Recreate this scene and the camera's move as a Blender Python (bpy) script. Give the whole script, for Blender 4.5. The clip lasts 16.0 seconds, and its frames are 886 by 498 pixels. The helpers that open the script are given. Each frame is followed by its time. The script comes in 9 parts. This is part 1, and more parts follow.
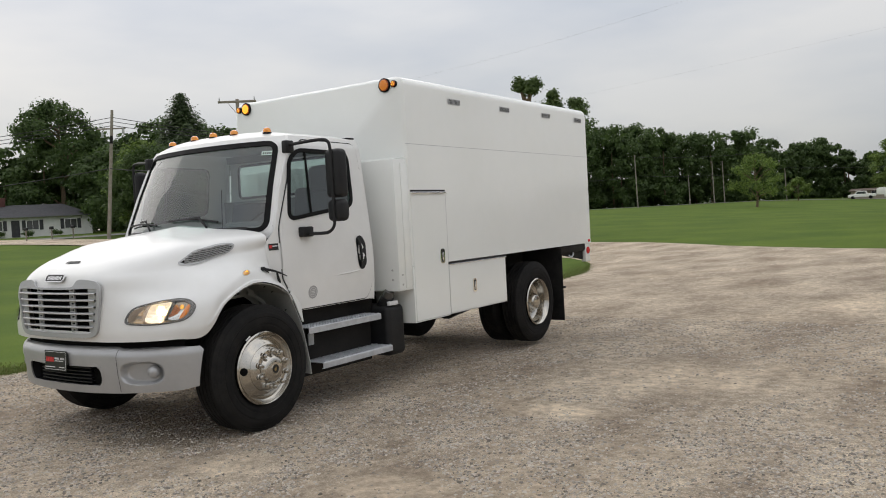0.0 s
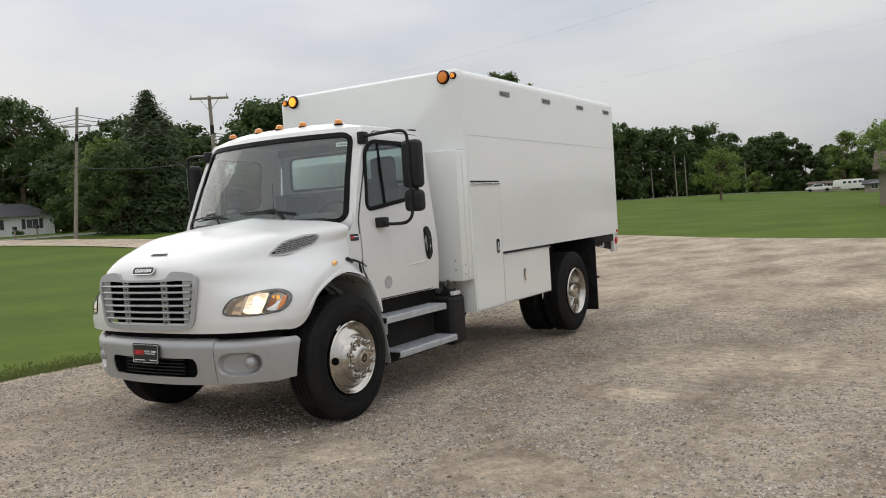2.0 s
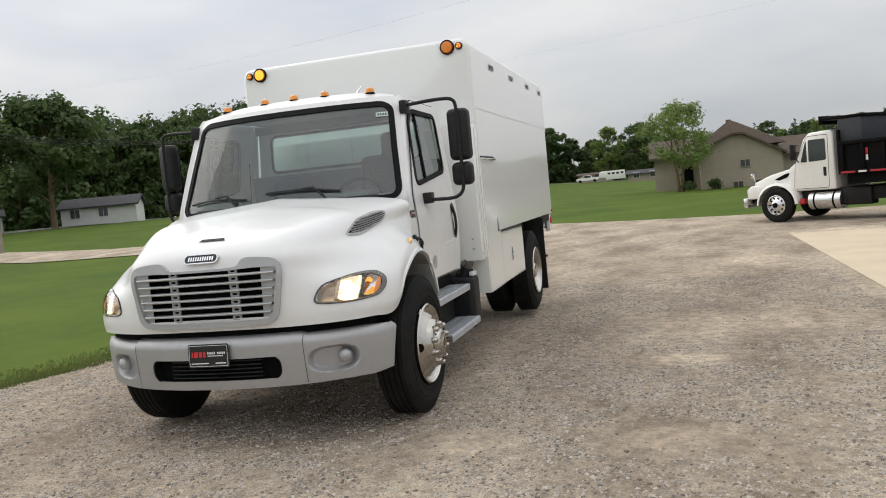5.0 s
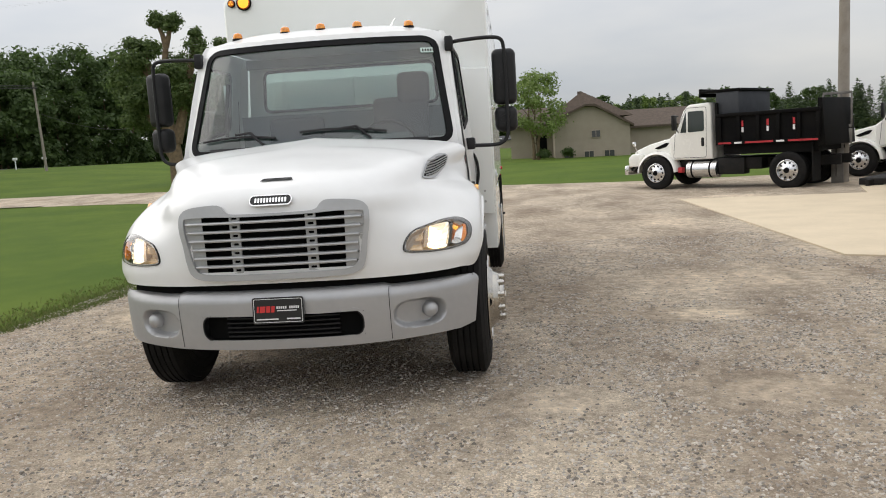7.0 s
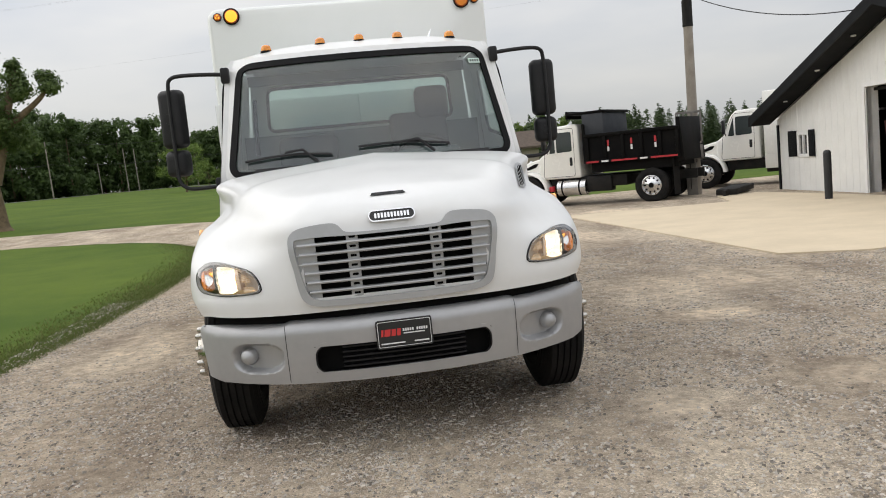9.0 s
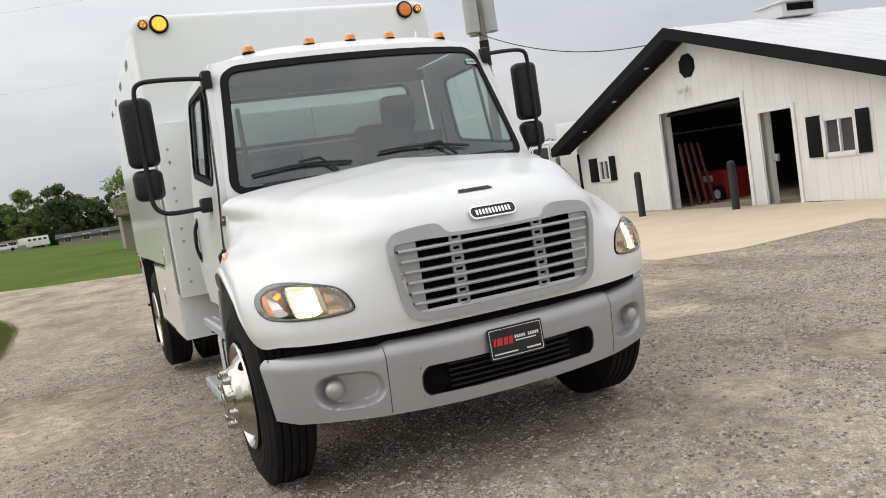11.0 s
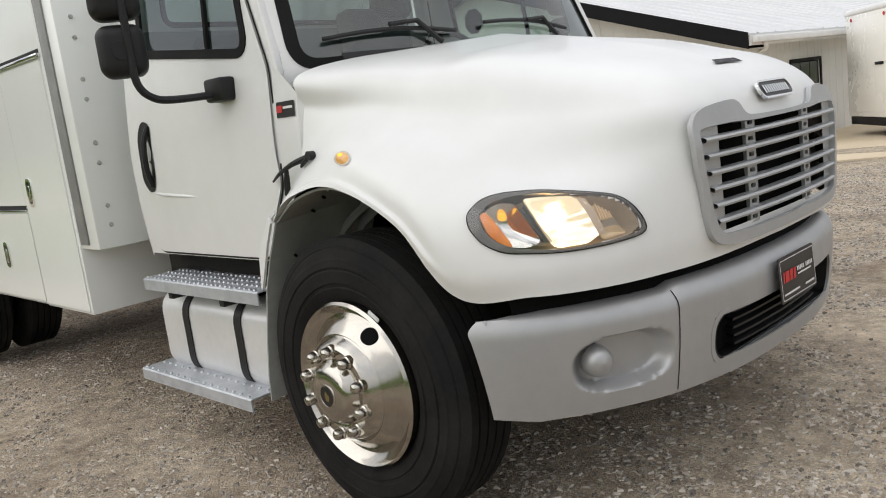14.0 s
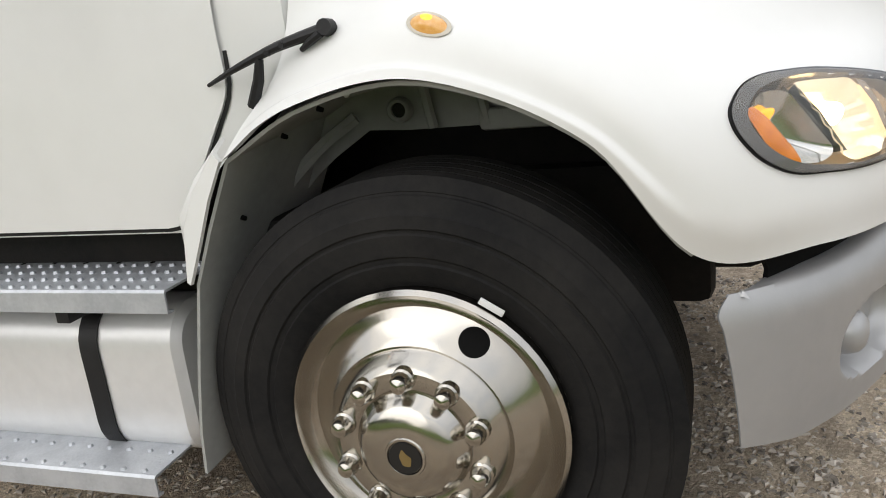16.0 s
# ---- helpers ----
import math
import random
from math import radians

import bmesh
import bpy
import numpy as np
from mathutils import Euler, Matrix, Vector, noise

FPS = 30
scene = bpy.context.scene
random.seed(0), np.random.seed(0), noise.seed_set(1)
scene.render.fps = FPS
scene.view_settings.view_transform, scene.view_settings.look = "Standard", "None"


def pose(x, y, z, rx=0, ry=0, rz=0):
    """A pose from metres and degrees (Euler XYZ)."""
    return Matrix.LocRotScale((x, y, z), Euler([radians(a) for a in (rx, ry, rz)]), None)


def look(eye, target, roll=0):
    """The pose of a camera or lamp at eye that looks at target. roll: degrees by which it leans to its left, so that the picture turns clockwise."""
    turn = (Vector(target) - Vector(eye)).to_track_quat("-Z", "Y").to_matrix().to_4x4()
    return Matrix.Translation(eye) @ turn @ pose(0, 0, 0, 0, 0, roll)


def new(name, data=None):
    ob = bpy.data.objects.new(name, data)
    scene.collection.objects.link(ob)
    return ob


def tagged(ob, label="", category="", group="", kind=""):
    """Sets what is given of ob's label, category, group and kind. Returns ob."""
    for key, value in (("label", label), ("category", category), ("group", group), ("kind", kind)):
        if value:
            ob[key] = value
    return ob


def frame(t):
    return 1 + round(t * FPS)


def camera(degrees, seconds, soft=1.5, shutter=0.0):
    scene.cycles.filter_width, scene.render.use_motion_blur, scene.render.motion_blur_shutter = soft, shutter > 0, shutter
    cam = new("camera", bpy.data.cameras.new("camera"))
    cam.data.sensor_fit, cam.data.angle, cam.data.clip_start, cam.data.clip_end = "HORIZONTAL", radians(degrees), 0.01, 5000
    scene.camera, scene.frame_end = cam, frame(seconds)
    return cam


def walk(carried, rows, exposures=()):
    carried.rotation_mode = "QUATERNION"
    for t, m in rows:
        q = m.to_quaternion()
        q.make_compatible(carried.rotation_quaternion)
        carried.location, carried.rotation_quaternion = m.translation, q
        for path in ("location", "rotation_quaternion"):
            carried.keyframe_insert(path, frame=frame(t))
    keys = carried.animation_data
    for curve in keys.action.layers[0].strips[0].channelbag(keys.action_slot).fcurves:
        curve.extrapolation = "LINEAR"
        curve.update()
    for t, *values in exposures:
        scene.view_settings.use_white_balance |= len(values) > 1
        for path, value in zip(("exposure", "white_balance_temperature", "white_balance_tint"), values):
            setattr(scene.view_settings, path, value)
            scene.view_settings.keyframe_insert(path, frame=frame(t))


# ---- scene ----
cam = camera(57.4, 16.0, 1.0)
PATH = [
    (0, (6.057, -4.505, 1.637), (4.929, -2.855, 1.56), -3.1),
    (0.5, (5.9, -4.62, 1.619), (4.791, -2.958, 1.53), -3.3),
    (1, (5.688, -4.702, 1.628), (4.578, -3.04, 1.567), -3.5),
    (1.5, (5.469, -4.899, 1.623), (4.387, -3.218, 1.57), -4.3),
    (2, (5.271, -5.123, 1.635), (4.221, -3.423, 1.544), -3.7),
    (2.5, (4.96, -5.224, 1.636), (3.975, -3.487, 1.529), -2.7),
    (3, (4.657, -5.41, 1.605), (3.804, -3.605, 1.487), -3.2),
    (3.5, (4.321, -5.564, 1.626), (3.557, -3.721, 1.491), -3.8),
    (4, (3.932, -5.57, 1.62), (3.213, -3.707, 1.502), -4.6),
    (4.2, (3.756, -5.637, 1.607), (3.061, -3.765, 1.502), -5.1),
    (6.3, (1.973, -5.68, 1.604), (1.672, -3.718, 1.362), -3.7),
    (6.5, (1.83, -5.64, 1.576), (1.566, -3.674, 1.325), -3.6),
    (7, (1.399, -5.57, 1.586), (1.216, -3.594, 1.33), -3.6),
    (7.5, (0.985, -5.571, 1.631), (0.898, -3.59, 1.37), -4.3),
    (8, (0.613, -5.474, 1.586), (0.646, -3.489, 1.343), -4.2),
    (8.5, (0.192, -5.413, 1.581), (0.326, -3.431, 1.348), -5.1),
    (8.7, (-0.002, -5.399, 1.588), (0.174, -3.42, 1.359), -5.3),
    (10.8, (-1.656, -4.583, 1.518), (-0.913, -2.73, 1.397), -8.7),
    (11, (-1.814, -4.497, 1.506), (-1.015, -2.671, 1.34), -8.8),
    (11.5, (-2.174, -4.249, 1.491), (-1.275, -2.475, 1.272), -8.4),
    (12, (-2.404, -3.879, 1.469), (-1.401, -2.168, 1.211), -6.7),
    (12.5, (-2.586, -3.499, 1.457), (-1.481, -1.859, 1.157), -5.8),
    (13, (-2.751, -3.115, 1.442), (-1.526, -1.577, 1.076), -5.6),
    (13.5, (-2.787, -2.67, 1.412), (-1.51, -1.181, 1.02), -5.6),
    (14, (-2.766, -2.163, 1.398), (-1.388, -0.753, 1.061), -7.3),
    (14.5, (-2.667, -1.726, 1.412), (-1.157, -0.452, 1.099), -8.4),
    (15, (-2.557, -1.337, 1.44), (-0.946, -0.236, 1.004), -7.7),
    (15.5, (-2.568, -0.912, 1.315), (-0.838, -0.038, 0.823), -7.0),
    (16, (-2.512, -0.574, 1.299), (-0.706, 0.083, 0.746), -6.7),
]
walk(cam, [(t, look(eye, target, roll)) for t, eye, target, roll in PATH], [(0, -0.13), (4, -0.04), (6.5, 0.1), (8.5, 0.07), (11, 0.10), (11.5, 0.17), (12, 0.17), (13, 0.05), (14, 0.02), (14.5, -0.12), (15, -0.18), (15.5, 0.06), (16, 0.26)])

# ---- world and light ----
# an overcast sky, brighter overhead than at the horizon
SKY_LOW, SKY_HIGH = 0.62, 1.72
world = bpy.data.worlds.new("overcast_sky")
scene.world = world
world.use_nodes = True
wn, wl = world.node_tree.nodes, world.node_tree.links
wn.clear()
w_out, w_bg, w_bg2, w_mix = wn.new("ShaderNodeOutputWorld"), wn.new("ShaderNodeBackground"), wn.new("ShaderNodeBackground"), wn.new("ShaderNodeMixShader")
w_sky = wn.new("ShaderNodeTexSky")
w_sky.sky_type, w_sky.sun_disc, w_sky.sun_elevation, w_sky.sun_rotation = "NISHITA", False, radians(32), radians(-66)
w_tc, w_map, w_noise, w_ramp = wn.new("ShaderNodeTexCoord"), wn.new("ShaderNodeMapping"), wn.new("ShaderNodeTexNoise"), wn.new("ShaderNodeValToRGB")
w_map.inputs["Scale"].default_value = (1.3, 1.3, 4.5)
w_noise.inputs["Scale"].default_value, w_noise.inputs["Detail"].default_value = 1.6, 5
w_sep, w_up = wn.new("ShaderNodeSeparateXYZ"), wn.new("ShaderNodeMapRange")
w_up.inputs["From Min"].default_value, w_up.inputs["From Max"].default_value = 0.0, 0.76
w_up.inputs["To Min"].default_value, w_up.inputs["To Max"].default_value = SKY_LOW, SKY_HIGH
wl.new(w_tc.outputs["Generated"], w_sep.inputs["Vector"])
wl.new(w_sep.outputs["Z"], w_up.inputs["Value"])
w_side, w_mul = wn.new("ShaderNodeMapRange"), wn.new("ShaderNodeMath")
w_side.inputs["From Min"].default_value, w_side.inputs["From Max"].default_value = 0.4, 1.0
w_side.inputs["To Min"].default_value, w_side.inputs["To Max"].default_value = 1.0, 0.92
w_mul.operation = "MULTIPLY"
wl.new(w_sep.outputs["X"], w_side.inputs["Value"])
wl.new(w_side.outputs["Result"], w_mul.inputs[0])
wl.new(w_up.outputs["Result"], w_mul.inputs[1])
wl.new(w_mul.outputs[0], w_bg2.inputs["Strength"])
w_ramp.color_ramp.elements[0].position, w_ramp.color_ramp.elements[0].color = 0.32, (0.68, 0.715, 0.78, 1)
w_ramp.color_ramp.elements[1].position, w_ramp.color_ramp.elements[1].color = 0.62, (0.95, 0.935, 0.92, 1)
wl.new(w_tc.outputs["Generated"], w_map.inputs["Vector"])
wl.new(w_map.outputs["Vector"], w_noise.inputs["Vector"])
wl.new(w_noise.outputs["Fac"], w_ramp.inputs["Fac"])
wl.new(w_ramp.outputs["Color"], w_bg2.inputs["Color"])
wl.new(w_sky.outputs["Color"], w_bg.inputs["Color"])
w_bg.inputs["Strength"].default_value = 0.10
w_mix.inputs["Fac"].default_value = 0.86
wl.new(w_bg.outputs[0], w_mix.inputs[1])
wl.new(w_bg2.outputs[0], w_mix.inputs[2])
wl.new(w_mix.outputs[0], w_out.inputs["Surface"])
sun_data = bpy.data.lights.new("sun", "SUN")
sun_data.energy, sun_data.angle, sun_data.color = 1.0, radians(70), (1.0, 0.95, 0.88)
sun = new("sun", sun_data)
sun.matrix_world = look((-40, 18, 27), (0, 0, 0))


# ---- materials ----
def material(name, color, rough=0.5, metal=0.0, color2=None, scale=6.0, detail=6.0, bump=0.0, bump_scale=None, coat=0.0, emit=None, power=0.0, per_object=0.0, band=None, spec=0.5):
    """A surface with colour varied at two scales, varied gloss and fine relief."""
    m = bpy.data.materials.new(name)
    m.use_nodes = True
    n, l = m.node_tree.nodes, m.node_tree.links
    b = n["Principled BSDF"]
    b.inputs["Roughness"].default_value, b.inputs["Metallic"].default_value = rough, metal
    b.inputs["Coat Weight"].default_value, b.inputs["Coat Roughness"].default_value = coat, 0.06
    b.inputs["Specular IOR Level"].default_value = spec
    tc = n.new("ShaderNodeTexCoord")
    if color2 is None:
        color2 = tuple(c * 0.9 for c in color)
    coarse, fine, mix, ramp = n.new("ShaderNodeTexNoise"), n.new("ShaderNodeTexNoise"), n.new("ShaderNodeMath"), n.new("ShaderNodeValToRGB")
    coarse.inputs["Scale"].default_value, coarse.inputs["Detail"].default_value = scale, detail
    fine.inputs["Scale"].default_value, fine.inputs["Detail"].default_value = scale * 9, 3
    for t in (coarse, fine):
        l.new(tc.outputs["Object"], t.inputs["Vector"])
    mix.operation = "MULTIPLY_ADD"
    mix.inputs[1].default_value = 0.35
    l.new(fine.outputs["Fac"], mix.inputs[0])
    l.new(coarse.outputs["Fac"], mix.inputs[2])
    ramp.color_ramp.elements[0].position, ramp.color_ramp.elements[0].color = 0.5, (*color, 1)
    ramp.color_ramp.elements[1].position, ramp.color_ramp.elements[1].color = 0.85, (*color2, 1)
    l.new(mix.outputs[0], ramp.inputs["Fac"])
    col = ramp.outputs["Color"]
    if per_object:
        info, hsv, mp = n.new("ShaderNodeObjectInfo"), n.new("ShaderNodeHueSaturation"), n.new("ShaderNodeMapRange")
        mp.inputs["To Min"].default_value, mp.inputs["To Max"].default_value = 1 - per_object, 1 + per_object
        l.new(info.outputs["Random"], mp.inputs["Value"])
        l.new(mp.outputs["Result"], hsv.inputs["Value"])
        l.new(col, hsv.inputs["Color"])
        col = hsv.outputs["Color"]
    if band:
        isl, hsv2, mp2 = n.new("ShaderNodeNewGeometry"), n.new("ShaderNodeHueSaturation"), n.new("ShaderNodeMapRange")
        mp2.inputs["To Min"].default_value, mp2.inputs["To Max"].default_value = 1 - band, 1 + band
        l.new(isl.outputs["Random Per Island"], mp2.inputs["Value"])
        l.new(mp2.outputs["Result"], hsv2.inputs["Value"])
        l.new(col, hsv2.inputs["Color"])
        col = hsv2.outputs["Color"]
    l.new(col, b.inputs["Base Color"])
    rr = n.new("ShaderNodeMapRange")
    rr.inputs["To Min"].default_value, rr.inputs["To Max"].default_value = max(0.02, rough * 0.85), min(1, rough * 1.2)
    l.new(mix.outputs[0], rr.inputs["Value"])
    l.new(rr.outputs["Result"], b.inputs["Roughness"])
    if bump:
        bt, bn = n.new("ShaderNodeTexNoise"), n.new("ShaderNodeBump")
        bt.inputs["Scale"].default_value, bt.inputs["Detail"].default_value = bump_scale or scale * 12, 5
        l.new(tc.outputs["Object"], bt.inputs["Vector"])
        bn.inputs["Strength"].default_value, bn.inputs["Distance"].default_value = bump, 0.01
        l.new(bt.outputs["Fac"], bn.inputs["Height"])
        l.new(bn.outputs["Normal"], b.inputs["Normal"])
    if emit:
        b.inputs["Emission Color"].default_value, b.inputs["Emission Strength"].default_value = (*emit, 1), power
    return m


def glass_material(name, tint, gloss=0.05, ior=1.5):
    """Thin glazing: tinted, see-through, with a Fresnel gloss."""
    m = bpy.data.materials.new(name)
    m.use_nodes = True
    n, l = m.node_tree.nodes, m.node_tree.links
    n.clear()
    out, tr, gl, fr, mx = n.new("ShaderNodeOutputMaterial"), n.new("ShaderNodeBsdfTransparent"), n.new("ShaderNodeBsdfGlossy"), n.new("ShaderNodeLayerWeight"), n.new("ShaderNodeMixShader")
    pw, mr = n.new("ShaderNodeMath"), n.new("ShaderNodeMath")
    tr.inputs["Color"].default_value = (*tint, 1)
    gl.inputs["Roughness"].default_value = gloss
    base = ((ior - 1) / (ior + 1)) ** 2 * 1.8
    pw.operation, pw.inputs[1].default_value = "POWER", 4.0
    mr.operation, mr.inputs[1].default_value, mr.inputs[2].default_value = "MULTIPLY_ADD", 1 - base, base
    l.new(fr.outputs["Facing"], pw.inputs[0])
    l.new(pw.outputs[0], mr.inputs[0])
    l.new(mr.outputs[0], mx.inputs[0])
    l.new(tr.outputs[0], mx.inputs[1])
    l.new(gl.outputs[0], mx.inputs[2])
    l.new(mx.outputs[0], out.inputs["Surface"])
    return m


M_WHITE = material("white_cab_paint", (0.76, 0.76, 0.75), 0.32, coat=0.35, color2=(0.70, 0.70, 0.685), scale=0.9)
M_BOX = material("white_body_paint", (0.83, 0.84, 0.82), 0.20, coat=0.5, color2=(0.80, 0.815, 0.79), scale=0.7, bump=0.03, bump_scale=3)
M_SILVER = material("silver_bumper_paint", (0.435, 0.437, 0.442), 0.42, metal=0.55, color2=(0.40, 0.402, 0.408), scale=3, bump=0.02, bump_scale=180)
M_GRILLE = material("silver_grille_plastic", (0.43, 0.435, 0.44), 0.38, metal=0.3, scale=4)
M_BLACK = material("black_plastic", (0.010, 0.010, 0.011), 0.45, color2=(0.016, 0.016, 0.017), scale=8, spec=0.3, bump=0.1, bump_scale=300)
M_DARK = material("black_frame_paint", (0.009, 0.009, 0.009), 0.6, color2=(0.02, 0.018, 0.016), scale=5, spec=0.2, bump=0.2)
M_GASKET = material("black_rubber_gasket", (0.007, 0.007, 0.0075), 0.6, scale=10, spec=0.15)
M_RUBBER = material("tyre_rubber", (0.0095, 0.0095, 0.010), 0.70, color2=(0.021, 0.020, 0.019), scale=6, bump=0.22, bump_scale=70, spec=0.12)
M_BRONZE = material("bronze_mark", (0.36, 0.27, 0.12), 0.35, metal=0.8, scale=40)
M_CHROME = material("polished_wheel", (0.50, 0.475, 0.43), 0.15, metal=1.0, color2=(0.46, 0.44, 0.40), scale=5)
M_CHROME2 = material("chrome_trim", (0.8, 0.8, 0.8), 0.06, metal=1.0, scale=5)
M_TRIMGREY = material("dull_grey_metal_trim", (0.30, 0.30, 0.295), 0.55, metal=0.4, color2=(0.24, 0.24, 0.235), scale=9)
M_ALU = material("galvanised_step", (0.56, 0.58, 0.61), 0.42, metal=0.45, color2=(0.44, 0.46, 0.49), scale=14, bump=0.15, bump_scale=120)
M_TANK = material("brushed_aluminium_tank", (0.78, 0.78, 0.78), 0.32, metal=0.35, color2=(0.70, 0.70, 0.70), scale=3, bump=0.05, bump_scale=60)
M_AMBER = material("amber_lens", (0.62, 0.20, 0.02), 0.18, color2=(0.45, 0.12, 0.01), emit=(1.0, 0.30, 0.02), power=0.22, scale=40, coat=0.5)
M_ROOFL = material("amber_roof_lens", (0.55, 0.16, 0.012), 0.15, color2=(0.72, 0.30, 0.04), emit=(1.0, 0.36, 0.02), power=0.12, scale=45, coat=0.6)
M_AMBERON = material("amber_lamp_lit", (0.85, 0.40, 0.03), 0.2, emit=(1.0, 0.46, 0.04), power=1.0, scale=20)
M_LENSRIM = material("deep_orange_lens_rim", (0.50, 0.10, 0.01), 0.25, color2=(0.36, 0.06, 0.008), scale=30, coat=0.4)
# lens between flashes, with a faint glow added to its orange
M_AMBERDIM = material("amber_lens_faint_glow", (0.62, 0.20, 0.03), 0.25, emit=(1.0, 0.3, 0.02), power=0.12, scale=20)
M_MARKER = material("amber_marker_lens", (0.62, 0.42, 0.20), 0.15, color2=(0.50, 0.26, 0.07), emit=(1.0, 0.42, 0.05), power=0.22, scale=60, coat=0.6)
M_PALEBEZ = material("pale_lamp_bezel", (0.52, 0.48, 0.40), 0.3, scale=20)
M_SMOKE = material("smoked_lamp_interior", (0.56, 0.48, 0.38), 0.28, metal=0.2, color2=(0.44, 0.37, 0.285), scale=14, coat=0.3)
M_LAMPCHROME = material("lamp_bowl_chrome", (0.80, 0.80, 0.78), 0.12, metal=1.0, color2=(0.70, 0.69, 0.66), scale=30)
M_LAMPGREEN = material("grey_green_lamp_divider", (0.17, 0.185, 0.165), 0.3, metal=0.5, color2=(0.13, 0.14, 0.125), scale=12)
M_RED = material("red_lens", (0.55, 0.02, 0.02), 0.2, scale=20)
M_HEAD = material("headlamp_bulb_lit", (1, 0.9, 0.7), 0.2, emit=(1.0, 0.66, 0.28), power=11.0, scale=20)
# emission on the bowl stands for the bulb's light mirrored in it
M_REFL = material("reflector_bowl_glow", (0.83, 0.81, 0.76), 0.22, metal=0.95, emit=(1.0, 0.80, 0.52), power=0.7, color2=(0.7, 0.62, 0.50), scale=30)
M_TANREFL = material("tan_reflector_edge", (0.55, 0.42, 0.30), 0.2, metal=0.5, scale=12)
# tan tip colour with a glow added for the lamp's light
M_TIPREFL = material("amber_glow_reflector", (0.50, 0.40, 0.29), 0.22, metal=0.7, emit=(1.0, 0.72, 0.42), power=0.25, color2=(0.36, 0.28, 0.20), scale=25)
M_BEZEL = material("headlamp_bezel", (0.125, 0.118, 0.108), 0.18, metal=0.3, color2=(0.085, 0.08, 0.072), scale=10, coat=0.4)
M_GLASS = glass_material("windscreen_glass", (0.62, 0.73, 0.70), 0.04, 1.68)
M_LENS = glass_material("clear_lens", (0.93, 0.93, 0.93), 0.03)
M_MIRROR = material("mirror_glass", (0.85, 0.87, 0.88), 0.02, metal=1.0, scale=3)
M_SEAT = material("grey_seat_fabric", (0.09, 0.094, 0.10), 0.9, scale=12, bump=0.3, bump_scale=200)
M_DASH = material("grey_dash_plastic", (0.13, 0.135, 0.14), 0.65, scale=8, bump=0.1, bump_scale=200)
M_LINER = material("grey_arch_liner", (0.33, 0.335, 0.32), 0.7, color2=(0.26, 0.265, 0.25), scale=4, bump=0.2, bump_scale=15)
M_HEADL = material("pale_headlining", (0.62, 0.63, 0.63), 0.9, scale=8)
M_TRIM = material("grey_cab_lining", (0.25, 0.26, 0.26), 0.8, scale=8)
M_PLATE = material("black_plate", (0.012, 0.012, 0.012), 0.35, scale=8)
M_PRED = material("red_print", (0.55, 0.03, 0.03), 0.45, scale=15)
M_PWHITE = material("white_print", (0.75, 0.75, 0.75), 0.5, scale=15)
M_STICKER = material("pale_sticker", (0.62, 0.76, 0.70), 0.6, scale=15)
M_SEAM = material("panel_gap", (0.02, 0.02, 0.02), 0.8, scale=8)
M_BOLT = material("zinc_bolt", (0.5, 0.5, 0.48), 0.4, metal=0.8, scale=20)
# near-black for shade in holes, slots and gaps; also on clips, a door
M_HOLE = material("recess_shade_black", (0.006, 0.006, 0.006), 0.9, spec=0.1, scale=8)


# ---- mesh helpers ----
def finish(bm, name, mat, smooth=True, angle=35):
    me = bpy.data.meshes.new(name)
    bmesh.ops.recalc_face_normals(bm, faces=bm.faces)
    bm.to_mesh(me)
    bm.free()
    me.materials.append(mat)
    if smooth:
        for p in me.polygons:
            p.use_smooth = True
        me.set_sharp_from_angle(angle=radians(angle))
    return me


def part(name, bm, mat, parent, label="", smooth=True, angle=35):
    ob = new(name, finish(bm, name, mat, smooth, angle))
    ob.parent = parent
    if label:
        ob["label"] = label
    return ob


def thing(name, label, category, m=None, group="", kind=""):
    ob = new(name)
    ob.empty_display_size = 0.2
    if m is not None:
        ob.matrix_world = m
    return tagged(ob, label, category, group, kind)


def solo(name, bm, mat, label, category="", kind="", group="", smooth=True, angle=35):
    ob = new(name, finish(bm, name, mat, smooth, angle))
    return tagged(ob, label, category, group, kind)


def B():
    return bmesh.new()


def add_box(bm, x0, x1, y0, y1, z0, z1, bev=0.0, m=None, seg=2):
    t = bmesh.new()
    bmesh.ops.create_cube(t, size=1)
    for v in t.verts:
        v.co = Vector((x0 + (x1 - x0) * (v.co.x + 0.5), y0 + (y1 - y0) * (v.co.y + 0.5), z0 + (z1 - z0) * (v.co.z + 0.5)))
    if bev:
        bmesh.ops.bevel(t, geom=t.edges[:], offset=bev, segments=seg, profile=0.5, affect="EDGES")
    return merge(bm, t, m)


def merge(bm, t, m=None):
    if m is not None:
        t.transform(m)
    vs = [bm.verts.new(v.co) for v in t.verts]
    t.verts.index_update()
    for f in t.faces:
        try:
            bm.faces.new([vs[v.index] for v in f.verts])
        except ValueError:
            pass
    t.free()
    return bm


def add_cyl(bm, p0, p1, r0, r1=None, seg=16, caps=True):
    p0, p1 = Vector(p0), Vector(p1)
    r1 = r0 if r1 is None else r1
    q = (p1 - p0).to_track_quat("Z", "Y")
    rings = []
    for p, r in ((p0, r0), (p1, r1)):
        rings.append([bm.verts.new(p + q @ Vector((r * math.cos(a), r * math.sin(a), 0))) for a in (2 * math.pi * k / seg for k in range(seg))])
    for k in range(seg):
        bm.faces.new((rings[0][k], rings[0][(k + 1) % seg], rings[1][(k + 1) % seg], rings[1][k]))
    if caps:
        bm.faces.new(rings[0][::-1])
        bm.faces.new(rings[1])
    return bm


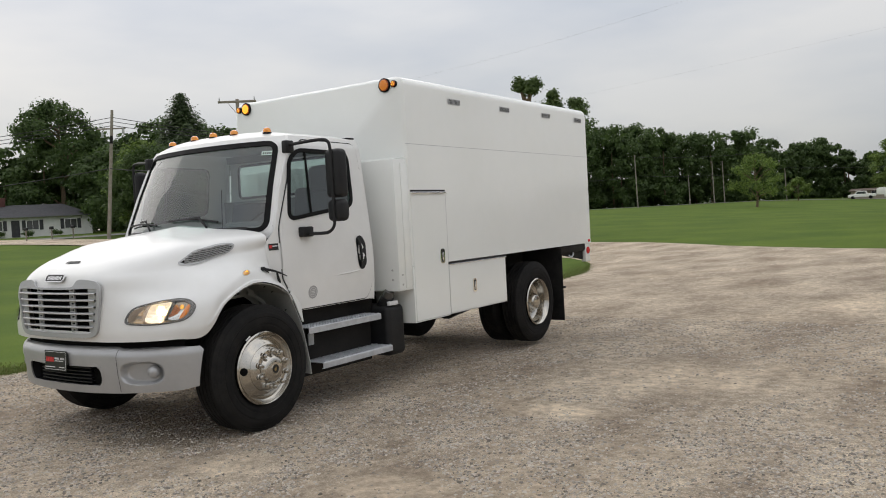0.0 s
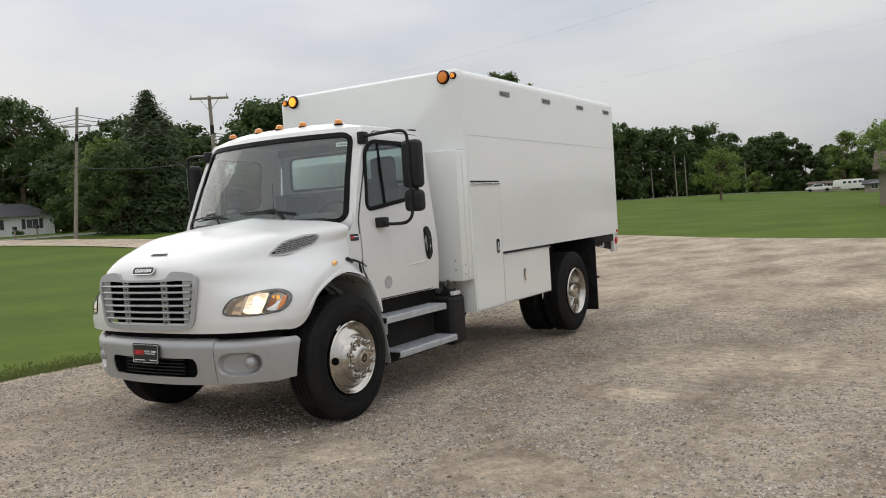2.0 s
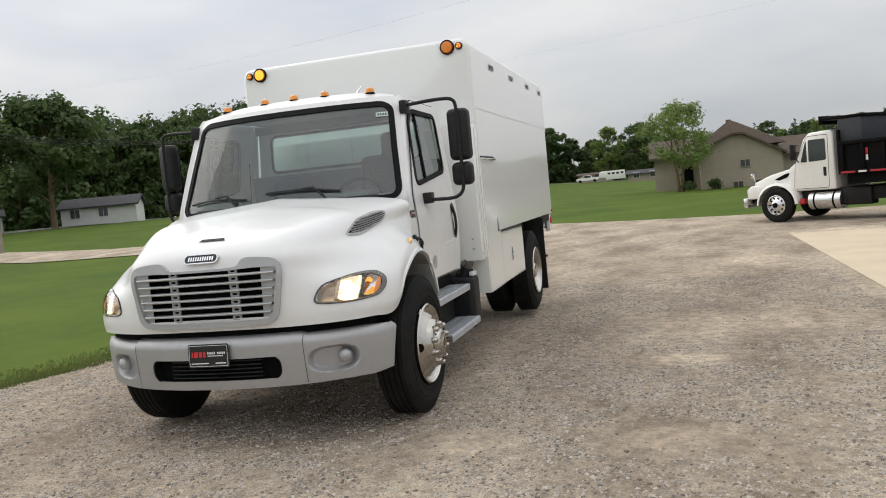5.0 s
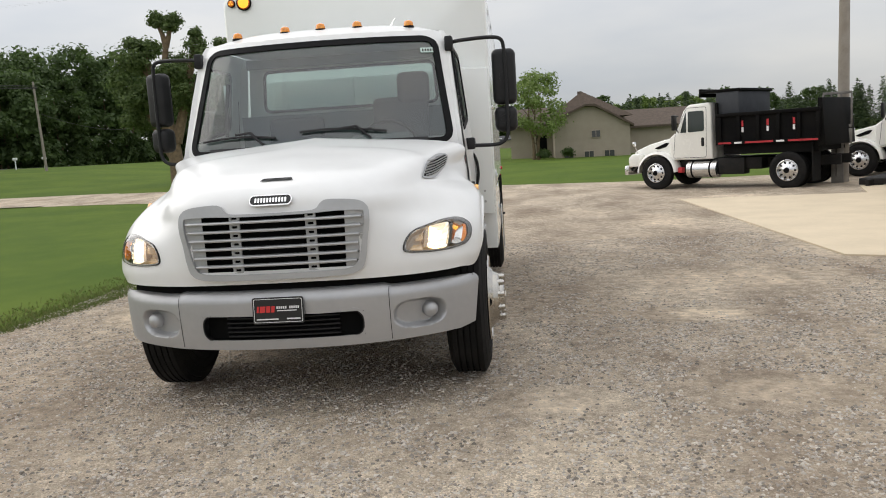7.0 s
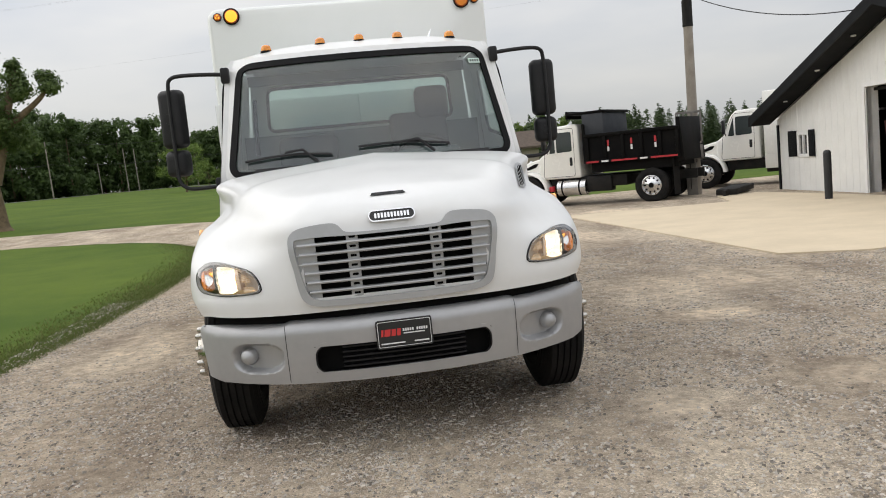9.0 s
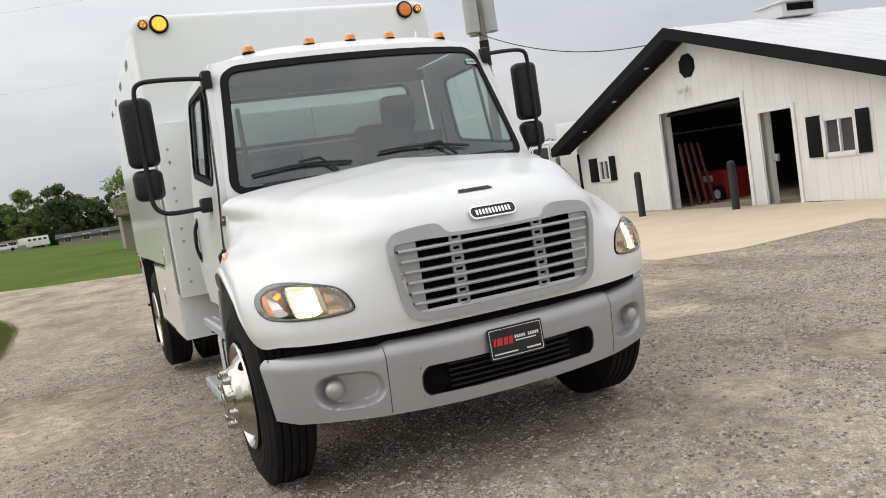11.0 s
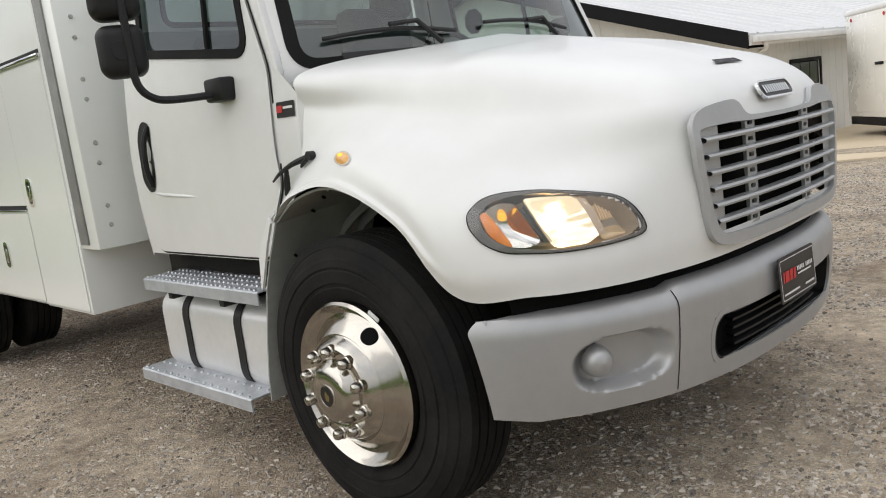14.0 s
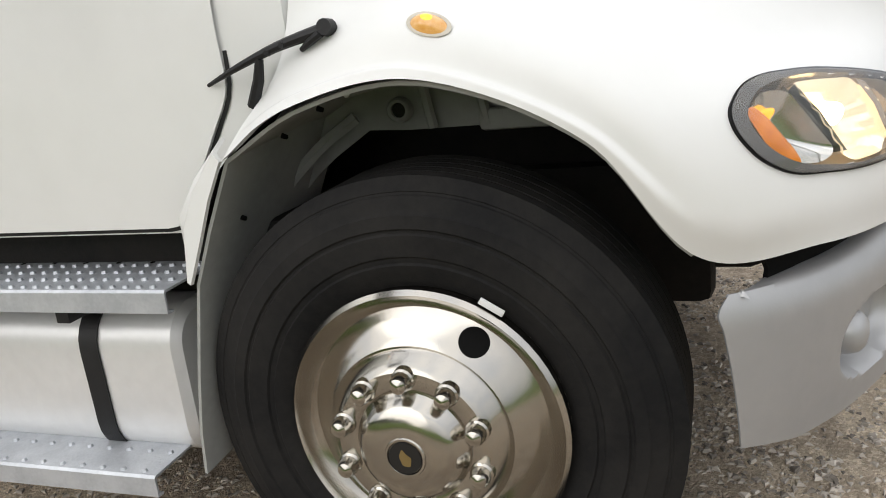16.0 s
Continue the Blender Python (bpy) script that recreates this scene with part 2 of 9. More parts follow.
def add_tube(bm, pts, r, seg=10, caps=True):
    """A round bar along a line of points, with rounded bends."""
    pts = [Vector(p) for p in pts]
    rings = []
    for i, p in enumerate(pts):
        d = ((pts[min(i + 1, len(pts) - 1)] - p).normalized() + (p - pts[max(i - 1, 0)]).normalized())
        q = d.to_track_quat("Z", "Y") if i == 0 else rq
        if i:
            prev = rq @ Vector((0, 0, 1))
            q = prev.rotation_difference(d.normalized()) @ rq
        rq = q
        rr = r[i] if isinstance(r, (list, tuple)) else r
        rings.append([bm.verts.new(p + q @ Vector((rr * math.cos(a), rr * math.sin(a), 0))) for a in (2 * math.pi * k / seg for k in range(seg))])
    for a, b in zip(rings, rings[1:]):
        for k in range(seg):
            bm.faces.new((a[k], a[(k + 1) % seg], b[(k + 1) % seg], b[k]))
    if caps:
        bm.faces.new(rings[0][::-1])
        bm.faces.new(rings[-1])
    return bm


def smooth_line(pts, n=6):
    """A Catmull-Rom line through points."""
    p = [Vector(q) for q in pts]
    p = [2 * p[0] - p[1]] + p + [2 * p[-1] - p[-2]]
    out = []
    for i in range(1, len(p) - 2):
        for k in range(n):
            t = k / n
            out.append(0.5 * (2 * p[i] + (p[i + 1] - p[i - 1]) * t + (2 * p[i - 1] - 5 * p[i] + 4 * p[i + 1] - p[i + 2]) * t * t + (3 * p[i] - p[i - 1] - 3 * p[i + 1] + p[i + 2]) * t ** 3))
    out.append(p[-2])
    return out


def add_grid(bm, rows, keep=None, close=False):
    vs = [[bm.verts.new(p) for p in row] for row in rows]
    for i in range(len(vs) - 1):
        n = len(vs[i])
        for k in range(n if close else n - 1):
            q = (vs[i][k], vs[i][(k + 1) % n], vs[i + 1][(k + 1) % n], vs[i + 1][k])
            if keep is None or keep(sum((v.co for v in q), Vector()) / 4):
                try:
                    bm.faces.new(q)
                except ValueError:
                    pass
    bmesh.ops.remove_doubles(bm, verts=bm.verts, dist=0.0004)
    return bm


def add_revolve(bm, profile, m=None, seg=48, full=True):
    """Turn a profile of (radius, x) about the x axis."""
    rows = []
    for r, x in profile:
        rows.append([Vector((x, r * math.cos(a), r * math.sin(a))) for a in (2 * math.pi * k / seg for k in range(seg))])
    t = bmesh.new()
    add_grid(t, rows, close=True)
    return merge(bm, t, m)


def thicken(bm, d):
    """Give a sheet a thickness d behind its face."""
    bmesh.ops.recalc_face_normals(bm, faces=bm.faces)
    bm.normal_update()
    bmesh.ops.solidify(bm, geom=bm.faces[:], thickness=d)
    return bm


def rounded(cx, cy, w, h, r, n=6):
    """Points of a rectangle with round corners, counter-clockwise."""
    out = []
    for sx, sy, a0 in ((1, 1, 0), (-1, 1, 90), (-1, -1, 180), (1, -1, 270)):
        for k in range(n + 1):
            a = radians(a0 + 90 * k / n)
            out.append((cx + sx * (w / 2 - r) + r * math.cos(a), cy + sy * (h / 2 - r) + r * math.sin(a)))
    return out


def soften(pts, r, n=5):
    """A polygon with its corners rounded by r."""
    out, k = [], len(pts)
    for i in range(k):
        a, b, c = Vector(pts[i - 1]), Vector(pts[i]), Vector(pts[(i + 1) % k])
        u, w = (a - b).normalized(), (c - b).normalized()
        d = min(r, (a - b).length / 2.2, (c - b).length / 2.2)
        for j in range(n + 1):
            t = j / n
            out.append(tuple((1 - t) ** 2 * (b + u * d) + 2 * t * (1 - t) * b + t * t * (b + w * d)))
    return out


def densify(pts, step):
    """Extra points along the long edges of a closed outline."""
    out = []
    for i, a in enumerate(pts):
        b = pts[(i + 1) % len(pts)]
        n = max(1, int(math.hypot(b[0] - a[0], b[1] - a[1]) / step))
        out += [(a[0] + (b[0] - a[0]) * k / n, a[1] + (b[1] - a[1]) * k / n) for k in range(n)]
    return out


def scaled(pts, d):
    """An outline moved outwards by d."""
    k, out = len(pts), []
    area = sum(pts[i - 1][0] * pts[i][1] - pts[i][0] * pts[i - 1][1] for i in range(k))
    sgn = 1 if area > 0 else -1
    for i in range(k):
        t = Vector(pts[(i + 1) % k]) - Vector(pts[i - 1])
        nrm = Vector((t.y, -t.x)).normalized() * sgn
        out.append((pts[i][0] + nrm.x * d, pts[i][1] + nrm.y * d))
    return out


def add_band(bm, f, inner, outer, off=0.0, steps=1):
    """Ring between two outlines of equal count, laid on the surface f(u, v, off)."""
    rows = []
    for s in range(steps + 1):
        t = s / steps
        rows.append([f(a[0] + (b[0] - a[0]) * t, a[1] + (b[1] - a[1]) * t, off) for a, b in zip(inner, outer)])
    return add_grid(bm, rows, close=True)


def add_patch(bm, f, outline, off=0.0, rings=5, dome=0.0):
    """A filled outline laid on the surface f(u, v, off)."""
    cx = sum(p[0] for p in outline) / len(outline)
    cy = sum(p[1] for p in outline) / len(outline)
    rows = []
    for s in range(rings + 1):
        t = max(s / rings, 0.002)
        rows.append([f(cx + (p[0] - cx) * t, cy + (p[1] - cy) * t, off + dome * (1 - t * t)) for p in outline])
    return add_grid(bm, rows, close=True)


def ray_outline(poly, c, angles):
    """Where rays from c meet a polygon."""
    out = []
    for a in angles:
        d, best = Vector((math.cos(a), math.sin(a))), None
        for i in range(len(poly)):
            p, q = Vector(poly[i - 1]), Vector(poly[i])
            e = q - p
            if e.length < 1e-5:
                continue
            den = d.x * e.y - d.y * e.x
            if abs(den) < 2e-3 * e.length:
                continue
            w = p - Vector(c)
            t, u = (w.x * e.y - w.y * e.x) / den, (w.x * d.y - w.y * d.x) / den
            if t > 0 and -1e-6 <= u <= 1 + 1e-6 and (best is None or t < best):
                best = t
        if best is None:
            best = min((Vector(p) - Vector(c) for p in poly), key=lambda w: -w.normalized().dot(d)).length
        out.append((c[0] + d.x * best, c[1] + d.y * best))
    return out


def panel_with_hole(bm, f, outer, hole, off=0.0, steps=3):
    """Sheet on f between an outer polygon and a hole's outline."""
    cx, cy = sum(p[0] for p in hole) / len(hole), sum(p[1] for p in hole) / len(hole)
    angles = [math.atan2(p[1] - cy, p[0] - cx) for p in hole] + [math.atan2(p[1] - cy, p[0] - cx) for p in outer] + [math.pi * (k / 60 - 1) for k in range(120)]
    angles = sorted(angles)
    angles = [p for i, p in enumerate(angles) if i == 0 or p - angles[i - 1] > 4e-3]
    a = ray_outline(hole, (cx, cy), angles)
    b = ray_outline(outer, (cx, cy), angles)
    return add_band(bm, f, a, b, off, steps)


def lerp_table(table, z):
    """Linear look-up in rows of (z, value)."""
    if z <= table[0][0]:
        return table[0][1]
    for (a, va), (b, vb) in zip(table, table[1:]):
        if z <= b:
            return va + (vb - va) * (z - a) / (b - a)
    return table[-1][1]


# ---- ground form ----
def ground_z(x, y):
    """Gravel lot nearly level, falling a little to the north; the field to the north-west and the west rises slowly."""
    z = -0.011 * min(max(y, 0), 20)
    d = max(0.0, y - 28)
    z += 1.75 * (1 - math.exp(-d / 70)) * min(max((12 - x) / 45, 0), 1)
    e = max(0.0, -x - 14)
    z += 0.75 * (1 - math.exp(-e / 45)) * (1 if y > -30 else 0.6)
    z += 1.4 * (1 - math.exp(-max(0.0, -x - 30) / 30)) * min(max((130 - y) / 60, 0), 1)
    return z


# ---- wheels ----
TYRE_R = 0.51


def tyre_mesh(bm, x_in, x_out, R=TYRE_R, rim=0.292):
    """A ribbed truck tyre about the x axis, its outer face at x_out."""
    w = x_out - x_in
    s = 1 if w > 0 else -1
    w = abs(w)
    prof = [(rim, 0.03), (rim + 0.02, 0.012), (rim + 0.05, 0.003), (rim + 0.054, 0.007), (rim + 0.064, 0.006), (rim + 0.068, 0.001), (rim + 0.11, -0.001), (rim + 0.114, 0.004), (rim + 0.119, 0.004), (rim + 0.123, 0.0), (rim + 0.148, 0.004), (rim + 0.152, 0.008), (rim + 0.160, 0.010), (R - 0.036, 0.020), (R - 0.034, 0.024), (R - 0.030, 0.026), (R - 0.028, 0.025), (R - 0.012, 0.034)]
    n = 5
    tread = []
    for k in range(n):
        a = 0.036 + (w - 0.072) * k / n
        b = 0.036 + (w - 0.072) * (k + 1) / n
        tread += [(R - 0.001, a + 0.004), (R, b - 0.006)]
        if k < n - 1:
            tread += [(R - 0.014, b - 0.005), (R - 0.014, b + 0.003)]
    full = prof + tread + [(r, w - x) for r, x in reversed(prof)]
    return add_revolve(bm, [(r, x_out - s * x) for r, x in full], seg=72)


def front_wheel(parent, side):
    """Polished steel wheel with cover, ten nuts and two hand holes."""
    s = side
    x = 1.185 if side > 0 else 1.158
    c = Matrix.Translation((0, 0, TYRE_R))
    hub = new("wheel")
    hub.parent = parent
    hub.matrix_local = c
    part("tyre", tyre_mesh(B(), s * (x - 0.275), s * x), M_RUBBER, hub, "black ribbed truck tyre")
    bm = B()
    prof = [(0.292, -0.03), (0.296, 0.004), (0.287, 0.014), (0.278, 0.004), (0.268, -0.012), (0.252, -0.022), (0.235, -0.012), (0.205, 0.022), (0.192, 0.034), (0.186, 0.030), (0.180, 0.036), (0.17, 0.062), (0.155, 0.075), (0.125, 0.078), (0.115, 0.074), (0.108, 0.082), (0.10, 0.10), (0.085, 0.112), (0.05, 0.116), (0.0005, 0.116)]
    add_revolve(bm, [(r, s * (x + d)) for r, d in prof], seg=64)
    rim = part("rim", bm, M_CHROME, hub, "polished bright wheel cover")
    for k in range(10):
        a = 2 * math.pi * (k + 0.5) / 10
        y, z = 0.143 * math.cos(a), 0.143 * math.sin(a)
        t = B()
        add_revolve(t, [(r, s * (x + d)) for r, d in ((0.0245, 0.066), (0.0235, 0.082), (0.020, 0.086), (0.0195, 0.100), (0.0155, 0.110), (0.008, 0.1145), (0.0005, 0.1155))], Matrix.Translation((0, y, z)), 14)
        part("wheel_nut", t, M_CHROME, rim)
    for a in ((radians(178), radians(-2)) if s > 0 else (radians(123), radians(303))):
        y, z = 0.224 * math.cos(a), 0.224 * math.sin(a)
        n = Vector((s * 0.66, 0.75 * math.cos(a), 0.75 * math.sin(a)))
        p = Vector((s * (x + 0.0005), y, z))
        # near-black disc set on the cover for the shaded hole
        t = B()
        add_cyl(t, p - n * 0.012, p + n * 0.0045, 0.0305, 0.0305, 28)
        part("hand_hole", t, M_HOLE, rim)
    t = B()
    add_cyl(t, (s * (x + 0.115), 0, 0), (s * (x + 0.119), 0, 0), 0.034, 0.033, 24)
    badge = part("hub_badge", t, M_PLATE, rim, "small black hub badge")
    t = B()
    add_patch(t, lambda u, v, o: Vector((s * (x + 0.120), u, v)), soften([(-0.010, -0.018), (0.006, -0.016), (0.012, 0.004), (0.004, 0.020), (-0.004, 0.008), (-0.014, 0.002)], 0.004, 2), 0, 1)
    part("badge_mark", t, M_BRONZE, badge)
    t = B()
    add_revolve(t, [(r, s * (x + d)) for r, d in ((0.034, 0.1155), (0.036, 0.1195), (0.040, 0.1195), (0.042, 0.1155))], seg=28)
    part("badge_ring", t, M_CHROME, badge)
    t = B()
    add_box(t, -0.003, 0.003, -0.026, 0.026, -0.007, 0.007, 0.002, Matrix.Translation((s * (x + 0.006), -0.165, 0.262)) @ Matrix.Rotation(radians(32), 4, "X"))
    part("balance_weight", t, M_PWHITE, rim)
    return hub


def rear_wheels(parent, side):
    """Dual tyres and a deep dished wheel."""
    s, x = side, 1.225
    hub = new("wheel")
    hub.parent = parent
    hub.matrix_local = Matrix.Translation((0, 4.64, TYRE_R))
    part("tyre", tyre_mesh(B(), s * (x - 0.27), s * x), M_RUBBER, hub, "black truck tyre")
    part("tyre", tyre_mesh(B(), s * (x - 0.62), s * (x - 0.33)), M_RUBBER, hub)
    bm = B()
    prof = [(0.292, -0.05), (0.297, 0.0), (0.286, 0.012), (0.275, 0.0), (0.262, -0.02), (0.252, -0.075), (0.238, -0.12), (0.205, -0.145), (0.17, -0.15), (0.12, -0.145), (0.11, -0.10), (0.10, -0.04), (0.085, -0.015), (0.05, -0.005), (0.0005, -0.005)]
    add_revolve(bm, [(r, s * (x + d)) for r, d in prof], seg=56)
    rim = part("rim", bm, M_CHROME, hub, "polished dished wheel")
    for k in range(10):
        a = 2 * math.pi * k / 10
        y, z = 0.145 * math.cos(a), 0.145 * math.sin(a)
        t = B()
        add_cyl(t, (s * (x - 0.15), y, z), (s * (x - 0.115), y, z), 0.016, 0.014, 6)
        part("wheel_nut", t, M_CHROME, rim)
    return hub


# ---- hood form ----
HOOD_SECTIONS = []


def section(*pts):
    HOOD_SECTIONS.append([Vector(p) for p in pts])


section((0, -1.019, 0.845), (0, -1.029, 0.95), (0, -1.029, 1.12), (0, -1.022, 1.25), (0, -0.999, 1.335), (0, -0.952, 1.385), (0, -0.907, 1.41))
section((0.4, -1.004, 0.845), (0.41, -1.019, 0.95), (0.42, -1.016, 1.12), (0.42, -1.004, 1.24), (0.42, -0.973, 1.333), (0.33, -0.903, 1.408), (0, -0.837, 1.445))
section((0.64, -0.96, 0.844), (0.65, -0.964, 0.94), (0.645, -0.948, 1.09), (0.63, -0.922, 1.21), (0.61, -0.885, 1.332), (0.46, -0.785, 1.452), (0, -0.7, 1.495))
section((0.872, -0.873, 0.845), (0.887, -0.866, 0.94), (0.877, -0.824, 1.09), (0.81, -0.75, 1.2), (0.75, -0.69, 1.335), (0.6, -0.605, 1.487), (0, -0.5, 1.555))
section((1.044, -0.735, 0.848), (1.064, -0.72, 0.94), (1.049, -0.665, 1.095), (0.952, -0.6, 1.21), (0.835, -0.54, 1.35), (0.67, -0.453, 1.526), (0, -0.34, 1.59))
section((1.142, -0.535, 0.856), (1.167, -0.545, 0.945), (1.152, -0.5, 1.1), (1.044, -0.45, 1.24), (0.895, -0.4, 1.36), (0.725, -0.33, 1.551), (0, -0.2, 1.625))
section((1.181, -0.36, 1.075), (1.181, -0.355, 1.11), (1.161, -0.345, 1.19), (1.068, -0.31, 1.285), (0.93, -0.27, 1.385), (0.77, -0.21, 1.555), (0, -0.1, 1.645))
section((1.183, -0.08, 1.195), (1.173, -0.08, 1.225), (1.143, -0.08, 1.29), (1.065, -0.07, 1.345), (0.965, -0.06, 1.425), (0.84, -0.03, 1.58), (0, 0.03, 1.665))
section((1.17, 0.17, 1.165), (1.155, 0.15, 1.2), (1.12, 0.13, 1.265), (1.064, 0.11, 1.34), (1.008, 0.095, 1.44), (0.91, 0.10, 1.59), (0, 0.13, 1.685))
section((1.14, 0.37, 1.07), (1.122, 0.325, 1.13), (1.094, 0.245, 1.225), (1.068, 0.212, 1.33), (1.042, 0.205, 1.46), (0.972, 0.215, 1.6), (0, 0.20, 1.69))


def spline4(p0, p1, p2, p3, t):
    return 0.5 * (2 * p1 + (p2 - p0) * t + (2 * p0 - 5 * p1 + 4 * p2 - p3) * t * t + (3 * p1 - p0 - 3 * p2 + p3) * t ** 3)


def along(pts, t):
    n = len(pts) - 1
    t = min(max(t, 0), n - 1e-6)
    i = int(t)
    a = pts[i - 1] if i else 2 * pts[0] - pts[1]
    d = pts[i + 2] if i + 2 <= n else 2 * pts[n] - pts[n - 1]
    return spline4(a, pts[i], pts[i + 1], d, t - i)


def hood_point(s, v, off=0.0, side=1):
    """Hood skin: s runs from the nose round to the cowl (0 to 9), v from the lower edge up to the ridge (0 to 6)."""
    def raw(s, v):
        return along([along(sec, v) for sec in HOOD_SECTIONS], s)
    p = raw(s, v)
    if off:
        e = 0.03
        a = raw(min(s + e, 8.999), v) - raw(max(s - e, 0), v)
        b = raw(s, min(v + e, 5.999)) - raw(s, max(v - e, 0))
        n = a.cross(b)
        if n.length > 1e-9:
            n.normalize()
            if n.dot(p - Vector((0, 0, 0.9))) < 0:
                n = -n
            p = p + n * off
    return Vector((p.x * side, p.y, p.z))


LAMP_OUTLINE = soften([(4.50, 2.02), (4.29, 2.28), (4.02, 2.38), (3.55, 2.40), (3.12, 2.28), (2.60, 2.07), (2.40, 1.70), (2.32, 1.28), (2.8, 1.19), (3.4, 1.17), (4.15, 1.28), (4.40, 1.52), (4.51, 1.8)], 0.3, 4)
GRILLE_W, GRILLE_Z0, GRILLE_Z1 = 0.53, 0.905, 1.258


def arch_lip(s, v):
    """The pressed lip round the wheel arch stands a little proud of the fender."""
    t = min(max((s - 5.0) / 0.5, 0), 1) * min(max((9.0 - s) / 0.5, 0), 1)
    w = min(max((1.0 - v) / 0.35, 0), 1)
    return 0.010 * t * w * w * (3 - 2 * w)


def build_hood(truck):
    bm = B()
    S, V = 126, 90
    mouth = scaled(LAMP_OUTLINE, -0.045)
    keep = lambda c: not (abs(c.x) < GRILLE_W - 0.03 and GRILLE_Z0 + 0.02 < c.z < GRILLE_Z1 - 0.01 and c.y < -0.86)
    for side in (1, -1):
        t = B()
        rows = [[hood_point(9 * i / S, 6 * k / V, arch_lip(9 * i / S, 6 * k / V), side) for k in range(V + 1)] for i in range(S + 1)]
        cut = set()
        for i in range(int(2 * S / 9), int(5 * S / 9)):
            for k in range(V // 8, V // 2):
                if inside(((i + 0.5) * 9 / S, (k + 0.5) * 6 / V), mouth):
                    c = (rows[i][k] + rows[i][k + 1] + rows[i + 1][k + 1] + rows[i + 1][k]) / 4
                    cut.add((round(c.x, 3), round(c.y, 3), round(c.z, 3)))
        add_grid(t, rows, lambda c: keep(c) and (round(c.x, 3), round(c.y, 3), round(c.z, 3)) not in cut)
        # inward returns along the lower edge
        edge = [hood_point(9 * i / S, 0, arch_lip(9 * i / S, 0), side) for i in range(S + 1)]
        inner = [Vector((p.x - side * (0.035 if abs(p.x) > 0.3 else 0.0), p.y + (0.03 if p.y < -0.55 else 0.0), p.z + 0.004)) for p in edge]
        add_grid(t, [edge, inner])
        merge(bm, t)
    bmesh.ops.remove_doubles(bm, verts=bm.verts, dist=0.002)
    hood = part("hood", bm, M_WHITE, truck, "white one-piece sloped hood with fenders", angle=50)
    # air slot and vents on the hood
    t = B()
    add_patch(t, hood_point_top, [(-0.10, -0.868), (0.10, -0.868), (0.085, -0.841), (-0.085, -0.841)], 0.006)
    part("air_slot", t, M_BLACK, hood, "narrow black air slot")
    for side in (1, -1):
        g = lambda u, v, o, side=side: hood_point(u, v, o, side)
        if side > 0:
            ol = soften([(4.15, 4.22), (4.45, 4.16), (5.3, 4.10), (6.78, 4.22), (7.12, 4.55), (6.5, 4.70), (5.0, 4.57)], 0.4, 5)
            t = B()
            add_band(t, g, scaled(ol, -0.045), scaled(ol, 0.03), 0.007)
            vent = part("side_vent", t, M_GRILLE, hood, "slatted grey hood vent")
            # near-black patch on the uncut skin, as shade behind the slats
            t = B()
            add_patch(t, g, ol, 0.003)
            part("vent_backing", t, M_HOLE, vent)
            for k in range(7):
                v = 4.17 + 0.07 * k + 0.0
                us = [u for u in (4.5 + 0.05 * i for i in range(60)) if inside((u, v), ol)]
                if len(us) > 2:
                    t = B()
                    add_grid(t, [[g(us[0] + (us[-1] - us[0]) * i / 14, v - 0.014, 0.004) for i in range(15)], [g(us[0] + (us[-1] - us[0]) * i / 14, v + 0.014, 0.012) for i in range(15)]])
                    part("slat", thicken(t, 0.003), M_GRILLE, vent)
        # marker lamp on the fender
        t = B()
        add_patch(t, g, [(6.93 + 0.135 * math.cos(a), 2.0 + 0.26 * math.sin(a)) for a in (2 * math.pi * i / 24 for i in range(24))], 0.002, 5, 0.014)
        lamp = part("marker_lamp", t, M_MARKER, hood, "oval amber marker lamp, lit")
        t = B()
        add_patch(t, g, [(6.93 + 0.05 * math.cos(a), 2.02 + 0.10 * math.sin(a)) for a in (2 * math.pi * i / 16 for i in range(16))], 0.0135, 3, 0.004)
        part("filament", t, M_AMBERON, lamp)
        t = B()
        add_band(t, g, [(6.93 + 0.135 * math.cos(a), 2.0 + 0.26 * math.sin(a)) for a in (2 * math.pi * i / 24 for i in range(24))], [(6.93 + 0.165 * math.cos(a), 2.0 + 0.32 * math.sin(a)) for a in (2 * math.pi * i / 24 for i in range(24))], 0.003)
        part("marker_bezel", t, M_PALEBEZ, hood)
        build_headlight(hood, g)
        # rubber hood latch
        p = hood_point(7.90, 2.32, 0.014, side)
        q = Vector((side * 1.084, 0.405, 1.215))
        line = smooth_line([p, p.lerp(q, 0.35) + Vector((side * 0.020, 0, 0.006)), p.lerp(q, 0.7) + Vector((side * 0.018, 0, 0.004)), q], 4)
        t = B()
        add_tube(t, line, [0.0125 - 0.0085 * k / (len(line) - 1) for k in range(len(line))], 8)
        add_cyl(t, p + Vector((-side * 0.012, 0, 0.0)), p + Vector((side * 0.012, 0, 0.003)), 0.017, 0.015, 12)
        add_tube(t, [p + Vector((side * 0.008, 0.01, -0.008)), p + Vector((side * 0.008, 0.035, -0.022)), p + Vector((side * 0.004, 0.055, -0.034))], [0.009, 0.008, 0.005], 8)
        add_tube(t, [p.lerp(q, 0.50) + Vector((side * 0.020, 0, 0)), p.lerp(q, 0.56) + Vector((side * 0.018, -0.006, -0.035)), p.lerp(q, 0.66) + Vector((side * 0.006, -0.005, -0.075))], [0.008, 0.011, 0.012], 8)
        for k in (0.30, 0.42):
            c = p.lerp(q, k) + Vector((side * 0.020, 0, 0.004))
            add_cyl(t, c, c + Vector((side * 0.010, 0, 0)), 0.008, 0.006, 8)
        part("hood_latch", t, M_BLACK, hood, "black rubber hood latch")
